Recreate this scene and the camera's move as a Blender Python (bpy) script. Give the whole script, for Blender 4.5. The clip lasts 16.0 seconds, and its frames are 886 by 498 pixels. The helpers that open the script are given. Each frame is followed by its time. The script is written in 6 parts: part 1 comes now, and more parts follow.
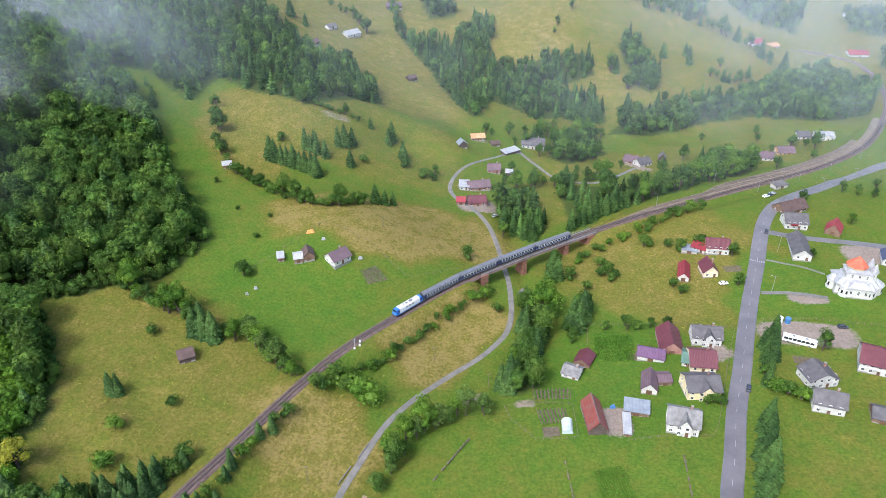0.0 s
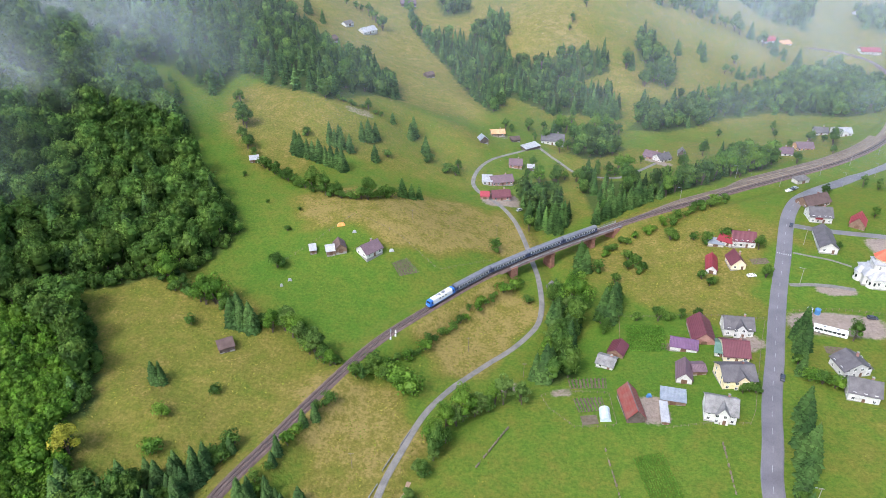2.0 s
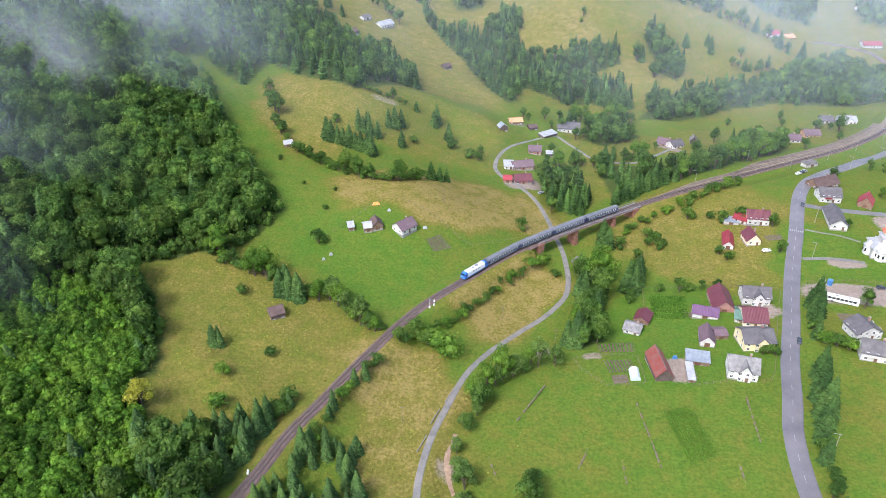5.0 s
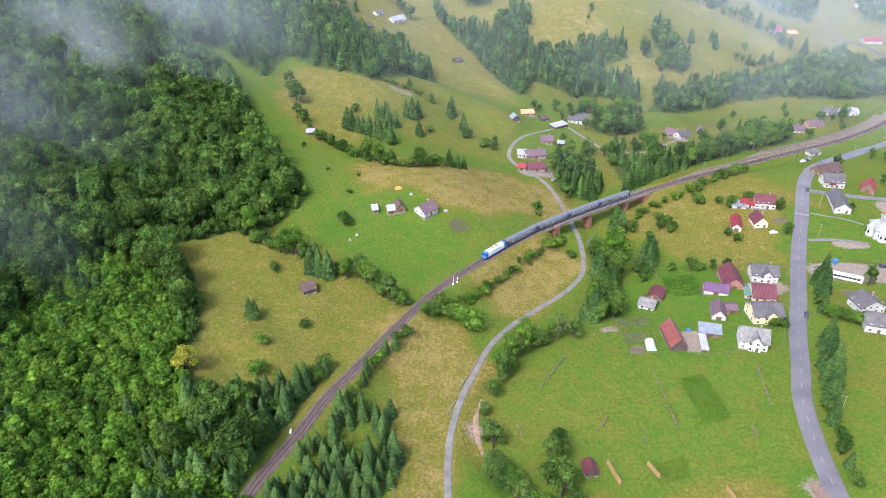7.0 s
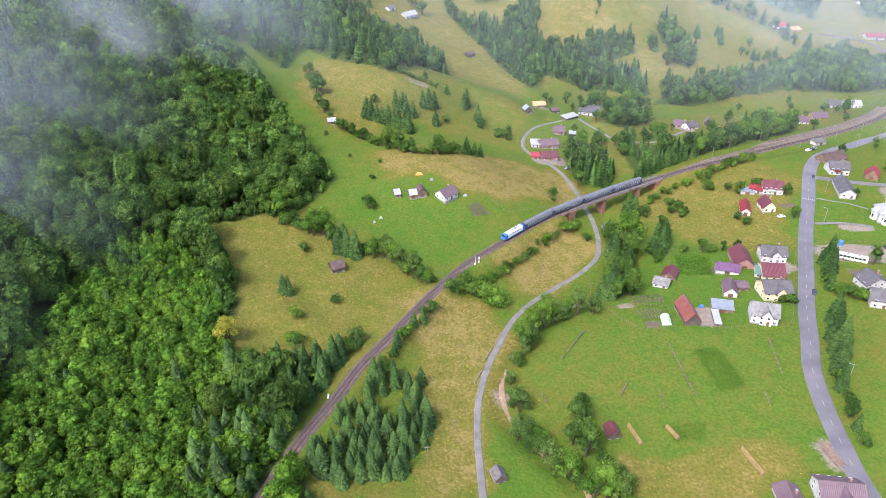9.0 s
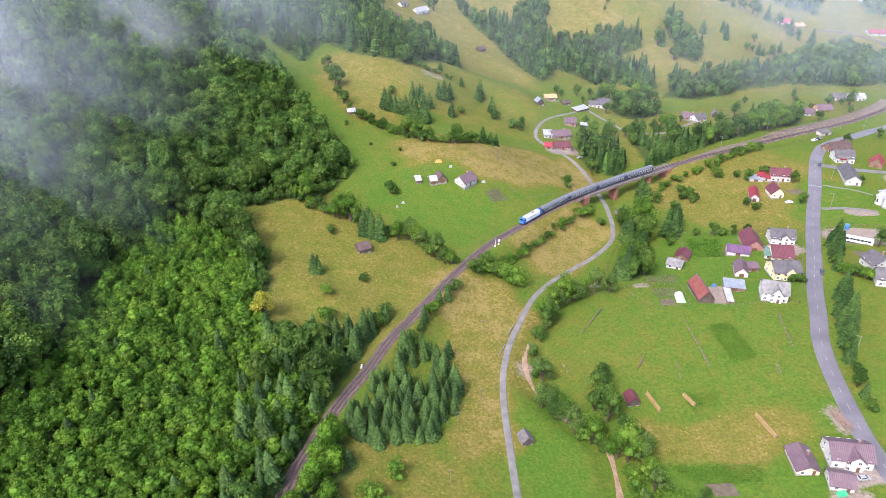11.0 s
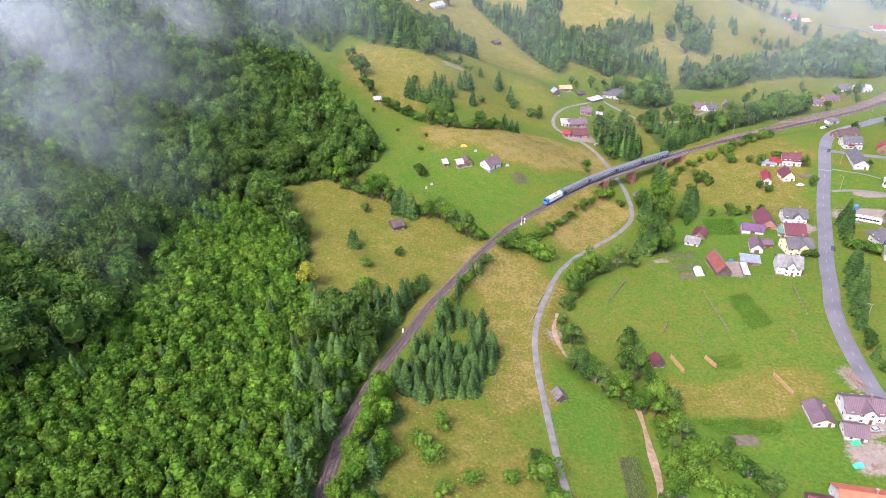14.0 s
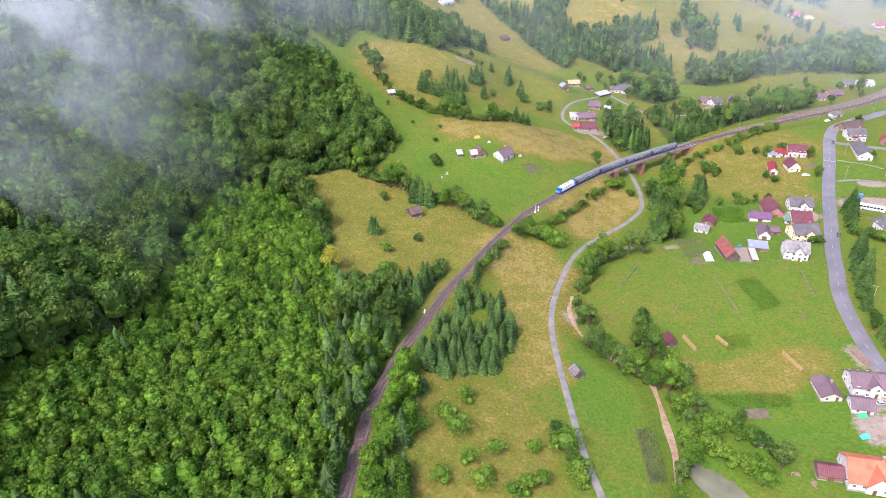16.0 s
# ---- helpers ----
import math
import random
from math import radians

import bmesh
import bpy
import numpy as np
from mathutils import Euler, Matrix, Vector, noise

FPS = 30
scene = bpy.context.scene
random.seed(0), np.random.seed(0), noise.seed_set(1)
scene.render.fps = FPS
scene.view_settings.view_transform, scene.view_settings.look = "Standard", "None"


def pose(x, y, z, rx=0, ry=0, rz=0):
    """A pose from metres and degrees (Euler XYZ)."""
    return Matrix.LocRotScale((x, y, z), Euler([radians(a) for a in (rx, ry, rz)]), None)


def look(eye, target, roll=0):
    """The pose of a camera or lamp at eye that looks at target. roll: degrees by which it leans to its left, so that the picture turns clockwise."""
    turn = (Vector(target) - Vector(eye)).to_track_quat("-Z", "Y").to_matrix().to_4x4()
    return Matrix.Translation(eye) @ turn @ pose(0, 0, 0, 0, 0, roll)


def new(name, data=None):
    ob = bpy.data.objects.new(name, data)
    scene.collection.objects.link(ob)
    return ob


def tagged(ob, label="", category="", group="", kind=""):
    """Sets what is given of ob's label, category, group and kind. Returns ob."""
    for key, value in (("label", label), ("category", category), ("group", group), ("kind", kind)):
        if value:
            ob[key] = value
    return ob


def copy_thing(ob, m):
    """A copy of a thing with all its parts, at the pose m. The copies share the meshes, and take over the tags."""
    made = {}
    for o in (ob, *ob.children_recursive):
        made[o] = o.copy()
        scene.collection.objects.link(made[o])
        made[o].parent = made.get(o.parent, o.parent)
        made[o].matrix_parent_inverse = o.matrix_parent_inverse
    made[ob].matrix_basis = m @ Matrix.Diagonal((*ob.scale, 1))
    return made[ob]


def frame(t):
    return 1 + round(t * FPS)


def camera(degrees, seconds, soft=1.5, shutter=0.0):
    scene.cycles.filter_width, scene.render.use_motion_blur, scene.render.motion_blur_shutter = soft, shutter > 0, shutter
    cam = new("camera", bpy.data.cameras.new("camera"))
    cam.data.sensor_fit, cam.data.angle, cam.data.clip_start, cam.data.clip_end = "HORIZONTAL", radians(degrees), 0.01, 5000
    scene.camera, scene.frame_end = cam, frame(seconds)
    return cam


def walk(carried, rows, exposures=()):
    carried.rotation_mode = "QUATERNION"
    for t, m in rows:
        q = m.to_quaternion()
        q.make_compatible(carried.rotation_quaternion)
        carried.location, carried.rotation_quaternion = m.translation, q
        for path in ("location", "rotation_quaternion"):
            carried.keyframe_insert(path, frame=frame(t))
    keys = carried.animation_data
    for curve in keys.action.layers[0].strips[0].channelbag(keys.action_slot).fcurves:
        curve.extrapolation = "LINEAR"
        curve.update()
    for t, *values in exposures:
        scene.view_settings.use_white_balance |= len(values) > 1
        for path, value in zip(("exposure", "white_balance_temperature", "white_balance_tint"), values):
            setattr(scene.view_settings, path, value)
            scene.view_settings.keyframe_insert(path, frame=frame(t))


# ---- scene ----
cam = camera(65.5, 16.0, soft=0.6)
PATH = [
    (0.0, 0.0, 0.0, 177.52, 59.66, 0.429, -0.007),
    (0.5, -3.84, -0.51, 176.98, 59.667, 0.437, -0.046),
    (1.0, -7.65, -1.36, 176.74, 59.648, 0.425, -0.038),
    (1.5, -11.3, -2.68, 176.46, 59.65, 0.4, -0.013),
    (2.0, -14.67, -4.46, 176.28, 59.64, 0.4, -0.013),
    (2.5, -17.82, -6.83, 176.17, 59.618, 0.396, -0.044),
    (3.0, -20.85, -9.77, 176.03, 59.598, 0.366, -0.05),
    (3.5, -23.65, -13.3, 175.82, 59.615, 0.362, -0.081),
    (4.0, -26.29, -17.18, 175.81, 59.6, 0.367, -0.152),
    (6.5, -40.05, -38.67, 174.86, 59.649, 0.326, -0.303),
    (7.0, -42.82, -42.89, 174.59, 59.659, 0.306, -0.307),
    (7.5, -45.51, -47.11, 174.39, 59.66, 0.314, -0.295),
    (8.0, -48.33, -51.15, 174.08, 59.658, 0.289, -0.32),
    (8.5, -51.09, -55.2, 173.83, 59.668, 0.279, -0.322),
    (9.0, -53.84, -59.21, 173.51, 59.679, 0.267, -0.315),
    (11.5, -67.02, -78.62, 172.37, 59.694, 0.245, -0.258),
    (12.0, -69.59, -82.26, 172.16, 59.704, 0.233, -0.25),
    (12.5, -72.12, -85.81, 171.94, 59.706, 0.239, -0.229),
    (13.0, -74.58, -89.21, 171.73, 59.718, 0.235, -0.209),
    (13.5, -76.97, -92.51, 171.5, 59.719, 0.222, -0.191),
    (14.0, -79.22, -95.69, 171.29, 59.711, 0.198, -0.176),
    (14.5, -81.44, -98.85, 171.08, 59.721, 0.196, -0.166),
    (15.0, -83.61, -101.98, 170.88, 59.723, 0.202, -0.145),
    (15.5, -85.75, -105.1, 170.63, 59.724, 0.2, -0.135),
    (16.0, -87.83, -108.25, 170.43, 59.733, 0.182, -0.149),
]
walk(cam, [(t, pose(*p)) for t, *p in PATH], [(0.0, 1.05, 6050, 7), (4.0, 1.15, 6100, 9), (8.0, 1.28, 6150, 12), (12.0, 1.36, 6300, 17), (16.0, 1.42, 6350, 19)])

# ---- daylight: overcast after rain ----
world = bpy.data.worlds.new("world")
scene.world = world
world.use_nodes = True
_nt = world.node_tree
_sky = _nt.nodes.new("ShaderNodeTexSky")
_sky.sky_type, _sky.sun_disc = "NISHITA", False
_sky.sun_elevation, _sky.sun_rotation = radians(52), radians(215)
_sky.air_density, _sky.dust_density = 1.0, 4.0
_bg = _nt.nodes["Background"]
_bg.inputs["Strength"].default_value = 0.15
_nt.links.new(_sky.outputs["Color"], _bg.inputs["Color"])
sun = new("sun", bpy.data.lights.new("sun", "SUN"))
sun.data.energy, sun.data.angle, sun.data.color = 1.5, radians(12), (1.0, 0.985, 0.96)
# from behind the camera and its left, as the soft shadows lie
sun.matrix_world = look((-60, -75, 120), (0, 0, 0))

# ---- materials ----
MATS = {}


def mat(name, a, b, scale=0.5, fine=6.0, rough=0.8, bump=0.3, metal=0.0, spread=0.35, seams=0.0):
    """A surface of two colours mixed in patches, with fine grain and relief; seams: ribs across the slope, in metres apart."""
    m = bpy.data.materials.new(name)
    m.use_nodes = True
    nt = m.node_tree
    bs = nt.nodes["Principled BSDF"]
    geo = nt.nodes.new("ShaderNodeNewGeometry")
    n1, n2 = nt.nodes.new("ShaderNodeTexNoise"), nt.nodes.new("ShaderNodeTexNoise")
    n1.inputs["Scale"].default_value, n1.inputs["Detail"].default_value = scale, 4
    n2.inputs["Scale"].default_value, n2.inputs["Detail"].default_value = fine, 3
    ramp = nt.nodes.new("ShaderNodeMapRange")
    ramp.inputs["From Min"].default_value, ramp.inputs["From Max"].default_value = 0.5 - spread / 2, 0.5 + spread / 2
    mix = nt.nodes.new("ShaderNodeMix")
    mix.data_type = "RGBA"
    mix.inputs[6].default_value, mix.inputs[7].default_value = (*a, 1), (*b, 1)
    grain = nt.nodes.new("ShaderNodeMapRange")
    grain.inputs["From Min"].default_value, grain.inputs["From Max"].default_value = 0.3, 0.7
    grain.inputs["To Min"].default_value, grain.inputs["To Max"].default_value = 0.78, 1.22
    mul = nt.nodes.new("ShaderNodeVectorMath")
    mul.operation = "SCALE"
    bp = nt.nodes.new("ShaderNodeBump")
    bp.inputs["Strength"].default_value, bp.inputs["Distance"].default_value = bump, 0.15
    L = nt.links.new
    L(geo.outputs["Position"], n1.inputs["Vector"])
    L(geo.outputs["Position"], n2.inputs["Vector"])
    L(n1.outputs["Fac"], ramp.inputs["Value"])
    L(ramp.outputs["Result"], mix.inputs[0])
    L(n2.outputs["Fac"], grain.inputs["Value"])
    L(mix.outputs[2], mul.inputs[0])
    L(grain.outputs["Result"], mul.inputs["Scale"])
    L(mul.outputs["Vector"], bs.inputs["Base Color"])
    if seams:
        tc = nt.nodes.new("ShaderNodeTexCoord")
        wv = nt.nodes.new("ShaderNodeTexWave")
        wv.inputs["Scale"].default_value = 0.314 / seams
        L(tc.outputs["Object"], wv.inputs["Vector"])
        L(wv.outputs["Fac"], bp.inputs["Height"])
    else:
        L(n2.outputs["Fac"], bp.inputs["Height"])
    L(bp.outputs["Normal"], bs.inputs["Normal"])
    bs.inputs["Roughness"].default_value, bs.inputs["Metallic"].default_value = rough, metal
    MATS[name] = m
    return m


def leaf_mat(name, a, b, c, through_light=0.3):
    """Foliage: three greens by patches of a tree's size, each clump a little different, letting some light through."""
    m = bpy.data.materials.new(name)
    m.use_nodes = True
    nt = m.node_tree
    nt.nodes.remove(nt.nodes["Principled BSDF"])
    out = nt.nodes["Material Output"]
    geo = nt.nodes.new("ShaderNodeNewGeometry")
    n1, n2 = nt.nodes.new("ShaderNodeTexNoise"), nt.nodes.new("ShaderNodeTexNoise")
    n1.inputs["Scale"].default_value, n2.inputs["Scale"].default_value = 0.11, 0.9
    ramp = nt.nodes.new("ShaderNodeValToRGB")
    ramp.color_ramp.elements[0].position, ramp.color_ramp.elements[1].position = 0.36, 0.66
    ramp.color_ramp.elements[0].color, ramp.color_ramp.elements[1].color = (*a, 1), (*c, 1)
    mid = ramp.color_ramp.elements.new(0.5)
    mid.color = (*b, 1)
    add = nt.nodes.new("ShaderNodeMath")
    add.operation = "MULTIPLY_ADD"
    add.inputs[1].default_value, add.inputs[2].default_value = 0.84, 0.58
    sc = nt.nodes.new("ShaderNodeVectorMath")
    sc.operation = "SCALE"
    df, tr, gl = (nt.nodes.new("ShaderNodeBsdf" + k) for k in ("Diffuse", "Translucent", "Glossy"))
    gl.inputs["Roughness"].default_value = 0.5
    gl.inputs["Color"].default_value = (0.5, 0.55, 0.5, 1)
    mx, mg = nt.nodes.new("ShaderNodeMixShader"), nt.nodes.new("ShaderNodeMixShader")
    mx.inputs[0].default_value, mg.inputs[0].default_value = through_light, 0.012
    L = nt.links.new
    L(geo.outputs["Position"], n1.inputs["Vector"])
    L(geo.outputs["Position"], n2.inputs["Vector"])
    L(n1.outputs["Fac"], ramp.inputs["Fac"])
    L(geo.outputs["Random Per Island"], add.inputs[0])
    own = nt.nodes.new("ShaderNodeAttribute")
    own.attribute_name = "tint"
    whole = nt.nodes.new("ShaderNodeMath")
    whole.operation = "MULTIPLY_ADD"
    L(own.outputs["Fac"], whole.inputs[0])
    L(add.outputs[0], whole.inputs[1])
    L(add.outputs[0], whole.inputs[2])
    L(ramp.outputs["Color"], sc.inputs[0])
    L(whole.outputs[0], sc.inputs["Scale"])
    L(sc.outputs["Vector"], df.inputs["Color"])
    L(sc.outputs["Vector"], tr.inputs["Color"])
    L(df.outputs[0], mx.inputs[1])
    L(tr.outputs[0], mx.inputs[2])
    L(mx.outputs[0], mg.inputs[1])
    L(gl.outputs[0], mg.inputs[2])
    L(mg.outputs[0], out.inputs["Surface"])
    MATS[name] = m
    return m


def ground_mat():
    """Grass from lush to dry and to bare gravel by two land-use attributes, mottled at three scales."""
    m = bpy.data.materials.new("meadow")
    m.use_nodes = True
    nt = m.node_tree
    bs = nt.nodes["Principled BSDF"]
    bs.inputs["Roughness"].default_value = 0.9
    bs.inputs["Specular IOR Level"].default_value = 0.15
    geo = nt.nodes.new("ShaderNodeNewGeometry")
    L = nt.links.new

    def noise_at(scale, detail=4, rough=0.55):
        n = nt.nodes.new("ShaderNodeTexNoise")
        n.inputs["Scale"].default_value, n.inputs["Detail"].default_value, n.inputs["Roughness"].default_value = scale, detail, rough
        L(geo.outputs["Position"], n.inputs["Vector"])
        return n.outputs["Fac"]

    def math_node(op, *args):
        n = nt.nodes.new("ShaderNodeMath")
        n.operation = op
        for i, v in enumerate(args):
            if isinstance(v, (int, float)):
                n.inputs[i].default_value = v
            else:
                L(v, n.inputs[i])
        return n.outputs[0]

    def blend(f, a, b):
        n = nt.nodes.new("ShaderNodeMix")
        n.data_type = "RGBA"
        L(f, n.inputs[0])
        for i, v in ((6, a), (7, b)):
            if isinstance(v, tuple):
                n.inputs[i].default_value = (*v, 1)
            else:
                L(v, n.inputs[i])
        return n.outputs[2]

    def attr(name):
        n = nt.nodes.new("ShaderNodeAttribute")
        n.attribute_name = name
        return n.outputs["Fac"]

    big, mid, small, tiny = noise_at(0.035), noise_at(0.16, 5), noise_at(0.8, 5, 0.65), noise_at(3.5, 4, 0.7)
    dry = math_node("ADD", attr("dry"), math_node("MULTIPLY", math_node("SUBTRACT", mid, 0.5), 1.0))
    dry = math_node("ADD", dry, math_node("MULTIPLY", math_node("SUBTRACT", small, 0.5), 0.8))
    dry = math_node("ADD", dry, math_node("MULTIPLY", math_node("SUBTRACT", big, 0.5), 0.35))
    ramp = nt.nodes.new("ShaderNodeValToRGB")
    el = ramp.color_ramp.elements
    el[0].position, el[0].color = 0.0, (0.066, 0.134, 0.014, 1)
    el[1].position, el[1].color = 1.0, (0.220, 0.172, 0.058, 1)
    for p, c in ((0.3, (0.092, 0.136, 0.017)), (0.55, (0.120, 0.131, 0.021)), (0.8, (0.160, 0.140, 0.031))):
        e = el.new(p)
        e.color = (*c, 1)
    L(dry, ramp.inputs["Fac"])
    bare = math_node("ADD", attr("bare"), math_node("MULTIPLY", math_node("SUBTRACT", small, 0.5), 0.7))
    step = nt.nodes.new("ShaderNodeMapRange")
    step.inputs["From Min"].default_value, step.inputs["From Max"].default_value = 0.35, 0.65
    L(bare, step.inputs["Value"])
    soil = blend(mid, (0.20, 0.155, 0.13), (0.30, 0.25, 0.22))
    col = blend(step.outputs["Result"], ramp.outputs["Color"], soil)
    # darker floor of the woods: undergrowth green with the trees' shade put in
    col = blend(attr("shady_floor"), col, (0.046, 0.074, 0.018))
    g = nt.nodes.new("ShaderNodeMapRange")
    g.inputs["From Min"].default_value, g.inputs["From Max"].default_value = 0.3, 0.7
    g.inputs["To Min"].default_value, g.inputs["To Max"].default_value = 0.58, 1.32
    L(math_node("MULTIPLY_ADD", tiny, 0.5, math_node("MULTIPLY", small, 0.5)), g.inputs["Value"])
    sc = nt.nodes.new("ShaderNodeVectorMath")
    sc.operation = "SCALE"
    L(col, sc.inputs[0])
    L(g.outputs["Result"], sc.inputs["Scale"])
    L(sc.outputs["Vector"], bs.inputs["Base Color"])
    bp = nt.nodes.new("ShaderNodeBump")
    bp.inputs["Strength"].default_value, bp.inputs["Distance"].default_value = 0.5, 0.9
    L(math_node("ADD", math_node("ADD", small, math_node("MULTIPLY", tiny, 0.4)), math_node("MULTIPLY", noise_at(0.33, 3), 1.4)), bp.inputs["Height"])
    L(bp.outputs["Normal"], bs.inputs["Normal"])
    MATS["meadow"] = m


ground_mat()
mat("asphalt", (0.112, 0.104, 0.118), (0.165, 0.153, 0.168), 0.12, 5, 0.45, 0.1)
mat("lane_gravel", (0.125, 0.118, 0.112), (0.195, 0.182, 0.172), 0.3, 4, 0.7, 0.2)
mat("ballast", (0.092, 0.060, 0.058), (0.150, 0.104, 0.096), 0.4, 7, 0.9, 0.8)
mat("loop_ballast", (0.150, 0.112, 0.088), (0.235, 0.185, 0.140), 0.25, 5, 0.9, 0.6)
mat("rail_steel", (0.20, 0.15, 0.14), (0.28, 0.24, 0.23), 1, 9, 0.4, 0.1, 0.7)
mat("sleeper", (0.060, 0.042, 0.040), (0.10, 0.08, 0.075), 1, 9)
mat("road_paint", (0.42, 0.42, 0.42), (0.26, 0.26, 0.27), 1.5, 9, 0.6, 0.05)
mat("girder", (0.055, 0.05, 0.05), (0.10, 0.09, 0.088), 0.8, 6, 0.6, 0.2, 0.2)
mat("walkway", (0.17, 0.17, 0.185), (0.24, 0.24, 0.255), 0.8, 6, 0.7, 0.1)
mat("pier_stone", (0.20, 0.085, 0.06), (0.30, 0.15, 0.11), 0.6, 4, 0.9, 0.6)
mat("concrete", (0.22, 0.21, 0.20), (0.31, 0.30, 0.285), 0.6, 5, 0.85, 0.2)
mat("white", (0.62, 0.61, 0.60), (0.50, 0.485, 0.475), 0.5, 4, 0.8, 0.1)
mat("cream", (0.70, 0.60, 0.42), (0.76, 0.68, 0.52), 0.5, 4, 0.8, 0.1)
mat("yellow", (0.72, 0.60, 0.36), (0.78, 0.68, 0.46), 0.5, 4, 0.8, 0.1)
mat("plaster", (0.45, 0.42, 0.40), (0.56, 0.53, 0.50), 0.5, 4, 0.85, 0.2)
mat("brick", (0.27, 0.13, 0.11), (0.38, 0.22, 0.19), 0.6, 5, 0.9, 0.4)
mat("timber", (0.15, 0.095, 0.07), (0.23, 0.15, 0.11), 0.8, 8, 0.85, 0.4)
mat("darkwood", (0.070, 0.052, 0.046), (0.125, 0.095, 0.085), 0.8, 8, 0.9, 0.5)
mat("greywood", (0.095, 0.086, 0.090), (0.16, 0.145, 0.148), 0.8, 8, 0.9, 0.4)
mat("frame_white", (0.78, 0.78, 0.78), (0.70, 0.70, 0.70), 1, 8, 0.6, 0.02)
mat("door_brown", (0.10, 0.05, 0.03), (0.16, 0.09, 0.06), 1, 8, 0.6, 0.1)
mat("maroon", (0.095, 0.022, 0.034), (0.140, 0.040, 0.052), 0.35, 5, 0.5, 0.5, 0.0, 0.5, 0.6)
mat("crimson", (0.24, 0.020, 0.036), (0.31, 0.042, 0.058), 0.35, 5, 0.5, 0.5, 0.0, 0.5, 0.6)
mat("red", (0.19, 0.014, 0.026), (0.25, 0.032, 0.042), 0.35, 5, 0.5, 0.5, 0.0, 0.5, 0.6)
mat("rust", (0.21, 0.034, 0.028), (0.20, 0.085, 0.072), 0.4, 5, 0.55, 0.5, 0.0, 0.4, 0.8)
mat("purple", (0.105, 0.064, 0.084), (0.155, 0.100, 0.120), 0.35, 5, 0.55, 0.5, 0.0, 0.5, 0.6)
mat("violet", (0.090, 0.038, 0.096), (0.125, 0.06, 0.135), 0.35, 5, 0.5, 0.5, 0.0, 0.5, 0.6)
mat("brown", (0.075, 0.046, 0.044), (0.115, 0.075, 0.070), 0.4, 6, 0.8, 0.5)
mat("slate", (0.070, 0.064, 0.072), (0.115, 0.105, 0.115), 0.4, 5, 0.6, 0.4)
mat("shingle", (0.13, 0.125, 0.128), (0.24, 0.232, 0.236), 0.5, 4, 0.75, 0.4)
mat("green", (0.08, 0.15, 0.125), (0.12, 0.20, 0.17), 0.4, 5, 0.6, 0.3, 0.0, 0.4, 0.6)
mat("orange", (0.45, 0.095, 0.050), (0.52, 0.14, 0.08), 0.4, 5, 0.7, 0.4)
mat("tan", (0.50, 0.26, 0.13), (0.58, 0.34, 0.19), 0.5, 6, 0.8, 0.3)
mat("navy", (0.04, 0.05, 0.10), (0.07, 0.08, 0.14), 0.4, 5, 0.5, 0.4, 0.0, 0.4, 0.6)
mat("zinc", (0.20, 0.225, 0.27), (0.29, 0.315, 0.36), 0.5, 5, 0.45, 0.4, 0.15, 0.4, 0.5)
mat("palezinc", (0.30, 0.30, 0.32), (0.42, 0.42, 0.44), 0.5, 5, 0.45, 0.3, 0.1, 0.4, 0.5)
mat("bark", (0.075, 0.055, 0.042), (0.13, 0.10, 0.08), 2, 12, 0.95, 0.8)
mat("pole_wood", (0.12, 0.085, 0.065), (0.19, 0.15, 0.12), 1, 12, 0.9, 0.4)
mat("hay", (0.23, 0.15, 0.06), (0.32, 0.22, 0.10), 1.2, 9, 0.95, 0.9)
mat("log", (0.17, 0.105, 0.085), (0.27, 0.19, 0.16), 1.5, 9, 0.9, 0.4)
mat("mud_water", (0.22, 0.145, 0.095), (0.32, 0.22, 0.155), 0.3, 0.8, 0.3, 0.1)
mat("pond_water", (0.120, 0.122, 0.078), (0.150, 0.150, 0.100), 0.05, 0.1, 0.08, 0.0)
mat("soil_bed", (0.085, 0.065, 0.045), (0.14, 0.11, 0.08), 0.8, 6, 0.95, 0.7)
mat("tarp_green", (0.03, 0.40, 0.18), (0.06, 0.48, 0.24), 0.8, 5, 0.4, 0.4)
mat("tarp_teal", (0.05, 0.42, 0.36), (0.10, 0.50, 0.44), 0.8, 5, 0.4, 0.4)
mat("tarp_orange", (0.72, 0.28, 0.06), (0.76, 0.36, 0.12), 0.8, 5, 0.5, 0.4)
mat("loco_white", (0.74, 0.75, 0.77), (0.66, 0.67, 0.70), 0.6, 6, 0.35, 0.03)
mat("loco_blue", (0.03, 0.13, 0.50), (0.04, 0.17, 0.56), 0.6, 6, 0.35, 0.03)
mat("coach_blue", (0.025, 0.035, 0.10), (0.035, 0.05, 0.13), 0.6, 6, 0.4, 0.05)
mat("coach_roof", (0.105, 0.110, 0.135), (0.155, 0.160, 0.19), 0.5, 6, 0.55, 0.15)
mat("coach_stripe", (0.62, 0.64, 0.68), (0.70, 0.71, 0.74), 0.6, 6, 0.4, 0.03)
mat("dark_metal", (0.035, 0.033, 0.035), (0.07, 0.062, 0.06), 1, 9, 0.6, 0.2, 0.3)
mat("tyre", (0.02, 0.02, 0.02), (0.03, 0.03, 0.03), 2, 12, 0.85, 0.1)
mat("car_dark", (0.05, 0.055, 0.075), (0.06, 0.065, 0.085), 1, 9, 0.25, 0.02)
mat("car_white", (0.78, 0.79, 0.80), (0.74, 0.75, 0.76), 1, 9, 0.25, 0.02)
mat("car_silver", (0.45, 0.47, 0.50), (0.50, 0.52, 0.55), 1, 9, 0.25, 0.02, 0.4)
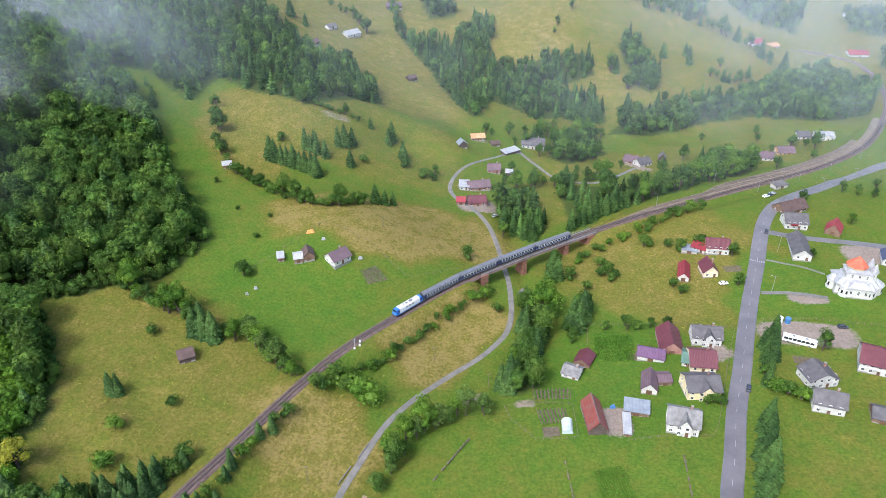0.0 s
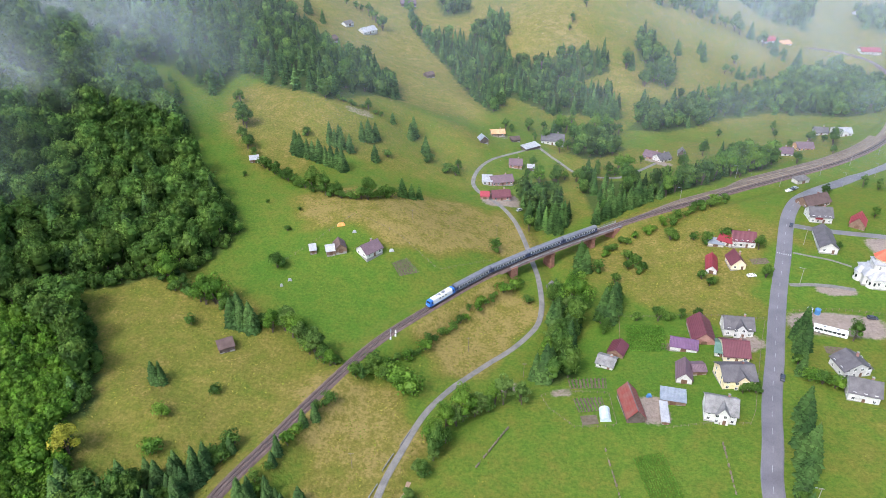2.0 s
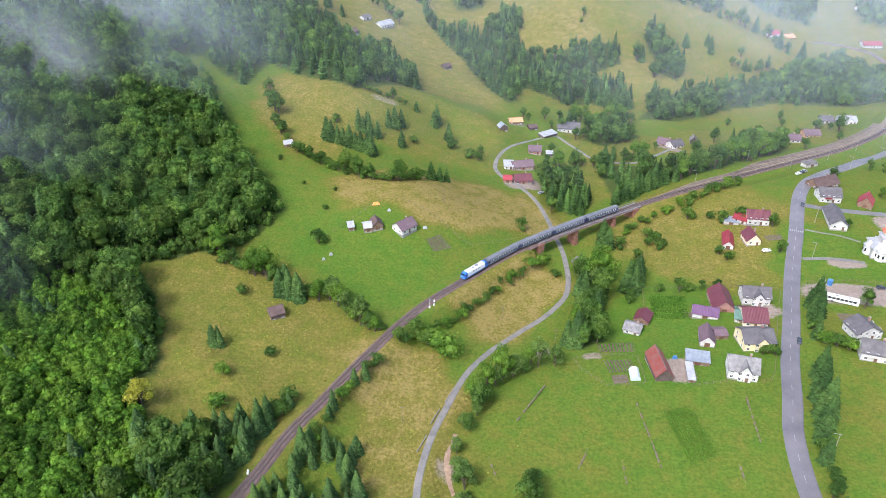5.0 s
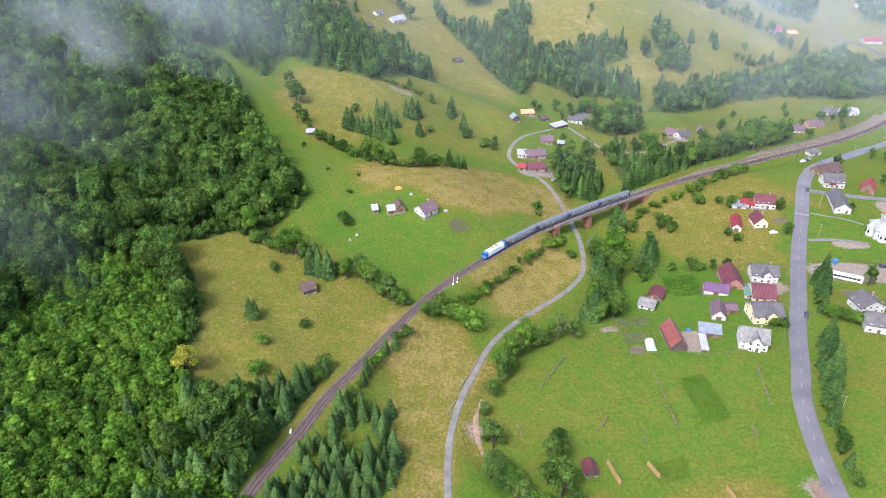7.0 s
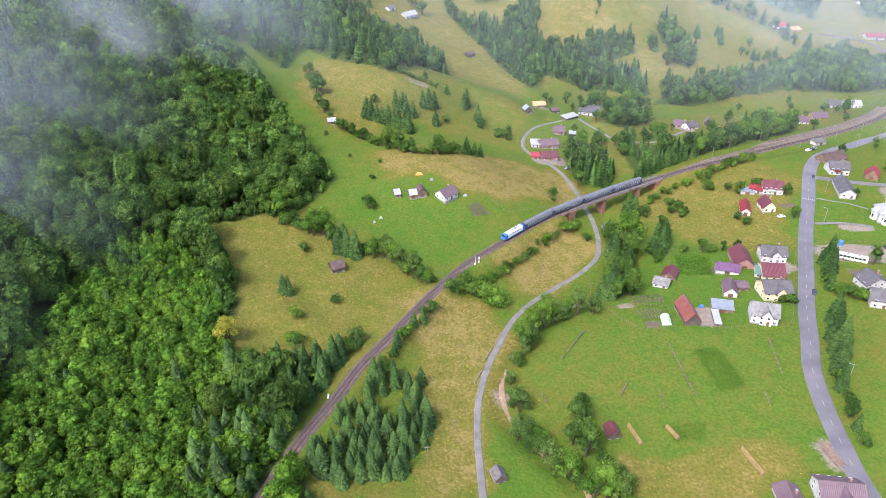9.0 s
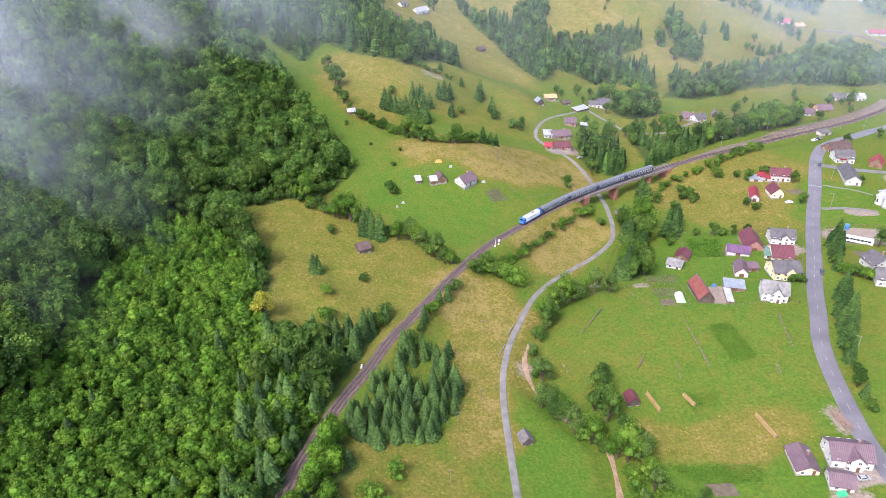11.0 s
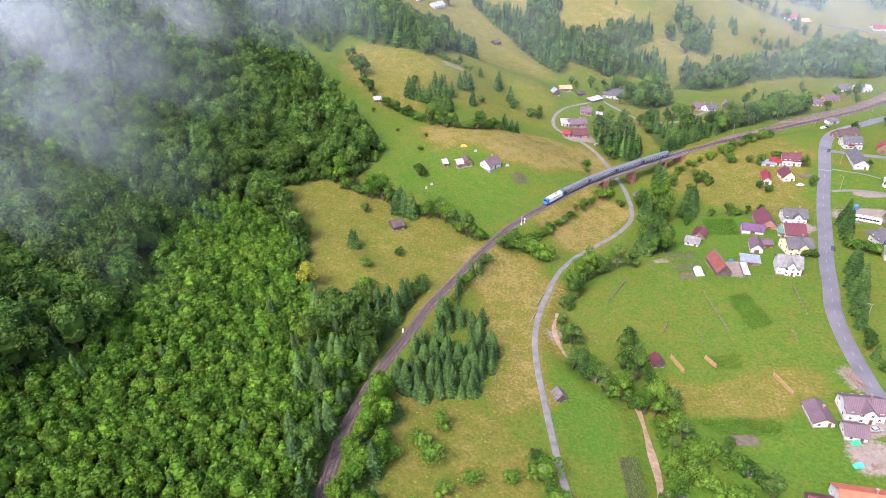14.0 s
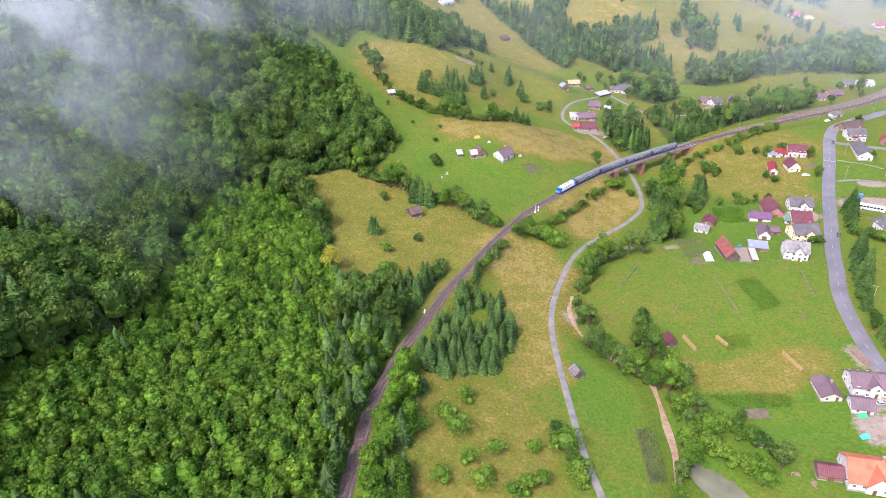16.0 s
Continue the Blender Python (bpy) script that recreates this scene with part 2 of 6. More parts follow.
mat("tank_blue", (0.05, 0.16, 0.36), (0.08, 0.20, 0.42), 1, 9, 0.4, 0.05)
mat("film", (0.40, 0.47, 0.52), (0.50, 0.56, 0.60), 0.7, 5, 0.3, 0.1)
mat("glass_dark", (0.018, 0.022, 0.028), (0.03, 0.035, 0.04), 1, 8, 0.08, 0.0)
leaf_mat("leaf", (0.048, 0.100, 0.021), (0.078, 0.148, 0.028), (0.118, 0.194, 0.035), 0.42)
leaf_mat("leaf_young", (0.060, 0.134, 0.015), (0.090, 0.184, 0.019), (0.128, 0.230, 0.024), 0.38)
leaf_mat("leaf_bright", (0.066, 0.140, 0.018), (0.096, 0.182, 0.023), (0.128, 0.214, 0.029))
leaf_mat("leaf_grey", (0.070, 0.126, 0.028), (0.096, 0.158, 0.036), (0.124, 0.190, 0.046))
leaf_mat("leaf_yellow", (0.26, 0.27, 0.03), (0.31, 0.31, 0.04), (0.36, 0.35, 0.05))
leaf_mat("needle", (0.034, 0.072, 0.021), (0.054, 0.106, 0.027), (0.080, 0.142, 0.035), 0.22)
leaf_mat("tuft", (0.130, 0.156, 0.022), (0.172, 0.170, 0.028), (0.214, 0.186, 0.042))
leaf_mat("crop", (0.066, 0.152, 0.018), (0.082, 0.176, 0.021), (0.100, 0.200, 0.026))

# ---- the lie of the land ----
# hills and hollows: centre, radius, height
HILLS = [(-450, 666, 340, 100.1), (-450, 84, 130, 74.7), (96, 942, 130, 38.8), (-354, -150, 80, 40.2), (-402, 378, 80, 43.4), (408, 162, 130, 12.4), (-210, -54, 80, 22.4), (318, 954, 80, 13.5),
         (-114, 954, 80, 19.4), (270, -6, 80, 4.9)]
KNOLLS = [(-180, 900, 50, 41.3), (120, 690, 50, 17.5), (-270, 690, 50, 29.9), (-85, 426, 32, 16.1), (150, 330, 50, 11.0), (-47, 311, 32, 14.7), (-240, 810, 50, 20.8), (-390, 240, 50, 19.9),
          (-412, -150, 32, 29.0), (480, 300, 50, 16.9), (180, 780, 50, 16.6), (-300, 390, 50, 13.8), (491, 503, 32, 12.4), (-420, -60, 50, 18.9), (-181, 599, 32, 8.4), (60, 780, 50, 9.9),
          (-239, 61, 32, 7.9), (-124, 484, 32, 6.3),
          (-62, 460, 15, 5.0), (-36, 468, 15, 6.0), (-11, 452, 15, 5.0), (10, 430, 13, 3.5), (120, 716, 38, 7.0), (178, 710, 38, 8.0), (238, 716, 36, 9.0), (290, 690, 32, 7.0), (60, 660, 26, 6.0), (105, 622, 24, 5.0), (-145, 172, 8, 1.6), (-126, 184, 9, 1.8), (-116, 172, 7, 1.4), (-104, 172, 9, 1.2), (-98, 198, 9, 1.3)]
HOLLOWS = [(18, 396, 130, -30.6), (-66, 138, 80, -14.3), (-450, 858, 80, -60.2), (-18, 618, 80, -21.6), (270, 570, 80, -15.6), (-420, 630, 50, -42.2), (120, 510, 50, -13.5), (-210, 210, 50, -13.0),
           (30, -6, 80, -11.4), (414, 666, 80, -14.2), (90, 930, 50, -11.7), (-390, 960, 50, -31.7), (-420, 750, 50, -25.5), (203, 503, 32, -11.3), (-181, 445, 32, -8.4), (-90, 720, 50, -5.9),
           (11, 234, 32, -6.0), (-104, 4, 32, -11.2), (-134, 176, 6, -1.6), (-123, 166, 6, -1.5), (-112, 190, 7, -1.2)]


def smooth(a, b, v):
    u = np.clip((v - a) / (b - a), 0, 1)
    return u * u * (3 - 2 * u)


def wild(x, y):
    """The height of the open land, before road and railway were cut into it."""
    z = np.full(np.shape(x), -5.0)
    for a, b, r, h in HILLS + KNOLLS + HOLLOWS:
        z = z + h * np.exp(-((x - a) ** 2 + (y - b) ** 2) / (2 * r * r))
    z = z + 0.45 * np.sin(x / 7.3 + 1.7 * np.sin(y / 13.0)) * np.sin(y / 8.9 + 1.3 * np.sin(x / 17.0)) * smooth(-40, -90, -np.abs(x + 60) + 30)
    z = z + 1.1 * np.sin(x / 15.0 + 2.0 * np.sin(y / 27.0)) * np.sin(y / 19.0 + 1.5 * np.sin(x / 23.0)) * smooth(360, 460, y)
    far = smooth(820, 1900, y) * 120 + smooth(520, 1500, np.abs(x)) * 110
    return z + far


def line(points, step=3.0):
    """A smooth curve through the points, in even steps."""
    p = np.array(points, float)
    p = np.vstack([2 * p[0] - p[1], p, 2 * p[-1] - p[-2]])
    out = []
    for i in range(1, len(p) - 2):
        n = max(2, int(np.linalg.norm(p[i + 1] - p[i]) / step * 2))
        for t in np.linspace(0, 1, n, endpoint=False):
            out.append(0.5 * (2 * p[i] + (p[i + 1] - p[i - 1]) * t + (2 * p[i - 1] - 5 * p[i] + 4 * p[i + 1] - p[i + 2]) * t * t
                              + (3 * p[i] - p[i - 1] - 3 * p[i + 1] + p[i + 2]) * t ** 3))
    out.append(p[-2])
    out = np.array(out)
    s = np.r_[0, np.cumsum(np.linalg.norm(np.diff(out, axis=0), axis=1))]
    k = np.arange(0, s[-1], step)
    return np.stack([np.interp(k, s, out[:, j]) for j in range(out.shape[1])], 1)


def mean_run(v, n):
    return np.convolve(np.pad(v, n, mode="edge"), np.ones(2 * n + 1) / (2 * n + 1), "valid")


RAIL = line([(-124, -60, 0), (-121, 0, 0), (-118, 37, 0), (-113, 76, 0), (-108, 93, 0), (-102, 110.5, 0), (-92.3, 131.8, 0), (-86.2, 147.5, 0), (-76, 166, 0),
             (-62.5, 191, 0), (-43.7, 221.3, 0), (-22.1, 245.3, 0), (2.9, 270.2, 0), (31.2, 291.6, 0), (62.2, 312, 0), (96.3, 332.6, 0), (132.6, 351.3, 0),
             (171.9, 370.8, 0), (214.3, 391.3, 0), (238, 404, 0), (265, 422, 0), (285, 438.4, 0)], 2.0)
RAIL = np.vstack([RAIL, line([(286, 439.5, 0), (303, 459, 0), (323, 486, -1), (349, 526, -3), (376, 577, -6), (398, 637, -8), (402, 685, -9), (380, 722, -10), (330, 745, -11), (270, 775, -12)], 2.0)])
LANE = line([(-32, -40), (-33, 10), (-37, 40), (-39.6, 60), (-40.5, 80), (-41, 100), (-41.3, 120), (-40, 138), (-36, 155), (-31, 168), (-23, 187), (-13, 202), (-5, 211), (3, 219.5),
             (13, 229), (21, 238), (27, 247), (30, 258), (31, 270), (31, 284), (29.5, 300), (28, 318), (25, 340), (20, 356), (13.5, 367), (6, 377), (3, 389),
             (7, 406), (16, 421.5), (28, 433), (42, 446), (52, 455)])
MAIN = line([(92, -60), (88, 20), (84, 60), (82.2, 93), (83.5, 111), (86.6, 132), (91.2, 150), (98, 166.5), (106.5, 188), (118, 213), (127.6, 235), (139.5, 261), (150.5, 284),
             (163, 311), (173, 329), (186, 346), (204, 361), (224, 374), (249, 391), (270, 403), (300, 420), (340, 446), (390, 500), (430, 580)])
SIDE = line([(166, 312), (177, 308), (195, 304), (222, 299), (260, 290)])
TRACK = line([(52, 455), (61, 434), (70, 415), (78, 407), (100, 402), (128, 425)])
BROOK = line([(34, 372), (35, 350), (37, 330), (38, 305), (38.5, 284), (38, 262), (33, 240), (24, 218), (10, 203), (-6, 190), (-20, 172), (-30, 152), (-30.5, 140), (-28, 129), (-20, 116),
              (-12, 107), (-6.5, 100), (-5.8, 90), (-6.4, 77), (-7, 64), (-10, 48), (-14, 20), (-18, -40)])
SPAN = (17.0, 76.0)  # the viaduct, by x


def near(x, y, path):
    """Distance to a path and the index of its nearest step."""
    x, y = np.ravel(x), np.ravel(y)
    d, k = np.full(x.shape, 1e9), np.zeros(x.shape, int)
    lo, hi = path[:, :2].min(0) - 40, path[:, :2].max(0) + 40
    sel = np.where((x > lo[0]) & (x < hi[0]) & (y > lo[1]) & (y < hi[1]))[0]
    for c in np.array_split(sel, max(1, len(sel) // 4000)):
        q = (x[c, None] - path[None, :, 0]) ** 2 + (y[c, None] - path[None, :, 1]) ** 2
        k[c] = q.argmin(1)
        d[c] = np.sqrt(q.min(1))
    return d, k


LEVELS = {}
for _n, _p, _w in (("lane", LANE, 6), ("main", MAIN, 6), ("side", SIDE, 4), ("track", TRACK, 4), ("brook", BROOK, 6)):
    LEVELS[_n] = mean_run(wild(_p[:, 0], _p[:, 1]), _w)


def land(x, y):
    """The height of the finished ground."""
    shape = np.shape(x)
    x, y = np.ravel(np.asarray(x, float)), np.ravel(np.asarray(y, float))
    z = wild(x, y)
    d, k = near(x, y, BROOK)
    z = z - (1 - smooth(1.5, 9, d)) * 2.0
    q = np.hypot((x - 4.5 + (y - 45) * 0.45) / 8.0, (y - 45) / 16)
    z = z - (1 - smooth(0.7, 1.15, q)) * 1.2
    for name, path, a, b in (("lane", LANE, 2.6, 7), ("main", MAIN, 5.2, 11), ("side", SIDE, 3, 7), ("track", TRACK, 1.8, 5)):
        d, k = near(x, y, path)
        w = 1 - smooth(a, b, d)
        z = z * (1 - w) + (LEVELS[name][k] - 0.12) * w
    d, k = near(x, y, RAIL)
    gap = smooth(SPAN[0] - 5, SPAN[0] + 3, x) * (1 - smooth(SPAN[1] - 3, SPAN[1] + 5, x)) * (y < 345)
    w = (1 - smooth(3.6, 13, d)) * (1 - gap)
    wide = (1 - smooth(8, 18, d)) * smooth(105, 150, x) * (y < 480)
    w = np.maximum(w, wide)
    z = z * (1 - w) + (RAIL[k, 2] - 0.75) * w
    return z.reshape(shape)


def at(x, y):
    return float(land(np.array([x]), np.array([y]))[0])


# ---- building helpers ----
def part(name, bm, material, parent=None, label=""):
    """Links a bmesh as one mesh object, under a thing if one is given."""
    me = bpy.data.meshes.new(name)
    bm.to_mesh(me)
    bm.free()
    me.materials.append(MATS[material])
    ob = new(name, me)
    ob.parent = parent
    return tagged(ob, label)


def empty(name, m, label, category, group="", kind=""):
    ob = new(name)
    ob.empty_display_size = 0.5
    ob.matrix_world = m
    return tagged(ob, label, category, group, kind)


def add_box(bm, x0, x1, y0, y1, z0, z1, taper=0.0):
    v = [bm.verts.new((x, y, z)) for z, t in ((z0, 0), (z1, taper)) for x, y in ((x0 + t, y0 + t), (x1 - t, y0 + t), (x1 - t, y1 - t), (x0 + t, y1 - t))]
    for f in ((3, 2, 1, 0), (4, 5, 6, 7), (0, 1, 5, 4), (1, 2, 6, 5), (2, 3, 7, 6), (3, 0, 4, 7)):
        bm.faces.new([v[i] for i in f])
    return v


def box(x0, x1, y0, y1, z0, z1, taper=0.0, bevel=0.0):
    bm = bmesh.new()
    add_box(bm, x0, x1, y0, y1, z0, z1, taper)
    if bevel:
        bmesh.ops.bevel(bm, geom=bm.edges[:], offset=bevel, segments=2, affect="EDGES", profile=0.5)
    return bm


def rod(a, b, r, n=8, r2=None):
    """A tapered round bar from a to b."""
    bm = bmesh.new()
    a, b = Vector(a), Vector(b)
    bmesh.ops.create_cone(bm, cap_ends=True, segments=n, radius1=r, radius2=r if r2 is None else r2, depth=(b - a).length,
                          matrix=Matrix.Translation((a + b) / 2) @ (b - a).to_track_quat("Z", "Y").to_matrix().to_4x4())
    return bm


def join(*bms):
    out = bms[0]
    for b in bms[1:]:
        me = bpy.data.meshes.new("t")
        b.to_mesh(me)
        b.free()
        out.from_mesh(me)
        bpy.data.meshes.remove(me)
    return out


def extrude_profile(profile, x0, x1):
    """A prism: the profile in y and z, drawn out along x."""
    bm = bmesh.new()
    a = [bm.verts.new((x0, y, z)) for y, z in profile]
    b = [bm.verts.new((x1, y, z)) for y, z in profile]
    n = len(profile)
    bm.faces.new(a[::-1])
    bm.faces.new(b)
    for i in range(n):
        bm.faces.new((a[i], a[(i + 1) % n], b[(i + 1) % n], b[i]))
    bmesh.ops.recalc_face_normals(bm, faces=bm.faces[:])
    return bm


def quad_object(name, verts, quads, material, label, category="", kind="structure", smooth_faces=False, parent=None):
    """One object from arrays of corners and four-sided faces."""
    verts, quads = np.asarray(verts, np.float32), np.asarray(quads, np.int32)
    me = bpy.data.meshes.new(name)
    me.vertices.add(len(verts))
    me.vertices.foreach_set("co", verts.ravel())
    me.loops.add(quads.size)
    me.loops.foreach_set("vertex_index", quads.ravel())
    me.polygons.add(len(quads))
    me.polygons.foreach_set("loop_start", np.arange(0, quads.size, 4, dtype=np.int32))
    me.polygons.foreach_set("use_smooth", np.full(len(quads), smooth_faces))
    me.update(calc_edges=True)
    me.materials.append(MATS[material])
    ob = new(name, me)
    ob.parent = parent
    return tagged(ob, label, category, "", kind)


def offset_points(path, off):
    d = np.gradient(path[:, :2], axis=0)
    d /= np.linalg.norm(d, axis=1)[:, None] + 1e-9
    return path[:, :2] + np.stack([d[:, 1], -d[:, 0]], 1) * off


def ribbon(name, path, z, cols, material, label, category="", kind="structure"):
    """A band along a path; cols: (offset to its right, height) across it."""
    rows = np.stack([np.column_stack([offset_points(path, o), z + h]) for o, h in cols], 1)
    n, m = rows.shape[:2]
    idx = np.arange(n * m).reshape(n, m)
    q = np.stack([idx[:-1, :-1], idx[:-1, 1:], idx[1:, 1:], idx[1:, :-1]], -1).reshape(-1, 4)[:, ::-1]
    return quad_object(name, rows.reshape(-1, 3), q, material, label, category, kind)


# ---- ground ----
def spaced(lo, hi, step, reach):
    mid = list(np.arange(lo, hi + 0.1, step))
    s, v = step, hi
    while v < reach:
        s *= 1.09
        v += s
        mid.append(v)
    s, v = step, lo
    while v > -reach:
        s *= 1.09
        v -= s
        mid.insert(0, v)
    return np.array(mid)


XS, YS = spaced(-300, 360, 2.8, 4200), spaced(10, 640, 2.8, 4200)
GX, GY = np.meshgrid(XS, YS)
GZ = land(GX, GY)


def zone(x, y, cx, cy, rx, ry, turn=0.0, soft=0.35):
    """1 inside a turned oval with a soft rim, 0 outside."""
    c, s = math.cos(radians(turn)), math.sin(radians(turn))
    u, v = ((x - cx) * c + (y - cy) * s) / rx, (-(x - cx) * s + (y - cy) * c) / ry
    return 1 - smooth(1 - soft, 1 + soft, (u ** 4 + v ** 4) ** 0.25)


# land use: centre, half sizes, turn, dryness
DRY = [(-120, 195, 62, 50, -35, 0.66), (-28, 318, 62, 30, 12, 0.92), (0, 240, 34, 17, 48, 0.90), (-47, 178, 22, 26, 20, 0.90), (110, 295, 50, 50, 40, 0.72), (-44, 128, 18, 36, 0, 0.78),
       (-76, 58, 26, 40, 0, 0.66), (-70, 258, 30, 36, 30, 0.16), (-27, 98, 11, 30, 5, 0.10), (45, 138, 42, 36, 15, 0.28), (-6, 150, 20, 24, 25, 0.42), (33, 100, 36, 11, 6, 0.74),
       (30, 68, 40, 22, 0, 0.12), (70, 212, 34, 34, 20, 0.10), (150, 180, 30, 42, -20, 0.42), (165, 262, 34, 26, -20, 0.16), (200, 330, 40, 20, 30, 0.36), (-90, 420, 55, 45, 15, 0.70),
       (-60, 560, 70, 90, 10, 0.74), (90, 650, 90, 60, 0, 0.78), (200, 640, 80, 50, -10, 0.66), (-155, 350, 26, 70, 25, 0.24), (-125, 400, 22, 50, 20, 0.72), (190, 450, 80, 40, 20, 0.56), (-35, 420, 46, 42, 0, 0.56),
       (70, 380, 22, 34, 0, 0.60), (110, 440, 50, 26, 0, 0.60)]
dry = 0.30 + 0.42 * smooth(470, 560, GY)
# the edges of the fields wander
WX = GX + 3.0 * np.sin(GY / 9.0 + GX / 31.0) + 1.6 * np.sin(GY / 3.7 - GX / 13.0)
WY = GY + 3.0 * np.sin(GX / 8.0 + GY / 27.0) + 1.6 * np.sin(GX / 4.1 - GY / 11.0)
for cx, cy, rx, ry, turn, v in DRY:
    w = zone(WX, WY, cx, cy, rx, ry, turn, 0.16)
    dry = dry * (1 - w) + v * w
bare = np.zeros(GX.shape)
for cx, cy, rx, ry, turn, v in [(152, 232, 20, 8, -12, 0.9), (163, 256, 9, 3.5, -10, 0.9), (208, 291, 13, 9, 0, 0.8), (19, 368, 12, 9, 0, 0.8), (130, 428, 12, 5, -60, 0.7),
                                (62, 186, 6, 8, 0, 0.8), (66, 70, 8, 8, 0, 0.7), (75, 84, 7, 6, 0, 0.8), (112, 222, 6, 5, 20, 0.7), (78, 106, 5, 8, 15, 0.6), (-70, 428, 10, 5, 10, 0.5),
                                (10, 205, 7, 3, 20, 0.6), (30, 199, 5, 3, 0, 0.6), (46, 50, 4, 3, 0, 0.6), (24, 464, 8, 5, 0, 0.5), (-31, 141, 4, 6, 10, 0.55)]:
    bare = np.maximum(bare, zone(GX, GY, cx, cy, rx, ry, turn, 0.3) * v)
ny, nx = GX.shape
idx = np.arange(nx * ny).reshape(ny, nx)
ground = quad_object("ground", np.column_stack([GX.ravel(), GY.ravel(), GZ.ravel()]), np.stack([idx[:-1, :-1], idx[:-1, 1:], idx[1:, 1:], idx[1:, :-1]], -1).reshape(-1, 4),
                     "meadow", "rolling green and straw coloured hay meadows of a valley", "ground", "structure", True)
for _n, _v in (("dry", dry), ("bare", bare), ("shady_floor", dry * 0)):
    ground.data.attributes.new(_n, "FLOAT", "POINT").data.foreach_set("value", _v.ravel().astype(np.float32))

# ---- roads, railway bed, brook ----
def surface(path, extra=0.0):
    return land(path[:, 0], path[:, 1]) + extra


ribbon("road", MAIN, LEVELS["main"] + 0.0, [(-3.6, -0.1), (-3.3, 0.06), (0, 0.10), (3.3, 0.06), (3.6, -0.1)], "asphalt", "damp grey asphalt main road through the village", "road")
ribbon("lane", LANE, LEVELS["lane"], [(-1.3, -0.1), (-1.1, 0.06), (0, 0.09), (1.1, 0.06), (1.3, -0.1)], "lane_gravel", "narrow pale grey paved lane between meadows", "lane")
ribbon("side_road", SIDE, LEVELS["side"], [(-2.4, -0.1), (-2.2, 0.07), (2.2, 0.07), (2.4, -0.1)], "asphalt", "grey side road to the village", "road")
ribbon("farm_track", TRACK, LEVELS["track"], [(-1.2, -0.1), (-1.0, 0.05), (1.0, 0.05), (1.2, -0.1)], "lane_gravel", "pale gravel farm track", "track")
_bw = (1.15 + 0.45 * np.sin(np.arange((BROOK[:, 1] < 160).sum()) * 0.55) * np.sin(np.arange((BROOK[:, 1] < 160).sum()) * 0.17))[:, None]
ribbon("brook", BROOK[BROOK[:, 1] < 160], mean_run(land(*BROOK[BROOK[:, 1] < 160].T), 4) + 0.25, [(-_bw, 0), (_bw, 0)], "mud_water", "shallow muddy brown brook", "brook")

# ---- railway ----
_r = RAIL
ribbon("track_bed", _r, _r[:, 2], [(-3.1, -1.2), (-1.9, -0.32), (0, -0.28), (1.9, -0.32), (3.1, -1.2)], "ballast", "brown ballast bed of a single railway line", "track bed")


def rails(path, label):
    for side in (-0.76, 0.76):
        ribbon("rail", path, path[:, 2], [(side - 0.09, -0.28), (side - 0.06, 0.0), (side + 0.06, 0.0), (side + 0.09, -0.28)], "rail_steel", label, "rail", "structure")


def sleepers(path, label):
    p = line(path, 0.65)
    d = np.gradient(p[:, :2], axis=0)
    d /= np.linalg.norm(d, axis=1)[:, None]
    nrm = np.stack([d[:, 1], -d[:, 0]], 1)
    v, q = [], []
    face = np.array([(0, 1, 2, 3), (4, 7, 6, 5), (0, 4, 5, 1), (1, 5, 6, 2), (2, 6, 7, 3), (3, 7, 4, 0)])[:, ::-1]
    for i in range(len(p)):
        b = p[i, :2]
        for h in (-0.34, -0.16):
            for a, c in ((-1.3, -0.13), (1.3, -0.13), (1.3, 0.13), (-1.3, 0.13)):
                v.append((*(b + nrm[i] * a + d[i] * c), p[i, 2] + h))
        q.append(face + 8 * i)
    quad_object("sleepers", v, np.vstack(q), "sleeper", label, "railway sleepers", "stuff")


rails(_r, "worn rusty steel rail")
sleepers(_r[(_r[:, 0] < 330) & (_r[:, 1] < 500)][::6], "dark brown wooden railway sleepers in ballast")
# loops of the station, on the far side of the running line
for _off, _a, _b, _dz in ((-4.4, 118, 330, 0.03), (-8.4, 165, 290, 0.08)):
    _k = _r[(_r[:, 0] > _a - 30) & (_r[:, 0] < _b) & (_r[:, 1] < 500)]
    _o = offset_points(_k, 0) + (offset_points(_k, 1) - offset_points(_k, 0)) * (_off * smooth(_a - 30, _a + 10, _k[:, 0]))[:, None]
    _l = np.column_stack([_o, _k[:, 2] - _dz])
    ribbon("track_bed", _l, _l[:, 2] - _dz, [(-2.8, -1.0), (-2.0, -0.34), (2.0, -0.34), (2.8, -1.0)], "loop_ballast", "brown ballast bed of a station loop", "track bed")
    rails(_l, "rusty steel rail of a station loop")

# ---- viaduct ----
_s = RAIL[(RAIL[:, 0] > SPAN[0] - 3) & (RAIL[:, 0] < SPAN[1] + 3) & (RAIL[:, 1] < 340)]
viaduct = empty("viaduct", pose(47, 302, 0), "steel girder railway viaduct on red stone piers", "bridge")
_inv = viaduct.matrix_world.inverted()


def under(ob, parent):
    ob.parent = parent
    ob.matrix_parent_inverse = parent.matrix_world.inverted()
    for key in ("category", "kind"):
        if key in ob:
            del ob[key]
    return ob


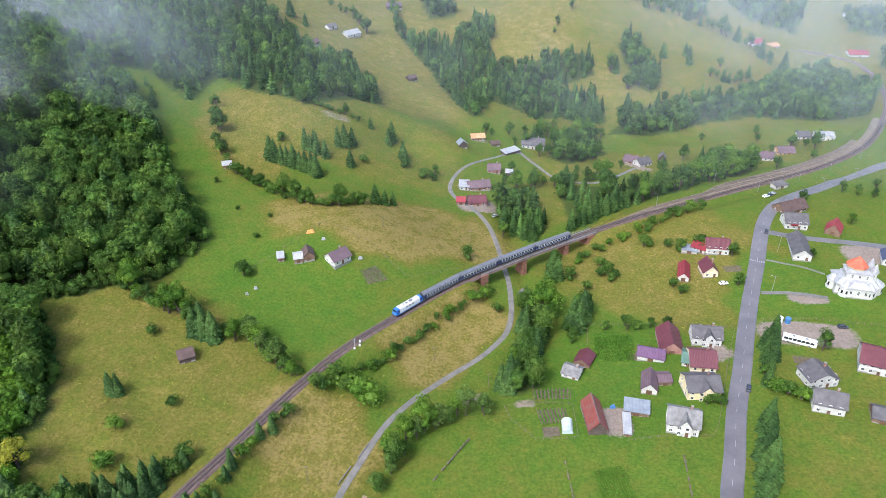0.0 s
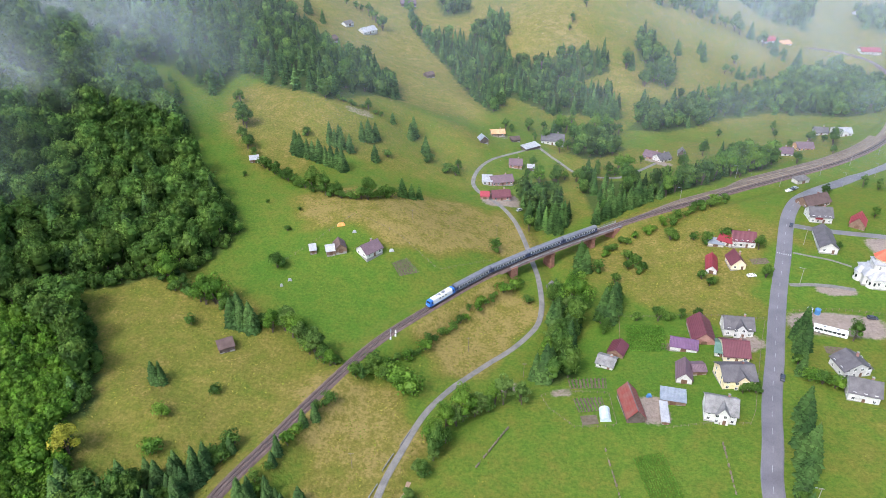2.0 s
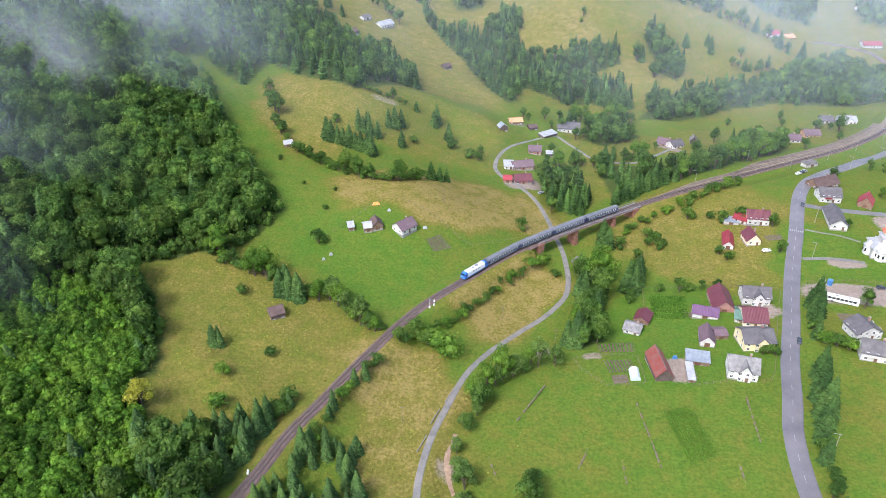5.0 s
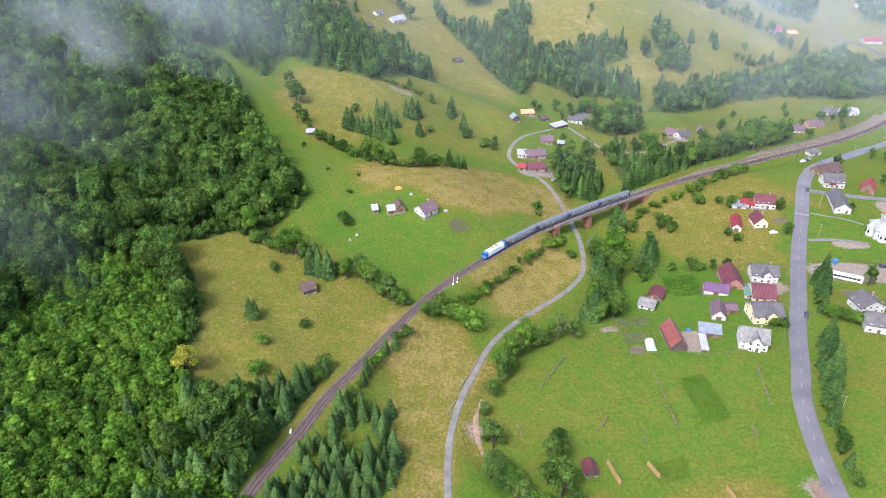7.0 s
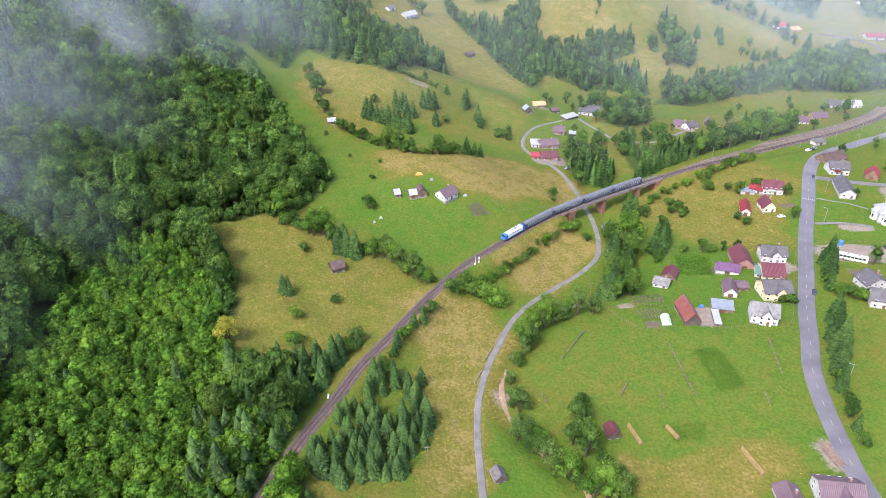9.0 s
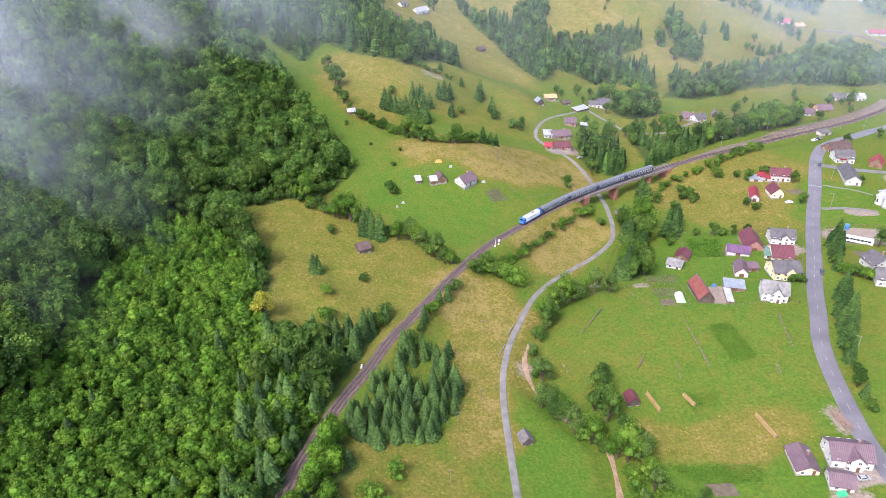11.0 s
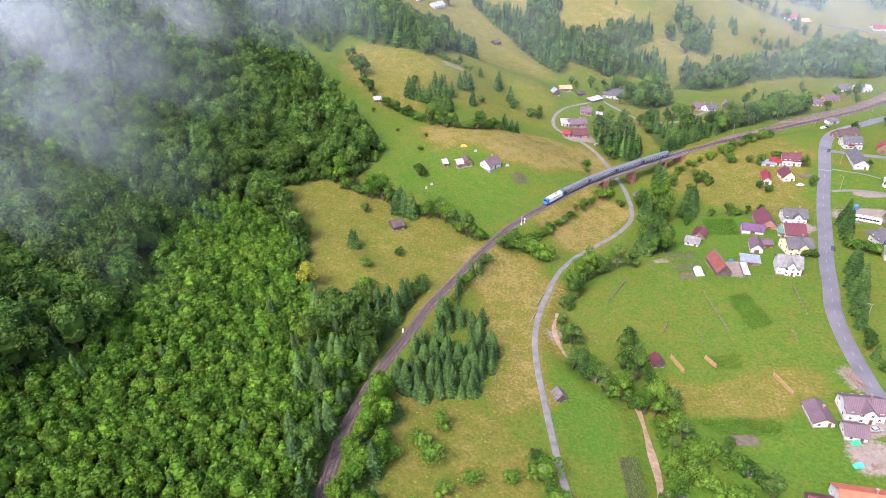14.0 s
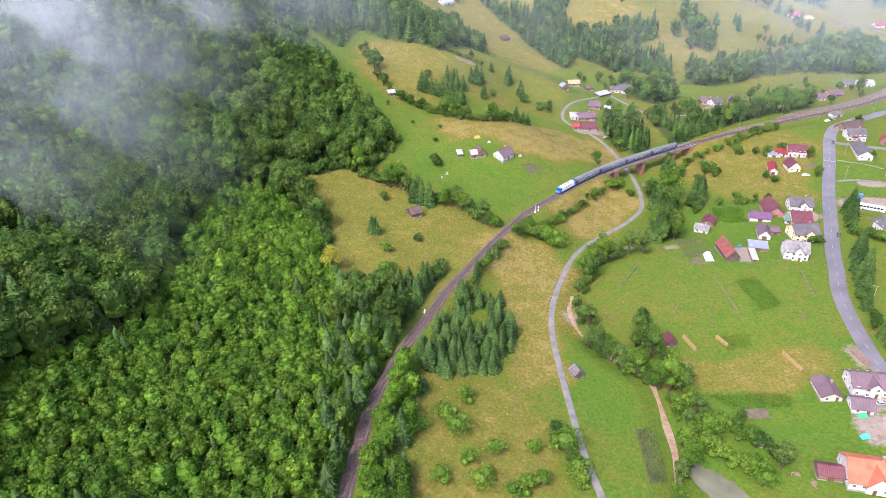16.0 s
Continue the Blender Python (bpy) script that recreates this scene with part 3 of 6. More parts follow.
for side in (-1, 1):
    under(ribbon("girder", _s, _s[:, 2], [(side * 1.5 - 0.2, -0.36), (side * 1.5 - 0.2, -2.3), (side * 1.5 + 0.2, -2.3), (side * 1.5 + 0.2, -0.36)][::1], "girder", "grey riveted plate girder"), viaduct)
    under(ribbon("walkway", _s, _s[:, 2], [(side * 1.95, -0.25), (side * 2.55, -0.25), (side * 2.55, -0.42), (side * 1.95, -0.42)][::side], "walkway", "pale slab walkway beside the track"), viaduct)
    for h in (0.35, 0.8):
        under(ribbon("handrail", _s, _s[:, 2], [(side * 2.5 - 0.05, h), (side * 2.5, h + 0.07), (side * 2.5 + 0.05, h), (side * 2.5, h - 0.05), (side * 2.5 - 0.05, h)], "walkway", "pale steel handrail"), viaduct)
    for p in offset_points(_s, side * 2.5)[::1]:
        under(part("post", box(p[0] - 0.05, p[0] + 0.05, p[1] - 0.05, p[1] + 0.05, -0.3, 0.85), "walkway"), viaduct)
for px in (38.0, 62.0):
    k = int(np.argmin(np.abs(_s[:, 0] - px)))
    c = _s[k]
    d = _s[min(k + 1, len(_s) - 1)] - _s[k - 1]
    z0 = at(c[0], c[1]) - 1.0
    bm = join(box(-1.5, 1.5, -2.9, 2.9, z0, -3.0, 0.35, 0.08), box(-1.5, 1.5, -2.9, 2.9, -3.0, -2.3, 0, 0.06))
    bmesh.ops.transform(bm, matrix=Matrix.Translation((c[0], c[1], 0)) @ Matrix.Rotation(math.atan2(d[1], d[0]), 4, "Z"), verts=bm.verts)
    under(part("pier", bm, "pier_stone", None, "tapered red stone pier with a cap"), viaduct)
for px in (SPAN[0], SPAN[1]):
    k = int(np.argmin(np.abs(_s[:, 0] - px)))
    c, d = _s[k], _s[min(k + 1, len(_s) - 1)] - _s[max(k - 1, 0)]
    bm = box(-2.2, 2.2, -3.3, 3.3, at(c[0], c[1]) - 6.0, -0.75, 0.1, 0.06)
    bmesh.ops.transform(bm, matrix=Matrix.Translation((c[0], c[1], 0)) @ Matrix.Rotation(math.atan2(d[1], d[0]), 4, "Z"), verts=bm.verts)
    under(part("abutment", bm, "pier_stone", None, "dark red stone abutment"), viaduct)

# ---- trees ----
rng = np.random.default_rng(7)


def cards(r, lobes, n, size):
    """Leaf clumps over the lobes of a crown: small folded four-sided blades, facing out."""
    lobes = np.array(lobes)
    pick = r.choice(len(lobes), n, p=lobes[:, 3] ** 2 / (lobes[:, 3] ** 2).sum())
    d = r.normal(size=(n, 3))
    d[:, 2] = np.abs(d[:, 2]) * np.where(r.random(n) < 0.8, 1, -0.6) + 0.15
    d /= np.linalg.norm(d, axis=1)[:, None]
    c = lobes[pick, :3] + d * (lobes[pick, 3] * r.uniform(0.80, 1.10, n))[:, None]
    nrm = d + r.normal(size=(n, 3)) * 0.34 + np.array((0, 0, 0.2))
    nrm /= np.linalg.norm(nrm, axis=1)[:, None]
    t = np.cross(nrm, r.normal(size=(n, 3)))
    t /= np.linalg.norm(t, axis=1)[:, None]
    b = np.cross(nrm, t)
    s = (size * r.uniform(0.6, 1.35, n))[:, None]
    v = np.stack([c + t * s - nrm * s * 0.25, c + b * s * 0.8 + nrm * s * 0.1, c - t * s - nrm * s * 0.25, c - b * s * 0.8 + nrm * s * 0.1], 1)
    return v.reshape(-1, 3), np.arange(4 * n).reshape(n, 4)


def ball(c, rad, squash, r, nu=7, nv=4):
    """A rough closed lump, the shaded inside of a crown."""
    u, w = np.arange(nu) / nu * 2 * np.pi, np.linspace(-1, 1, nv + 1)
    ring = np.sqrt(np.clip(1 - w ** 2, 0.02, 1))
    v = np.stack([np.outer(ring, np.cos(u)), np.outer(ring, np.sin(u)), np.outer(w, np.ones(nu)) * squash], -1)
    v = v * rad * r.uniform(0.88, 1.1, (nv + 1, nu, 1)) + np.array(c)
    i = np.arange((nv + 1) * nu).reshape(nv + 1, nu)
    j = np.roll(i, -1, 1)
    return v.reshape(-1, 3), np.stack([i[:-1], j[:-1], j[1:], i[1:]], -1).reshape(-1, 4)


def gather(pieces):
    v, q, k = [], [], 0
    for a, b in pieces:
        v.append(a)
        q.append(b + k)
        k += len(a)
    return np.vstack(v), np.vstack(q)


def tube(points, radii, n=6):
    """A tapering limb through the points."""
    p = np.array(points, float)
    u = np.arange(n) / n * 2 * np.pi
    v = np.concatenate([c + np.stack([np.cos(u) * a, np.sin(u) * a, u * 0], 1) for c, a in zip(p, radii)])
    i = np.arange(len(p) * n).reshape(len(p), n)
    j = np.roll(i, -1, 1)
    return v, np.stack([i[:-1], j[:-1], j[1:], i[1:]], -1).reshape(-1, 4)


def broadleaf(seed, height, radius, n, size, stem=0.15):
    """Trunk with limbs, and a crown of several lobes with gaps between."""
    r = np.random.default_rng(seed)
    zc = height * (stem + (1 - stem) * 0.5)
    hh = height * (1 - stem) * 0.5
    lobes = [(0, 0, zc + hh * 0.25, radius * 0.62)]
    m = r.integers(6, 9)
    for i in range(m):
        a = i / m * 2 * np.pi + r.uniform(-0.4, 0.4)
        z = zc + hh * r.uniform(-0.55, 0.45)
        k = radius * r.uniform(0.42, 0.66)
        lobes.append((math.cos(a) * k, math.sin(a) * k, z, radius * r.uniform(0.34, 0.52)))
    lobes.append((radius * 0.1, -radius * 0.1, height - radius * 0.42, radius * 0.40))
    limbs = [tube([(0, 0, -0.6), (0, 0, height * stem), (0.1, 0.05, zc)], [radius * 0.10, radius * 0.075, radius * 0.03])]
    for l in lobes[1:5]:
        limbs.append(tube([(0, 0, height * stem * 0.9), (l[0] * 0.5, l[1] * 0.5, (l[2] + height * stem) / 2), l[:3]], [radius * 0.05, radius * 0.035, radius * 0.015], 5))
    core = [ball(l[:3], l[3] * 0.80, 0.9, r, 6, 3) for l in lobes[:6 if n > 300 else 3]]
    return gather(limbs), gather(core + [cards(r, lobes, n, size)])


def dome(seed, height, radius, n, size, ring=6):
    """A closed-canopy crown: billowing lobes round a full middle that reaches down to its neighbours."""
    r = np.random.default_rng(seed)
    lobes = [(0, 0, height - radius * 0.58, radius * 0.56)]
    for k, z0, z1, rad in ((0.52, 0.75, 1.1, 0.44), (0.72, 1.25, 1.75, 0.40)):
        a0 = r.uniform(0, 6.28)
        for i in range(ring):
            a = a0 + i / ring * 2 * np.pi + r.uniform(-0.35, 0.35)
            q = radius * k * r.uniform(0.85, 1.15)
            lobes.append((math.cos(a) * q, math.sin(a) * q, height - radius * r.uniform(z0, z1), radius * rad * r.uniform(0.8, 1.2)))
    limbs = [tube([(0, 0, -0.6), (0, 0, height * 0.3), (0.1, 0.05, height * 0.7)], [radius * 0.09, radius * 0.07, radius * 0.03])]
    core = [ball((0, 0, height - radius * 1.25), radius * 0.74, 1.1, r, 8, 4), ball((0, 0, height * 0.34), radius * 0.62, 0.9, r, 7, 4)]
    core += [ball(l[:3], l[3] * 0.70, 0.95, r, 6, 3) for l in lobes[:ring + 1]]
    return gather(limbs), gather(core + [cards(r, lobes, n, size)])


def spruce(seed, height, radius, layers, per):
    """Straight stem with whorls of drooping boughs that shorten to the top."""
    r = np.random.default_rng(seed)
    v, k = [], 0
    for i in range(layers):
        u = i / (layers - 1)
        z = height * (0.07 + 0.90 * u ** 0.93)
        rad = radius * (1 - u) ** 0.74 * r.uniform(0.88, 1.08) + radius * 0.05
        m = max(4, int(per * (0.45 + 0.55 * (1 - u))))
        a0 = r.uniform(0, 6.28)
        for j in range(m):
            a = a0 + j / m * 2 * np.pi + r.uniform(-0.2, 0.2)
            q = rad * r.uniform(0.78, 1.12)
            c, s = math.cos(a), math.sin(a)
            wd = q * 0.36 + 0.12
            dr = q * r.uniform(0.30, 0.48)
            root, tip = np.array((c * q * 0.08, s * q * 0.08, z + q * 0.10)), np.array((c * q, s * q, z - dr))
            mid = np.array((c * q * 0.6, s * q * 0.6, z - dr * 0.55))
            side = np.array((-s, c, 0)) * wd
            v += [root, mid - side - (0, 0, wd * 0.35), tip, mid + side - (0, 0, wd * 0.35)]
    v = np.array(v)
    u = np.linspace(0, 1, 5)
    core = tube([(0, 0, height * (0.08 + 0.86 * a)) for a in u], [radius * 0.66 * (1 - a) ** 0.9 + 0.03 for a in u], 8)
    stem = tube([(0, 0, -0.6), (0, 0, height * 0.5), (0, 0, height)], [radius * 0.11, radius * 0.06, 0.02])
    return stem, gather([core, (v, np.arange(len(v)).reshape(-1, 4))])


CANOPY = [dome(s, h, r, 470, 0.46) for s, h, r in ((61, 13, 4.9), (62, 15, 5.2), (63, 12, 4.6), (64, 14, 4.3), (65, 16, 4.8))]
CANOPY_FAR = [dome(s, h, r, 150, 0.74, 5) for s, h, r in ((71, 13, 4.9), (72, 15, 5.0), (73, 12, 4.7), (74, 14, 4.4))]
THICKET = [dome(s, h, r, 125, 0.36, 4) for s, h, r in ((81, 5.6, 2.6), (82, 6.2, 2.9), (83, 5.0, 2.5), (84, 5.8, 2.4), (85, 7.2, 3.1))]
FINE = [broadleaf(s, h, r, 640, 0.36, 0.07) for s, h, r in ((1, 12, 4.4), (2, 14, 4.8), (3, 10.5, 4.2), (4, 13, 3.9), (5, 11.5, 5.0))]
SPRUCE = [spruce(s, h, r, 22, 15) for s, h, r in ((21, 15, 4.0), (22, 13.5, 4.0), (23, 16.5, 4.2), (24, 12, 3.7))]
SPRUCE_FAR = [spruce(s, h, r, 10, 8) for s, h, r in ((31, 16, 3.7), (32, 14, 3.6))]
SHRUB = [broadleaf(s, h, r, 300, 0.25, 0.04) for s, h, r in ((41, 3.6, 2.4), (42, 3.0, 2.6), (43, 4.2, 2.3))]


def inside(x, y, poly):
    p = np.array(poly, float)
    hit = np.zeros(x.shape, bool)
    for (x0, y0), (x1, y1) in zip(p, np.roll(p, -1, 0)):
        with np.errstate(divide="ignore", invalid="ignore"):
            hit ^= ((y0 > y) != (y1 > y)) & (x < (x1 - x0) * (y - y0) / (y1 - y0) + x0)
    return hit


def wood(label, poly, spacing, conifer, big=1.0, young=False, outside=None, leaves="leaf"):
    """A stand of trees over an outline: real trunks and crowns, past counting. conifer: share of spruces; outside: an outline to leave free."""
    p = np.array(poly, float)
    lo, hi = p.min(0), p.max(0)
    xs, ys = np.meshgrid(np.arange(lo[0], hi[0], spacing), np.arange(lo[1], hi[1], spacing))
    x, y = (g.ravel() + rng.uniform(-0.46, 0.46, g.size) * spacing for g in (xs, ys))
    ok = inside(x, y, poly)
    if outside:
        ok &= ~inside(x, y, outside)
    for path, gap in ((RAIL, 4.2), (LANE, 5.0), (MAIN, 7)):
        ok &= near(x, y, path)[0] > gap
    x, y = x[ok], y[ok]
    # darken the ground colour inside the outline, for undergrowth and shade under crowns
    shady_floor = np.empty(GX.size, np.float32)
    ground.data.attributes["shady_floor"].data.foreach_get("value", shady_floor)
    ground.data.attributes["shady_floor"].data.foreach_set("value", np.maximum(shady_floor, inside(GX.ravel(), GY.ravel(), poly) * np.float32(0.9)).astype(np.float32))
    z = land(x, y)
    stems, crowns, needles = [], [], []
    stick = tube([(0, 0, -0.6), (0.05, 0, 4), (0, 0, 9)], [0.36, 0.28, 0.08], 5)
    for a, b, c in zip(x, y, z):
        near_tree = b < 330 and a > -260
        patch = noise.noise((a * 0.02, b * 0.02, 3.0)) * 0.35 + noise.noise((a * 0.09, b * 0.09, 8.0)) * 0.25
        share = conifer + 0.22 * float(smooth(-200, -300, a)) if b < 420 else conifer * 1.5
        is_spruce = rng.random() < share * (1 + 2.2 * patch)
        if is_spruce:
            pool = SPRUCE if near_tree else SPRUCE_FAR
        elif young:
            pool = THICKET
        else:
            pool = CANOPY if near_tree else CANOPY_FAR
        (sv, sq), (cv, cq) = pool[rng.integers(len(pool))]
        k = big * rng.uniform(0.76, 1.26) * (0.62 if is_spruce and young else 1.0) * (1.0 if b < 420 else 0.86) * (rng.uniform(0.72, 1.12) if young else 1.0)
        t = rng.uniform(0, 6.28)
        m = np.array([[math.cos(t) * k, -math.sin(t) * k, 0], [math.sin(t) * k, math.cos(t) * k, 0], [0, 0, k * rng.uniform(0.9, 1.14)]])
        o = np.array((a, b, c))
        stems.append((stick[0] * (0.6 if young else 1.0) @ m.T + o, stick[1]))
        (needles if is_spruce else crowns).append((cv @ m.T + o, cq))
    root = empty("woodland", pose(0, 0, 0), label, "woodland", "", "stuff")
    for name, group, material in (("trunks", stems, "bark"), ("broadleaf_crowns", crowns, leaves), ("spruce_crowns", needles, "needle")):
        if group:
            ob = quad_object(name, *gather(group), material, "", "", "", False, root)
            tint = np.concatenate([np.full(len(v), rng.uniform(-0.34, 0.34)) for v, q in group])
            ob.data.attributes.new("tint", "FLOAT", "POINT").data.foreach_set("value", tint.astype(np.float32))


def tree_thing(name, shape, material, label, category):
    root = empty(name, pose(0, 0, -400), label, category)
    (sv, sq), (cv, cq) = shape
    quad_object("trunk", sv, sq, "bark", "", "", "", True, root)
    quad_object("crown", cv, cq, material, "", "", "", False, root)
    return root


PLANTS = {
    "spruce": [tree_thing("spruce_tree", s, "needle", "dark green spruce with drooping boughs", "spruce") for s in SPRUCE],
    "broad": [tree_thing("broadleaf_tree", s, "leaf", "broad leafy green tree", "tree") for s in FINE],
    "bright": [tree_thing("broadleaf_tree", s, "leaf_bright", "leafy tree with bright green foliage", "tree") for s in FINE[:3]],
    "willow": [tree_thing("willow_tree", s, "leaf_grey", "grey green willow beside the brook", "tree") for s in FINE[2:4]],
    "yellow": [tree_thing("broadleaf_tree", FINE[0], "leaf_yellow", "tree with yellow foliage at the wood's edge", "tree")],
    "shrub": [tree_thing("shrub", s, "leaf", "rounded green shrub in the grass", "shrub") for s in SHRUB],
    "bush": [tree_thing("shrub", s, "leaf_bright", "light green leafy shrub", "shrub") for s in SHRUB],
}
USED = set()


def plant(kind, x, y, size=1.0, group=""):
    pool = PLANTS[kind]
    size *= {"shrub": 1.6, "bush": 1.5}.get(kind, 1.35)
    reach = size * {"shrub": 1.7, "bush": 1.7, "spruce": 2.2}.get(kind, 3.0)
    for path, gap in ((RAIL, 3.4), (LANE, 2.4), (MAIN, 4.4)):
        d, k = near(np.array([x]), np.array([y]), path)
        if d[0] < gap + reach:
            away = np.array((x, y)) - path[k[0], :2]
            away = away / (np.linalg.norm(away) + 1e-6) * (gap + reach)
            x, y = path[k[0], 0] + away[0], path[k[0], 1] + away[1]
    i = int(rng.integers(len(pool)))
    m = Matrix.LocRotScale((x, y, at(x, y)), Euler((0, 0, rng.uniform(0, 6.28))), (size * rng.uniform(0.92, 1.08), size * rng.uniform(0.92, 1.08), size * rng.uniform(0.92, 1.1)))
    if (kind, i) in USED:
        ob = copy_thing(pool[i], m)
    else:
        USED.add((kind, i))
        ob = pool[i]
        ob.matrix_world = m
    if group:
        tagged(ob, group=group)
    return ob


def plants(kind, spots, size=1.0, group=""):
    for x, y in spots:
        plant(kind, x, y, size * rng.uniform(0.85, 1.15), group)


def row(kinds, points, step, size=1.0, spread=1.5, group=""):
    """Trees or shrubs of mixed kinds along a line."""
    for p in line(points, step):
        plant(kinds[rng.integers(len(kinds))], p[0] + rng.uniform(-spread, spread), p[1] + rng.uniform(-spread, spread), size * rng.uniform(0.7, 1.25), group)


# ---- houses ----
HOMES = ("house", "villa", "farmhouse", "bungalow", "building", "cottage", "hall", "garage", "annex")


def gable_wall(L, D, h, rh, kind):
    """The shell of the walls with their gables; it goes into the ground a little."""
    if kind == "c":
        bm = extrude_profile([(-L / 2, -1.2), (L / 2, -1.2), (L / 2, h), (0, h + rh), (-L / 2, h)], -D / 2, D / 2)
        bmesh.ops.rotate(bm, matrix=Matrix.Rotation(radians(90), 3, "Z"), verts=bm.verts)
        return bm
    if kind == "s":
        return extrude_profile([(-D / 2, -1.2), (D / 2, -1.2), (D / 2, h + rh), (-D / 2, h)], -L / 2, L / 2)
    return extrude_profile([(-D / 2, -1.2), (D / 2, -1.2), (D / 2, h), (0, h + rh), (-D / 2, h)], -L / 2, L / 2)


def roof_slabs(L, D, h, rh, over, thick=0.16):
    """Two slabs that meet at the ridge along x, with eaves and verges."""
    k = rh / (D / 2)
    e = D / 2 + over
    prof = [(-e, h - over * k), (0, h + rh), (e, h - over * k), (e, h - over * k + thick), (0, h + rh + thick * 1.25), (-e, h - over * k + thick)]
    return extrude_profile(prof, -L / 2 - over, L / 2 + over)


def window(parent, x, y, z, w, h, face, style="white"):
    """face: 0 front, 1 back, 2 left, 3 right; a frame around a dark pane, with a sill."""
    turn = Matrix.Translation((x, y, z)) @ Matrix.Rotation((0, math.pi, -math.pi / 2, math.pi / 2)[face], 4, "Z")
    bm = join(box(-w / 2, w / 2, -0.06, 0.05, h / 2 - 0.09, h / 2), box(-w / 2, w / 2, -0.12, 0.05, -h / 2 - 0.04, -h / 2 + 0.09), box(-w / 2, -w / 2 + 0.09, -0.06, 0.05, -h / 2, h / 2),
              box(w / 2 - 0.09, w / 2, -0.06, 0.05, -h / 2, h / 2), box(-0.04, 0.04, -0.05, 0.05, -h / 2, h / 2))
    fr = part("window", bm, "frame_white", parent)
    fr.matrix_local = turn
    part("pane", box(-w / 2 + 0.05, w / 2 - 0.05, -0.03, 0.02, -h / 2 + 0.05, h / 2 - 0.05), "glass_dark", fr)


def house(name, label, x, y, turn, L, D, h, rh, kind, wall, roof):
    """A building with its long front towards the valley; kind: ridge a along, c across, x along with a cross gable, s one slope."""
    h, rh = h * 0.88, rh * 0.86
    c, s = math.cos(radians(turn)), math.sin(radians(turn))
    zs = [at(x + c * u - s * v, y + s * u + c * v) for u in (-L / 2, L / 2) for v in (-D / 2, D / 2)]
    z = min(zs) * 0.6 + max(zs) * 0.4
    home = name in HOMES
    root = empty(name, pose(x, y, z, 0, 0, turn), label, name)
    part("wall", gable_wall(L, D, h, rh, kind), wall, root)
    over = 0.55 if home else 0.4
    if kind == "c":
        bm = roof_slabs(D, L, h, rh, over)
        bmesh.ops.rotate(bm, matrix=Matrix.Rotation(radians(90), 3, "Z"), verts=bm.verts)
    elif kind == "s":
        k = rh / D
        e = over
        bm = extrude_profile([(-D / 2 - e, h - e * k + 0.02), (D / 2 + e, h + rh + e * k + 0.02), (D / 2 + e, h + rh + e * k + 0.18), (-D / 2 - e, h - e * k + 0.18)], -L / 2 - e, L / 2 + e)
    else:
        bm = roof_slabs(L, D, h, rh, over)
    top = part("roof", bm, roof, root)
    if kind != "s":
        m = (-D / 2 - over, D / 2 + over) if kind == "c" else (-L / 2 - over, L / 2 + over)
        cap = box(m[0], m[1], -0.16, 0.16, h + rh + 0.12, h + rh + 0.27, 0, 0.03)
        if kind == "c":
            bmesh.ops.rotate(cap, matrix=Matrix.Rotation(radians(90), 3, "Z"), verts=cap.verts)
        part("ridge_cap", cap, "greywood" if roof == "rust" else roof, top)
    if kind == "x":
        w, g = L * 0.42, rh * 0.86
        gx = L * 0.05
        bm = extrude_profile([(gx - w / 2, 0), (gx + w / 2, 0), (gx + w / 2, h), (gx, h + g), (gx - w / 2, h)], 0, D / 2 + 0.9)
        bmesh.ops.rotate(bm, matrix=Matrix.Rotation(radians(-90), 3, "Z"), verts=bm.verts)
        for v in bm.verts:
            v.co.x *= -1
        bmesh.ops.reverse_faces(bm, faces=bm.faces[:])
        bmesh.ops.transform(bm, matrix=Matrix.Identity(4), verts=bm.verts)
        for v in bm.verts:
            v.co.x = -v.co.x + 0.0
        part("front_gable", bm, wall, root)
        k = g / (w / 2)
        e = w / 2 + 0.4
        bm = extrude_profile([(-e, h - 0.4 * k), (0, h + g), (e, h - 0.4 * k), (e, h - 0.4 * k + 0.16), (0, h + g + 0.2), (-e, h - 0.4 * k + 0.16)], 0.0, D / 2 + 1.35)
        bmesh.ops.rotate(bm, matrix=Matrix.Rotation(radians(-90), 3, "Z"), verts=bm.verts)
        bmesh.ops.translate(bm, vec=(gx, 0, 0.03), verts=bm.verts)
        part("gable_roof", bm, roof, root)
    part("plinth", box(-L / 2 - 0.06, L / 2 + 0.06, -D / 2 - 0.06, D / 2 + 0.06, -1.3, 0.35), "concrete", root)
    front = -D / 2 - (0.92 if kind == "x" else 0.02)
    if home:
        n = max(1, int(L / 2.7))
        for floor in range(2 if h > 3.6 else 1):
            zc = 1.35 + floor * 2.35 if h > 3.6 else h * 0.55
            for i in range(n):
                u = (i + 0.5) / n * L - L / 2
                in_gable = kind == "x" and abs(u - L * 0.05) < L * 0.2
                if floor == 0 and i == n // 2 and n > 1:
                    continue
                window(root, u, (front if in_gable else -D / 2 - 0.02), zc, 1.15, 1.25, 0)
                window(root, u, D / 2 + 0.02, zc, 1.15, 1.25, 1)
            for i in range(max(1, int(D / 4))):
                v = (i + 0.5) / max(1, int(D / 4)) * D - D / 2
                window(root, -L / 2 - 0.02, v, zc, 1.05, 1.25, 2)
                window(root, L / 2 + 0.02, v, zc, 1.05, 1.25, 3)
        u = ((n // 2) + 0.5) / n * L - L / 2
        fy = front if kind == "x" and abs(u - L * 0.05) < L * 0.2 else -D / 2 - 0.02
        part("door", box(u - 0.55 + (n == 1) * 0.9, u + 0.55 + (n == 1) * 0.9, fy - 0.06, fy + 0.05, 0.0, 2.1), "door_brown", root)
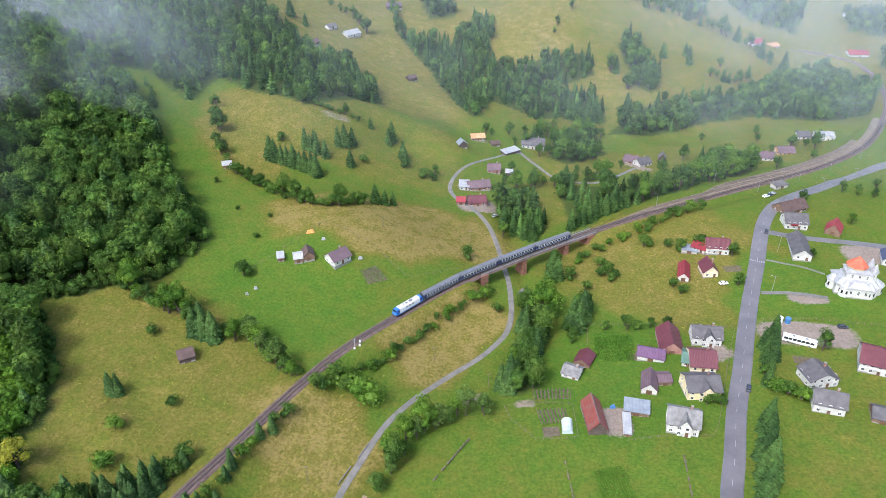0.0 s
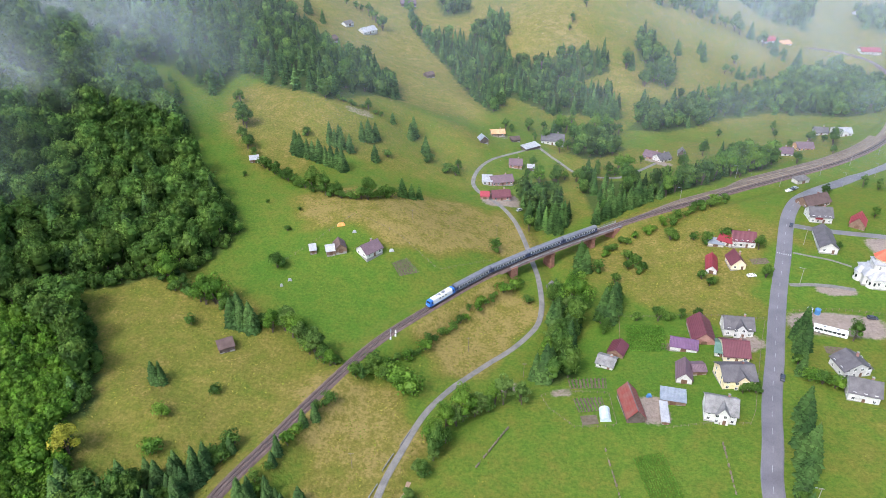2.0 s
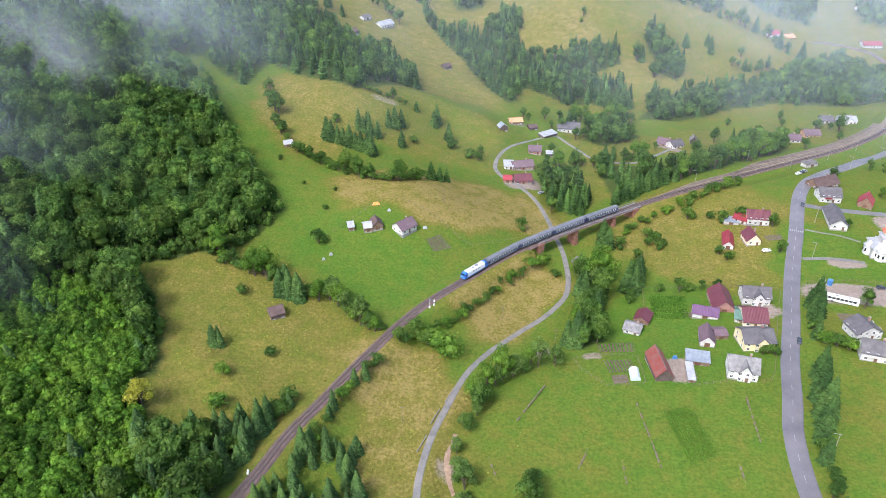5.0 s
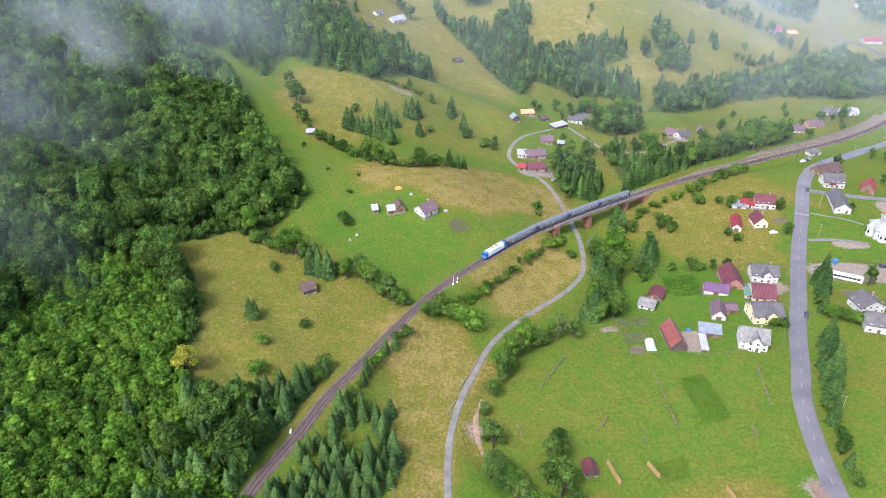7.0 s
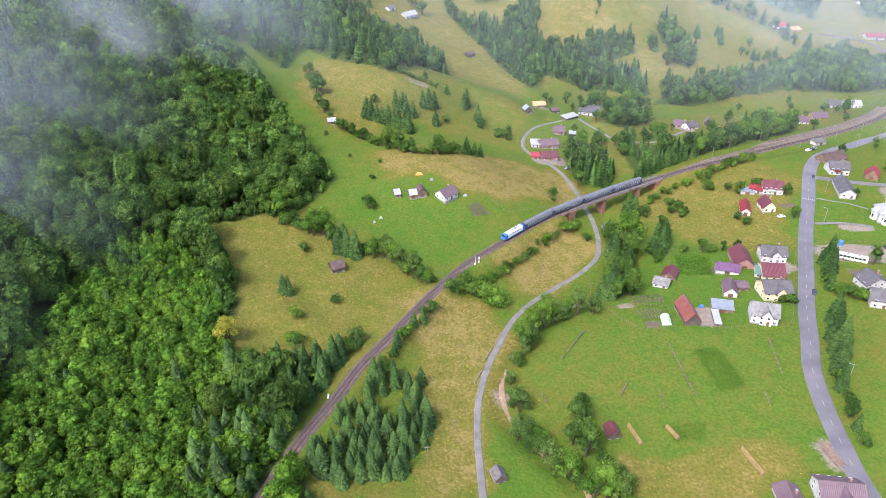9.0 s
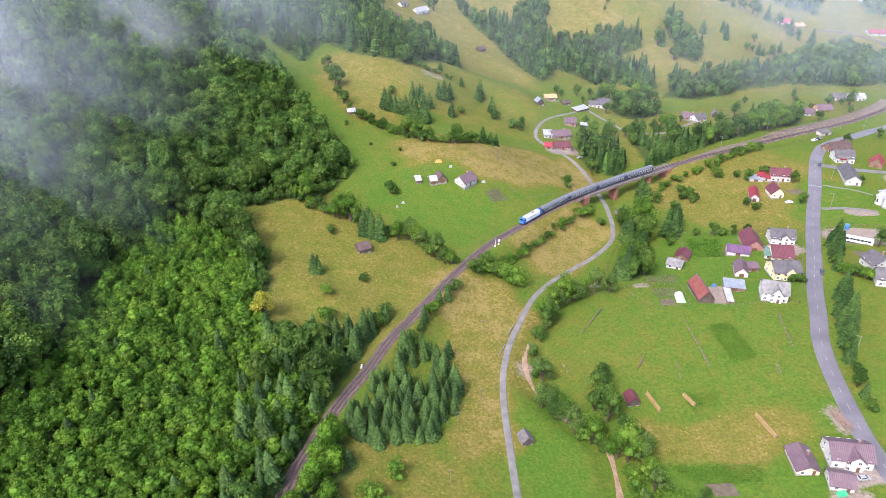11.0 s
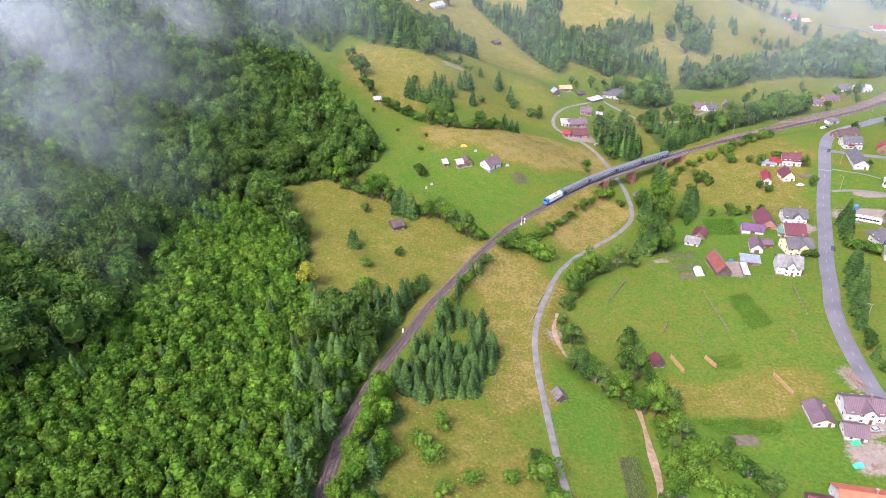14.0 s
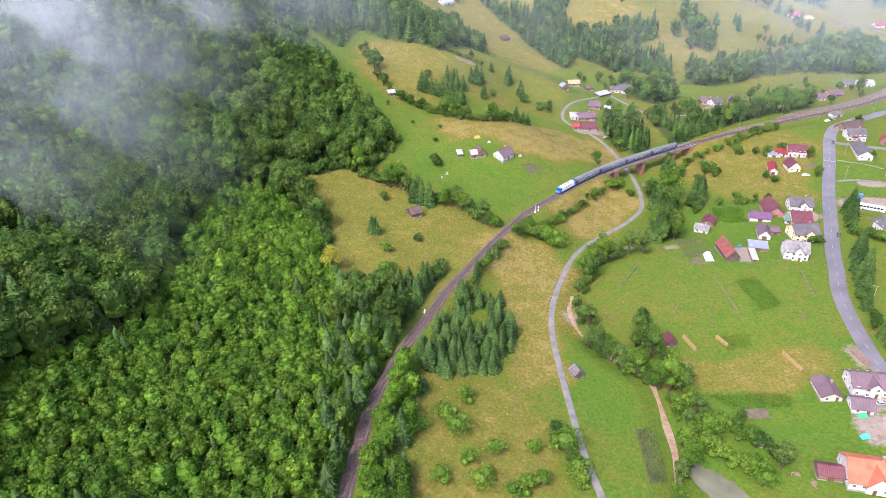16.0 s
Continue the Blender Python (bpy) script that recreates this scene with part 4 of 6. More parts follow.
        if name not in ("garage", "annex", "hall"):
            cx, cy = L * 0.22, D * 0.12
            zr = h + rh * (1 - (abs(cx) / (L / 2) if kind == "c" else abs(cy) / (D / 2)))
            ch = part("chimney", box(cx - 0.35, cx + 0.35, cy - 0.35, cy + 0.35, zr - 0.6, h + rh + 0.7), "brick", root)
            part("chimney_cap", box(cx - 0.45, cx + 0.45, cy - 0.45, cy + 0.45, h + rh + 0.7, h + rh + 0.82), "concrete", ch)
        if h > 3.6:
            part("balcony", join(box(-L * 0.3, L * 0.02, -D / 2 - 1.2, -D / 2 - 0.01, 2.7, 2.85), box(-L * 0.3, L * 0.02, -D / 2 - 1.2, -D / 2 - 1.12, 2.85, 3.7)), "red" if "balcony" in label else wall, root) if kind == "a" else None
    else:
        w = min(2.2, L * 0.4)
        part("door", box(-w / 2, w / 2, -D / 2 - 0.08, -D / 2 + 0.03, -0.1, min(2.3, h * 0.85)), "door_brown" if wall != "darkwood" else "darkwood", root)
        for v in (-L / 2 - 0.03, L / 2 + 0.03):
            for u in (-D / 2, D / 2):
                part("corner_post", box(v - 0.09, v + 0.09, u - 0.09, u + 0.09, -0.6, h - 0.05), "timber", root)
    return root


# ---- woods ----
YOUNG = [(-196, 226), (-172, 216), (-150, 194), (-144, 172), (-140, 154), (-132, 146), (-128, 128), (-108, 107), (-114, 75), (-118, 22), (-122, -30), (-200, -30), (-205, 10), (-216, 46), (-204, 64), (-198, 80), (-194, 102), (-202, 140), (-206, 204)]
wood("dense mature broadleaf forest with spruces on the slope", [(-118, 22), (-114, 71), (-108, 99), (-110, 130), (-123, 142), (-134, 148), (-143, 170), (-149, 194), (-163, 222), (-184, 237), (-165, 245), (-149, 254), (-131, 260),
     (-119, 284), (-126, 303), (-150, 335), (-172, 380), (-206, 436), (-260, 520), (-440, 560), (-420, 420), (-375, 310), (-320, 210), (-262, 105), (-215, 15), (-200, -30), (-122, -30)], 6.3, 0.12, 1.06, False, YOUNG)
for _edge, _dx, _dy in (([(-186, 238), (-165, 245), (-149, 254), (-131, 260), (-119, 284)], 3, -6), ([(-119, 284), (-126, 303), (-150, 335), (-172, 380), (-206, 436)], 6, 2), ([(-143, 170), (-149, 194), (-163, 222), (-184, 238)], 5, 2)):
    wood("leafy bushes along the edge of the forest", _edge + [(x + _dx, y + _dy) for x, y in _edge[::-1]], 3.0, 0.0, 0.8, True)
wood("bright green thicket of young broadleaf trees", YOUNG, 2.9, 0.02, 1.0, True, None, "leaf_young")
wood("dark spruces and leafy trees above the railway", [(-130, 128), (-108, 105), (-100, 131), (-91, 158), (-106, 154), (-121, 142), (-134, 146)], 4.6, 0.75, 0.82)
wood("scattered spruces between young trees at the railway", [(-134, 118), (-108, 107), (-115, 75), (-118, 30), (-124, 30), (-130, 80)], 6.2, 0.8, 0.85)
wood("misty mixed forest high on the hillside", [(-217, 452), (-198, 462), (-168, 437), (-154, 470), (-126, 447), (-89, 429), (-66, 455), (-44, 490), (-56, 530), (-85, 557), (-116, 558), (-136, 597), (-161, 620), (-190, 720), (-330, 800), (-420, 600), (-260, 520)], 8.0, 0.4, 1.15)
wood("broadleaf trees along the railway cutting", [(-104, 101), (-93, 88), (-100, 60), (-95, 20), (-114, 20), (-110, 60)], 4.6, 0.25, 0.7, False, None, "leaf_young")
wood("wooded gully between the hill meadows", [(-46, 668), (-24, 660), (7, 653), (33, 705), (48, 681), (40, 621), (72, 600), (101, 552), (104, 527), (69, 523), (38, 539), (21, 502), (4, 540), (-15, 602)], 7.0, 0.4)
wood("leafy valley woodland along the river", [(127, 505), (160, 506), (202, 529), (250, 538), (290, 516), (338, 527), (383, 598), (358, 630), (301, 610), (248, 577), (196, 566), (153, 546)], 7.4, 0.2)

wood("dark woods at the head of the valley", [(153, 728), (190, 750), (240, 760), (300, 800), (300, 840), (180, 800), (140, 760)], 8.0, 0.4)
wood("distant wooded valley side", [(392, 905), (440, 872), (386, 776), (350, 800), (340, 860)], 8.0, 0.4)
wood("distant wooded valley side", [(455, 790), (483, 860), (540, 880), (600, 800), (520, 740)], 8.0, 0.4)
wood("small wood on the hill meadow", [(-25, 740), (8, 740), (13, 706), (-14, 704)], 7.0, 0.3)
wood("mixed trees below the hill meadow", [(70, 606), (113, 617), (130, 612), (130, 593), (103, 577), (72, 574)], 7.0, 0.4)
wood("row of hillside broadleaf trees", [(161, 643), (176, 656), (192, 609), (176, 570), (163, 584)], 7.0, 0.15)
wood("dark spruces in the side valley", [(99, 568), (120, 569), (131, 543), (128, 525), (94, 524)], 6.5, 0.75)
wood("leafy trees behind the farmyards", [(80, 478), (108, 491), (116, 458), (82, 435), (72, 447)], 7.0, 0.08, 0.9)
wood("dark spruces and bushes below the farms", [(32, 381), (52, 377), (57, 342), (47, 325), (33, 343)], 5.5, 0.6, 0.95)
wood("trees along the far side of the railway", [(76, 399), (114, 391), (152, 393), (146, 374), (112, 363), (84, 352), (72, 345), (70, 386)], 8.4, 0.6, 0.8)
wood("leafy trees beside the station", [(168, 427), (202, 423), (196, 403), (160, 390)], 6.0, 0.1, 0.9)
wood("leafy trees in the bend of the railway", [(266, 595), (376, 680), (385, 627), (348, 545), (288, 524)], 7.6, 0.15)
wood("trees beyond the bend of the railway", [(420, 640), (450, 720), (520, 720), (500, 620), (420, 560)], 8.0, 0.2)
wood("trees crowding the brook below the viaduct", [(34, 270), (43, 274), (45, 250), (41, 232), (36, 208), (24, 203), (28, 222), (33, 243)], 5.2, 0.3, 0.85)

# ---- single trees, hedges and shrubs ----
_sx, _sy = (g.ravel() for g in np.meshgrid(np.arange(-102, -48, 4.3), np.arange(90, 152, 4.3)))
_sx, _sy = _sx + rng.uniform(-1.9, 1.9, _sx.size), _sy + rng.uniform(-1.9, 1.9, _sy.size)
_ok = inside(_sx, _sy, [(-96, 130), (-86, 145), (-61, 150), (-60, 133), (-52, 121), (-68, 99), (-88, 93), (-100, 103)]) & (np.hypot(_sx + 72, _sy - 131) > 7) & (near(_sx, _sy, RAIL)[0] > 6)
plants("spruce", list(zip(_sx[_ok], _sy[_ok])), 0.6, "young spruces beside the railway")
row(["broad", "shrub", "broad"], [(-150, 432), (-138, 397), (-128, 371), (-121, 363)], 6, 0.75, 2, "hedgerow trees")
row(["spruce", "shrub"], [(-194, 446), (-179, 412)], 7, 0.55, 1.5, "hedgerow trees")
row(["shrub", "broad", "shrub"], [(-116, 354), (-98, 342), (-80, 329), (-61, 320), (-42, 330)], 3.2, 0.8, 1.5, "hedgerow trees")
plants("spruce", [(-38, 337), (-29, 343), (-33, 338), (-37, 425), (-26, 411), (-57, 385), (-51, 473), (-60, 484), (-49, 433)], 0.72, "hillside spruces")
plants("spruce", [(-102, 375), (-99, 373), (-95, 372), (-92, 372), (-88, 371), (-84, 369), (-81, 369), (-77, 367), (-74, 365), (-84, 389), (-81, 388), (-77, 387), (-72, 386), (-79, 392), (-62, 402), (-66, 400), (-58, 406)], 0.75, "hillside spruces")
row(["shrub", "shrub", "broad"], [(-84, 432), (-69, 434), (-54, 434)], 4, 0.6, 1.2, "hedgerow trees")
row(["broad", "bright", "shrub"], [(-146, 255), (-128, 243), (-112, 236), (-104, 231)], 3.2, 0.75, 1.5, "hedge of the meadow")
plants("spruce", [(-103, 227), (-99, 226), (-95, 225), (-101, 230)], 1.0, "hedge of the meadow")
row(["broad", "willow", "shrub", "bright"], [(-92, 229), (-80, 224), (-72, 218), (-64, 210), (-58, 206)], 2.4, 0.68, 1.8, "hedge of the meadow")
plants("shrub", [(-119, 224), (-100, 188.5), (11, 302), (24, 262), (-92, 265), (-98, 391)], 0.85, "shrubs in the meadow")
plants("bush", [(-115, 175), (-113, 160)], 1.05, "shrubs in the meadow")
plants("spruce", [(-122.5, 191), (-120, 191), (-121, 193)], 0.62, "shrubs in the meadow")
plants("yellow", [(-138, 156)], 0.95)
row(["shrub", "bush", "shrub"], [(-50, 200), (-42, 207), (-33, 203), (-26, 195)], 3.2, 0.85, 1.6, "shrubs along the railway")
row(["shrub", "bush", "shrub"], [(-36, 212), (-19, 232), (-4, 249), (11, 264), (24, 277)], 3.6, 0.52, 1.2, "shrubs along the railway")
row(["spruce", "shrub"], [(-112, 128), (-104, 141), (-96, 152), (-87, 166)], 3.0, 0.78, 2.5, "trees along the railway")
row(["spruce", "shrub", "bush"], [(-80, 143), (-73, 158), (-67, 172), (-58, 186)], 4.4, 0.55, 1.2, "trees along the railway")
plants("spruce", [(25, 208), (22, 212), (28, 213), (58, 243), (56, 247), (61, 250), (53, 291), (55, 286)], 1.02, "spruces by the brook")
row(["broad", "willow", "bright", "spruce"], [(44, 262), (40, 250), (36, 240), (31, 226), (26, 218)], 3.6, 0.72, 3.5, "trees by the brook")
row(["broad", "shrub", "spruce", "broad"], [(64, 260), (58, 246), (53, 234)], 4.0, 0.7, 2.0, "trees by the brook")
row(["broad", "willow", "bright"], [(16, 195), (6, 193), (-4, 190), (-13, 180), (-20, 168), (-26, 158)], 3.6, 0.62, 2.2, "trees by the brook")
row(["willow", "bright", "shrub", "willow"], [(-26, 150), (-26, 137), (-25, 122), (-19, 111), (-12, 103), (-4, 98), (4, 92)], 3.0, 0.62, 1.8, "trees by the brook")
plants("broad", [(-3, 130), (-5, 124), (-8, 116), (-4, 111), (-6, 119), (0, 104), (3, 94)], 0.74, "trees by the brook")
row(["willow", "broad"], [(-28, 121), (-21, 112), (-14, 103)], 2.6, 0.72, 1.5, "trees by the brook")
row(["willow", "bush", "bright"], [(0, 90), (-1, 80), (-2, 68), (-6, 56), (-11, 44), (-14, 30)], 3.0, 0.46, 1.6, "trees by the brook")
row(["bush", "shrub"], [(6, 72), (8, 63), (14, 54), (21, 49)], 3.2, 0.8, 2.2, "bushes by the pond")
plants("broad", [(20, 76), (17, 72)], 0.55, "bushes by the pond")
row(["bush", "shrub"], [(-47, 70), (-45, 60), (-44, 50), (-42, 42)], 3.6, 0.7, 1.2, "bushes along the lane")
plants("bush", [(-96, 65), (-87, 72), (-80, 82), (-79, 53), (-70, 58), (-62, 43), (-56, 45), (-57, 60), (-76, 44), (-89, 45), (-83, 66), (-74, 47), (-66, 41)], 0.72, "bushes in the rough meadow")
row(["bush", "shrub", "willow"], [(6, 99), (6, 82), (13, 71), (21, 67), (24, 58), (28, 51)], 2.6, 0.62, 2.4, "bushes by the pond")
plants("broad", [(101, 645), (181, 641), (146, 602), (156, 573), (257, 640), (256, 613), (238, 500), (50, 464), (85, 512), (198, 502), (161, 433), (87, 419), (138, 404), (167, 384), (192, 405), (117, 424), (122, 395), (44, 419), (228, 451), (249, 463)], 0.6, "scattered valley trees")
plants("spruce", [(203, 640), (226, 637), (-35, 430), (-27, 414), (65, 476), (71, 486), (118, 533), (124, 534), (100, 528), (107, 536)], 0.8, "scattered valley spruces")
plants("shrub", [(53, 305), (50, 280), (78, 295), (80, 287), (103, 309), (114, 306), (119, 301), (129, 302), (86, 356), (-8, 393), (-13, 396), (-50, 393), (-25, 404), (61, 286), (67, 274), (36, 264)], 0.8, "shrubs in the valley meadows")
plants("shrub", [(-156, 295), (-129, 298), (-116, 289), (-107, 317), (-92, 292), (-89, 310), (-124, 342), (-126, 312)], 0.42, "small bushes on the pasture")
plants("broad", [(36, 348), (43, 338), (30, 329), (45, 350), (36, 358)], 0.7, "trees beyond the viaduct")
plants("spruce", [(41, 345), (48, 338), (33, 343), (44, 331), (52, 336), (38, 336), (48, 346), (70, 337), (74, 340), (77, 342), (81, 345), (84, 347), (88, 350), (92, 352), (97, 355), (101, 357), (105, 359), (80, 350)], 0.8, "spruces beyond the viaduct")
row(["shrub", "bush", "shrub"], [(66, 300), (74, 306), (80, 310), (89, 316), (105, 325), (130, 340), (150, 351)], 5.0, 0.62, 2.0, "shrubs along the railway")
row(["broad", "bright", "spruce"], [(108, 362), (121, 366), (141, 376), (157, 387), (169, 391), (187, 400)], 4.2, 0.7, 2.5, "trees along the station")
plants("spruce", [(150, 549), (103, 524), (107, 527), (112, 522), (119, 527), (123, 525), (150, 599), (201, 639), (229, 647), (226, 650), (180, 644)], 0.85, "far spruces")
plants("spruce", [(131, 217), (136, 229), (133, 222), (113, 178), (105, 157), (107, 166), (111, 172), (103, 152)], 0.85, "roadside spruces")
row(["shrub", "bush", "spruce"], [(134, 232), (128, 214), (123, 203), (128, 195), (133, 193)], 3.4, 0.7, 1.6, "roadside bushes")
plants("broad", [(153, 221), (89, 242), (79, 242), (96, 242), (141, 291), (136, 268), (202, 353), (215, 322), (178, 287), (234, 368), (248, 359), (241, 364), (256, 372)], 0.55, "garden trees")
plants("shrub", [(111, 267), (107, 271), (109, 265), (80, 281), (79, 291), (76, 286), (84, 242), (103, 196), (106, 191), (100, 193), (97, 192), (70, 243), (83, 284)], 0.6, "garden shrubs")
row(["broad", "shrub", "spruce"], [(91, 112), (93, 122), (100, 150), (104, 160)], 5, 0.6, 1.5, "roadside bushes")
row(["broad", "spruce", "broad"], [(-107, 690), (-95, 685), (-83, 671), (-73, 648)], 8, 0.8, 2, "hill trees")
row(["broad", "broad", "spruce"], [(-55, 735), (-51, 717), (-44, 679), (-38, 656)], 7, 0.85, 2, "hill trees")
plants("spruce", [(-133, 618), (-120, 613), (-70, 545), (-79, 565), (-55, 492), (-68, 503), (-74, 552), (-60, 500), (-64, 508)], 0.95, "hill spruces")
plants("broad", [(121, 678), (105, 656), (155, 574), (145, 598), (167, 584), (177, 604), (175, 576), (172, 590), (180, 596), (160, 580)], 0.75, "hill trees")
row(["broad", "broad", "spruce"], [(161, 722), (184, 719), (213, 717), (243, 718), (272, 712), (295, 694), (309, 671), (322, 654)], 7.5, 0.85, 3, "ridge trees")
row(["broad", "spruce", "broad"], [(240, 619), (249, 615), (262, 613), (284, 631)], 6, 0.75, 2.5, "hill trees")
plants("broad", [(214, 410), (241, 419), (244, 456), (253, 454), (233, 485), (256, 447), (58, 466), (73, 454), (79, 446), (98, 459), (103, 447), (86, 462), (47, 478), (34, 474), (30, 476), (-6, 400), (90, 450), (66, 448)], 0.65, "village trees")
row(["broad", "bright", "spruce", "shrub"], [(40, 399), (52, 393), (62, 400), (76, 400), (88, 404), (104, 410)], 4.5, 0.7, 3, "trees by the farm track")
row(["broad", "bright"], [(62, 482), (80, 488), (100, 492), (124, 498)], 6, 0.75, 3, "village trees")

# ---- buildings ----
house("house", "two storey white house under a maroon metal roof", 135.4, 298.0, -10, 10.9, 9, 4.2, 3.6, "a", "white", "maroon")
house("annex", "low annex with a bright red metal roof", 129.0, 300.5, -39, 6.8, 9, 2.6, 2.4, "a", "plaster", "red")
house("shed", "low lean-to shed with a pale zinc roof", 122.9, 299.4, -20, 7.5, 5, 1.8, .8, "s", "plaster", "zinc")
house("shed", "narrow shed with a crimson metal roof and white walls", 114.6, 280.8, -18, 5.0, 13, 2.6, 2.6, "c", "white", "red")
house("house", "cream house with a steep dark maroon roof", 126.1, 280.6, -2, 6.8, 9, 3.4, 4, "c", "cream", "maroon")
house("house", "brown timber house beside the main road", 189.7, 338.9, 21, 16.3, 9, 3, 4, "a", "timber", "brown")
house("house", "white house with a dark roof and a red balcony", 183.1, 319.5, -8, 11.0, 10, 4.2, 4, "a", "white", "slate")
house("barn", "timber barn with a bright crimson roof", 201.2, 313.1, -34, 7.2, 9, 3, 4.6, "c", "timber", "crimson")
house("hall", "long white hall with a grey slate roof", 174.8, 294.3, -15, 8.1, 20, 3.6, 3.2, "c", "white", "slate")
house("shelter", "grey station shelter beside the railway", 200.0, 375.2, 21, 9.0, 5, 2.6, .6, "s", "plaster", "greywood")
house("house", "white two storey house with a weathered grey roof", 84.8, 182.4, -16, 10.8, 10, 5, 4, "x", "white", "shingle")
house("shed", "small white shed with a dull purple roof", 78.8, 204.6, -15, 5.8, 10, 2.6, 3.2, "c", "white", "purple")
house("shed", "low timber lean-to with a purple roof", 84.9, 207.1, 1, 5.0, 6, 2.2, 1.2, "a", "timber", "purple")
house("villa", "pale yellow villa with a grey cross gabled roof", 96.7, 200.3, 0, 12.3, 11, 5, 3.6, "x", "yellow", "slate")
house("house", "cream house under a broad maroon metal roof", 102.4, 216.7, -8, 9.8, 12, 3.4, 4, "a", "cream", "maroon")
house("annex", "narrow annex with a faded green roof", 97.3, 218.7, -20, 3.0, 9, 2.6, 1.6, "a", "plaster", "green")
house("house", "white two storey house with a grey slate roof", 109.0, 231.6, -9, 11.6, 9, 4.6, 3.6, "x", "white", "slate")
house("barn", "long barn under a dark maroon roof", 93.7, 230.2, -8, 9.1, 15, 2.8, 4.4, "c", "brick", "maroon")
house("outbuilding", "white outbuilding with a violet metal roof", 84.0, 222.3, -17, 10.6, 7, 2.6, 2.6, "a", "white", "violet")
house("shed", "open timber shed with a corrugated zinc roof", 70.7, 191.3, -14, 8.8, 6, 2.4, .9, "s", "timber", "zinc")
house("shed", "narrow lean-to with a pale sheet roof", 65.2, 183.0, -10, 2.3, 10, 2, .5, "s", "timber", "palezinc")
house("barn", "dark timber barn with a rusty red metal roof", 54.1, 187.1, 1, 6.6, 15, 3.4, 4.2, "c", "darkwood", "rust")
house("cottage", "small cottage with a patched grey roof", 51.0, 215.3, -28, 6.8, 7, 2.4, 2, "a", "white", "shingle")
house("shed", "timber shed with a maroon roof", 57.2, 222.8, -29, 6.4, 8, 2.2, 2.2, "c", "timber", "maroon")
house("house", "white house with a steep grey slate roof", 139.7, 189.4, -20, 10.4, 9, 4.6, 4, "a", "white", "slate")
house("house", "white rear wing with a grey hipped roof", 142.7, 203.9, 7, 11.4, 9, 4.2, 3.6, "c", "white", "slate")
house("building", "large white building under a maroon roof", 169.6, 211.0, -27, 13.6, 14, 5, 4.5, "a", "white", "maroon")
house("shed", "small shed with a dark grey roof", 155.9, 183.0, -22, 6.7, 8, 2.4, 2.4, "a", "timber", "slate")
house("bungalow", "cream bungalow with a dull purple roof", 56.5, 88.8, -4, 7.4, 10.5, 2.3, 2.2, "c", "cream", "purple")
house("house", "white two storey house with a dull purple roof", 71.6, 89.9, -8, 13.2, 10, 4.6, 3.4, "x", "white", "purple")
house("garage", "white garage wing with a dull purple roof", 64.6, 79.9, -13, 7.2, 7, 2.8, 2.4, "a", "white", "purple")
house("house", "white house under a bright orange tiled roof", 52.2, 50.2, -12, 15.2, 13, 4, 5, "x", "white", "orange")
house("shed", "timber shed with a maroon sheet roof", 40.4, 52.1, -12, 7.9, 6, 2.6, 2, "a", "timber", "maroon")
house("hut", "tiny dark wooden hut in the garden", 22.7, 65.9, -22, 2.8, 4, 1.8, 1.2, "a", "darkwood", "slate")
house("shed", "dark plank shed with a wine red roof", 6.9, 120.6, 6, 4.4, 5, 2.4, 2.2, "c", "darkwood", "maroon")
house("shed", "weathered plank shed in the mown field", -35.2, 101.5, 18, 4.0, 4.4, 2.2, 2.1, "c", "darkwood", "greywood")
house("farmhouse", "white farmhouse with a dull purple roof", -50.8, 278.3, 43, 9.4, 8, 3.4, 3.4, "a", "white", "purple")
house("shed", "timber shed with a pale sheet roof", -69.3, 277.1, 16, 3.9, 6, 2.6, 2, "a", "timber", "palezinc")
house("outbuilding", "brown timber outbuilding with a pitched roof", -64.9, 279.2, 17, 5.1, 7, 2.6, 2.6, "c", "timber", "brown")
house("shed", "tiny lean-to with a pale sheet roof", -77.4, 277.0, 14, 2.8, 4, 2, 1.2, "s", "timber", "palezinc")
house("hut", "small hut with a pale sheet roof", -123.1, 360.0, 16, 4.8, 5, 2.2, 1.6, "a", "timber", "palezinc")
house("barn", "dark weathered hay barn in the meadow", -102.5, 212.9, 28, 5.8, 6, 2.6, 2.6, "a", "darkwood", "brown")
house("hut", "dark plank hut beside the lane", 37.6, 272.0, 16, 4.9, 6, 2.6, 2.4, "c", "darkwood", "greywood")
house("hut", "dark hay hut on the hillside", -27.4, 564.4, 35, 7.2, 6, 3, 2, "a", "darkwood", "brown")
house("house", "long brick house with a dull purple roof", 20.7, 392.2, 12, 13.8, 8, 3, 3.2, "a", "brick", "purple")
house("annex", "white annex with a pale flat roof", 11.9, 391.1, -3, 5.6, 8, 2.6, 1, "s", "white", "palezinc")
house("house", "low house under a maroon roof", 18.9, 371.9, 6, 10.6, 9, 2.8, 3, "a", "brick", "maroon")
house("outbuilding", "small outbuilding with a crimson roof", 9.5, 370.3, -5, 5.1, 6, 2.4, 2, "a", "brick", "crimson")
house("house", "small brick house with a purple roof", 32.3, 418.1, -5, 8.1, 8, 3, 3, "a", "brick", "purple")
house("hut", "dark hut with a white sheet roof", 42.1, 414.8, -5, 4.4, 4, 2.2, 1, "s", "darkwood", "palezinc")
house("house", "long white house with a grey roof", 63.5, 465.7, -10, 15.8, 11, 3.6, 4, "a", "white", "slate")
house("shed", "open shed with a pale sheet roof", 45.7, 450.0, 34, 12.7, 6, 2.6, 1, "s", "darkwood", "palezinc")
house("house", "half built house with an orange timber roof", 23.5, 466.5, 6, 9.4, 7, 2.6, 2, "a", "timber", "tan")
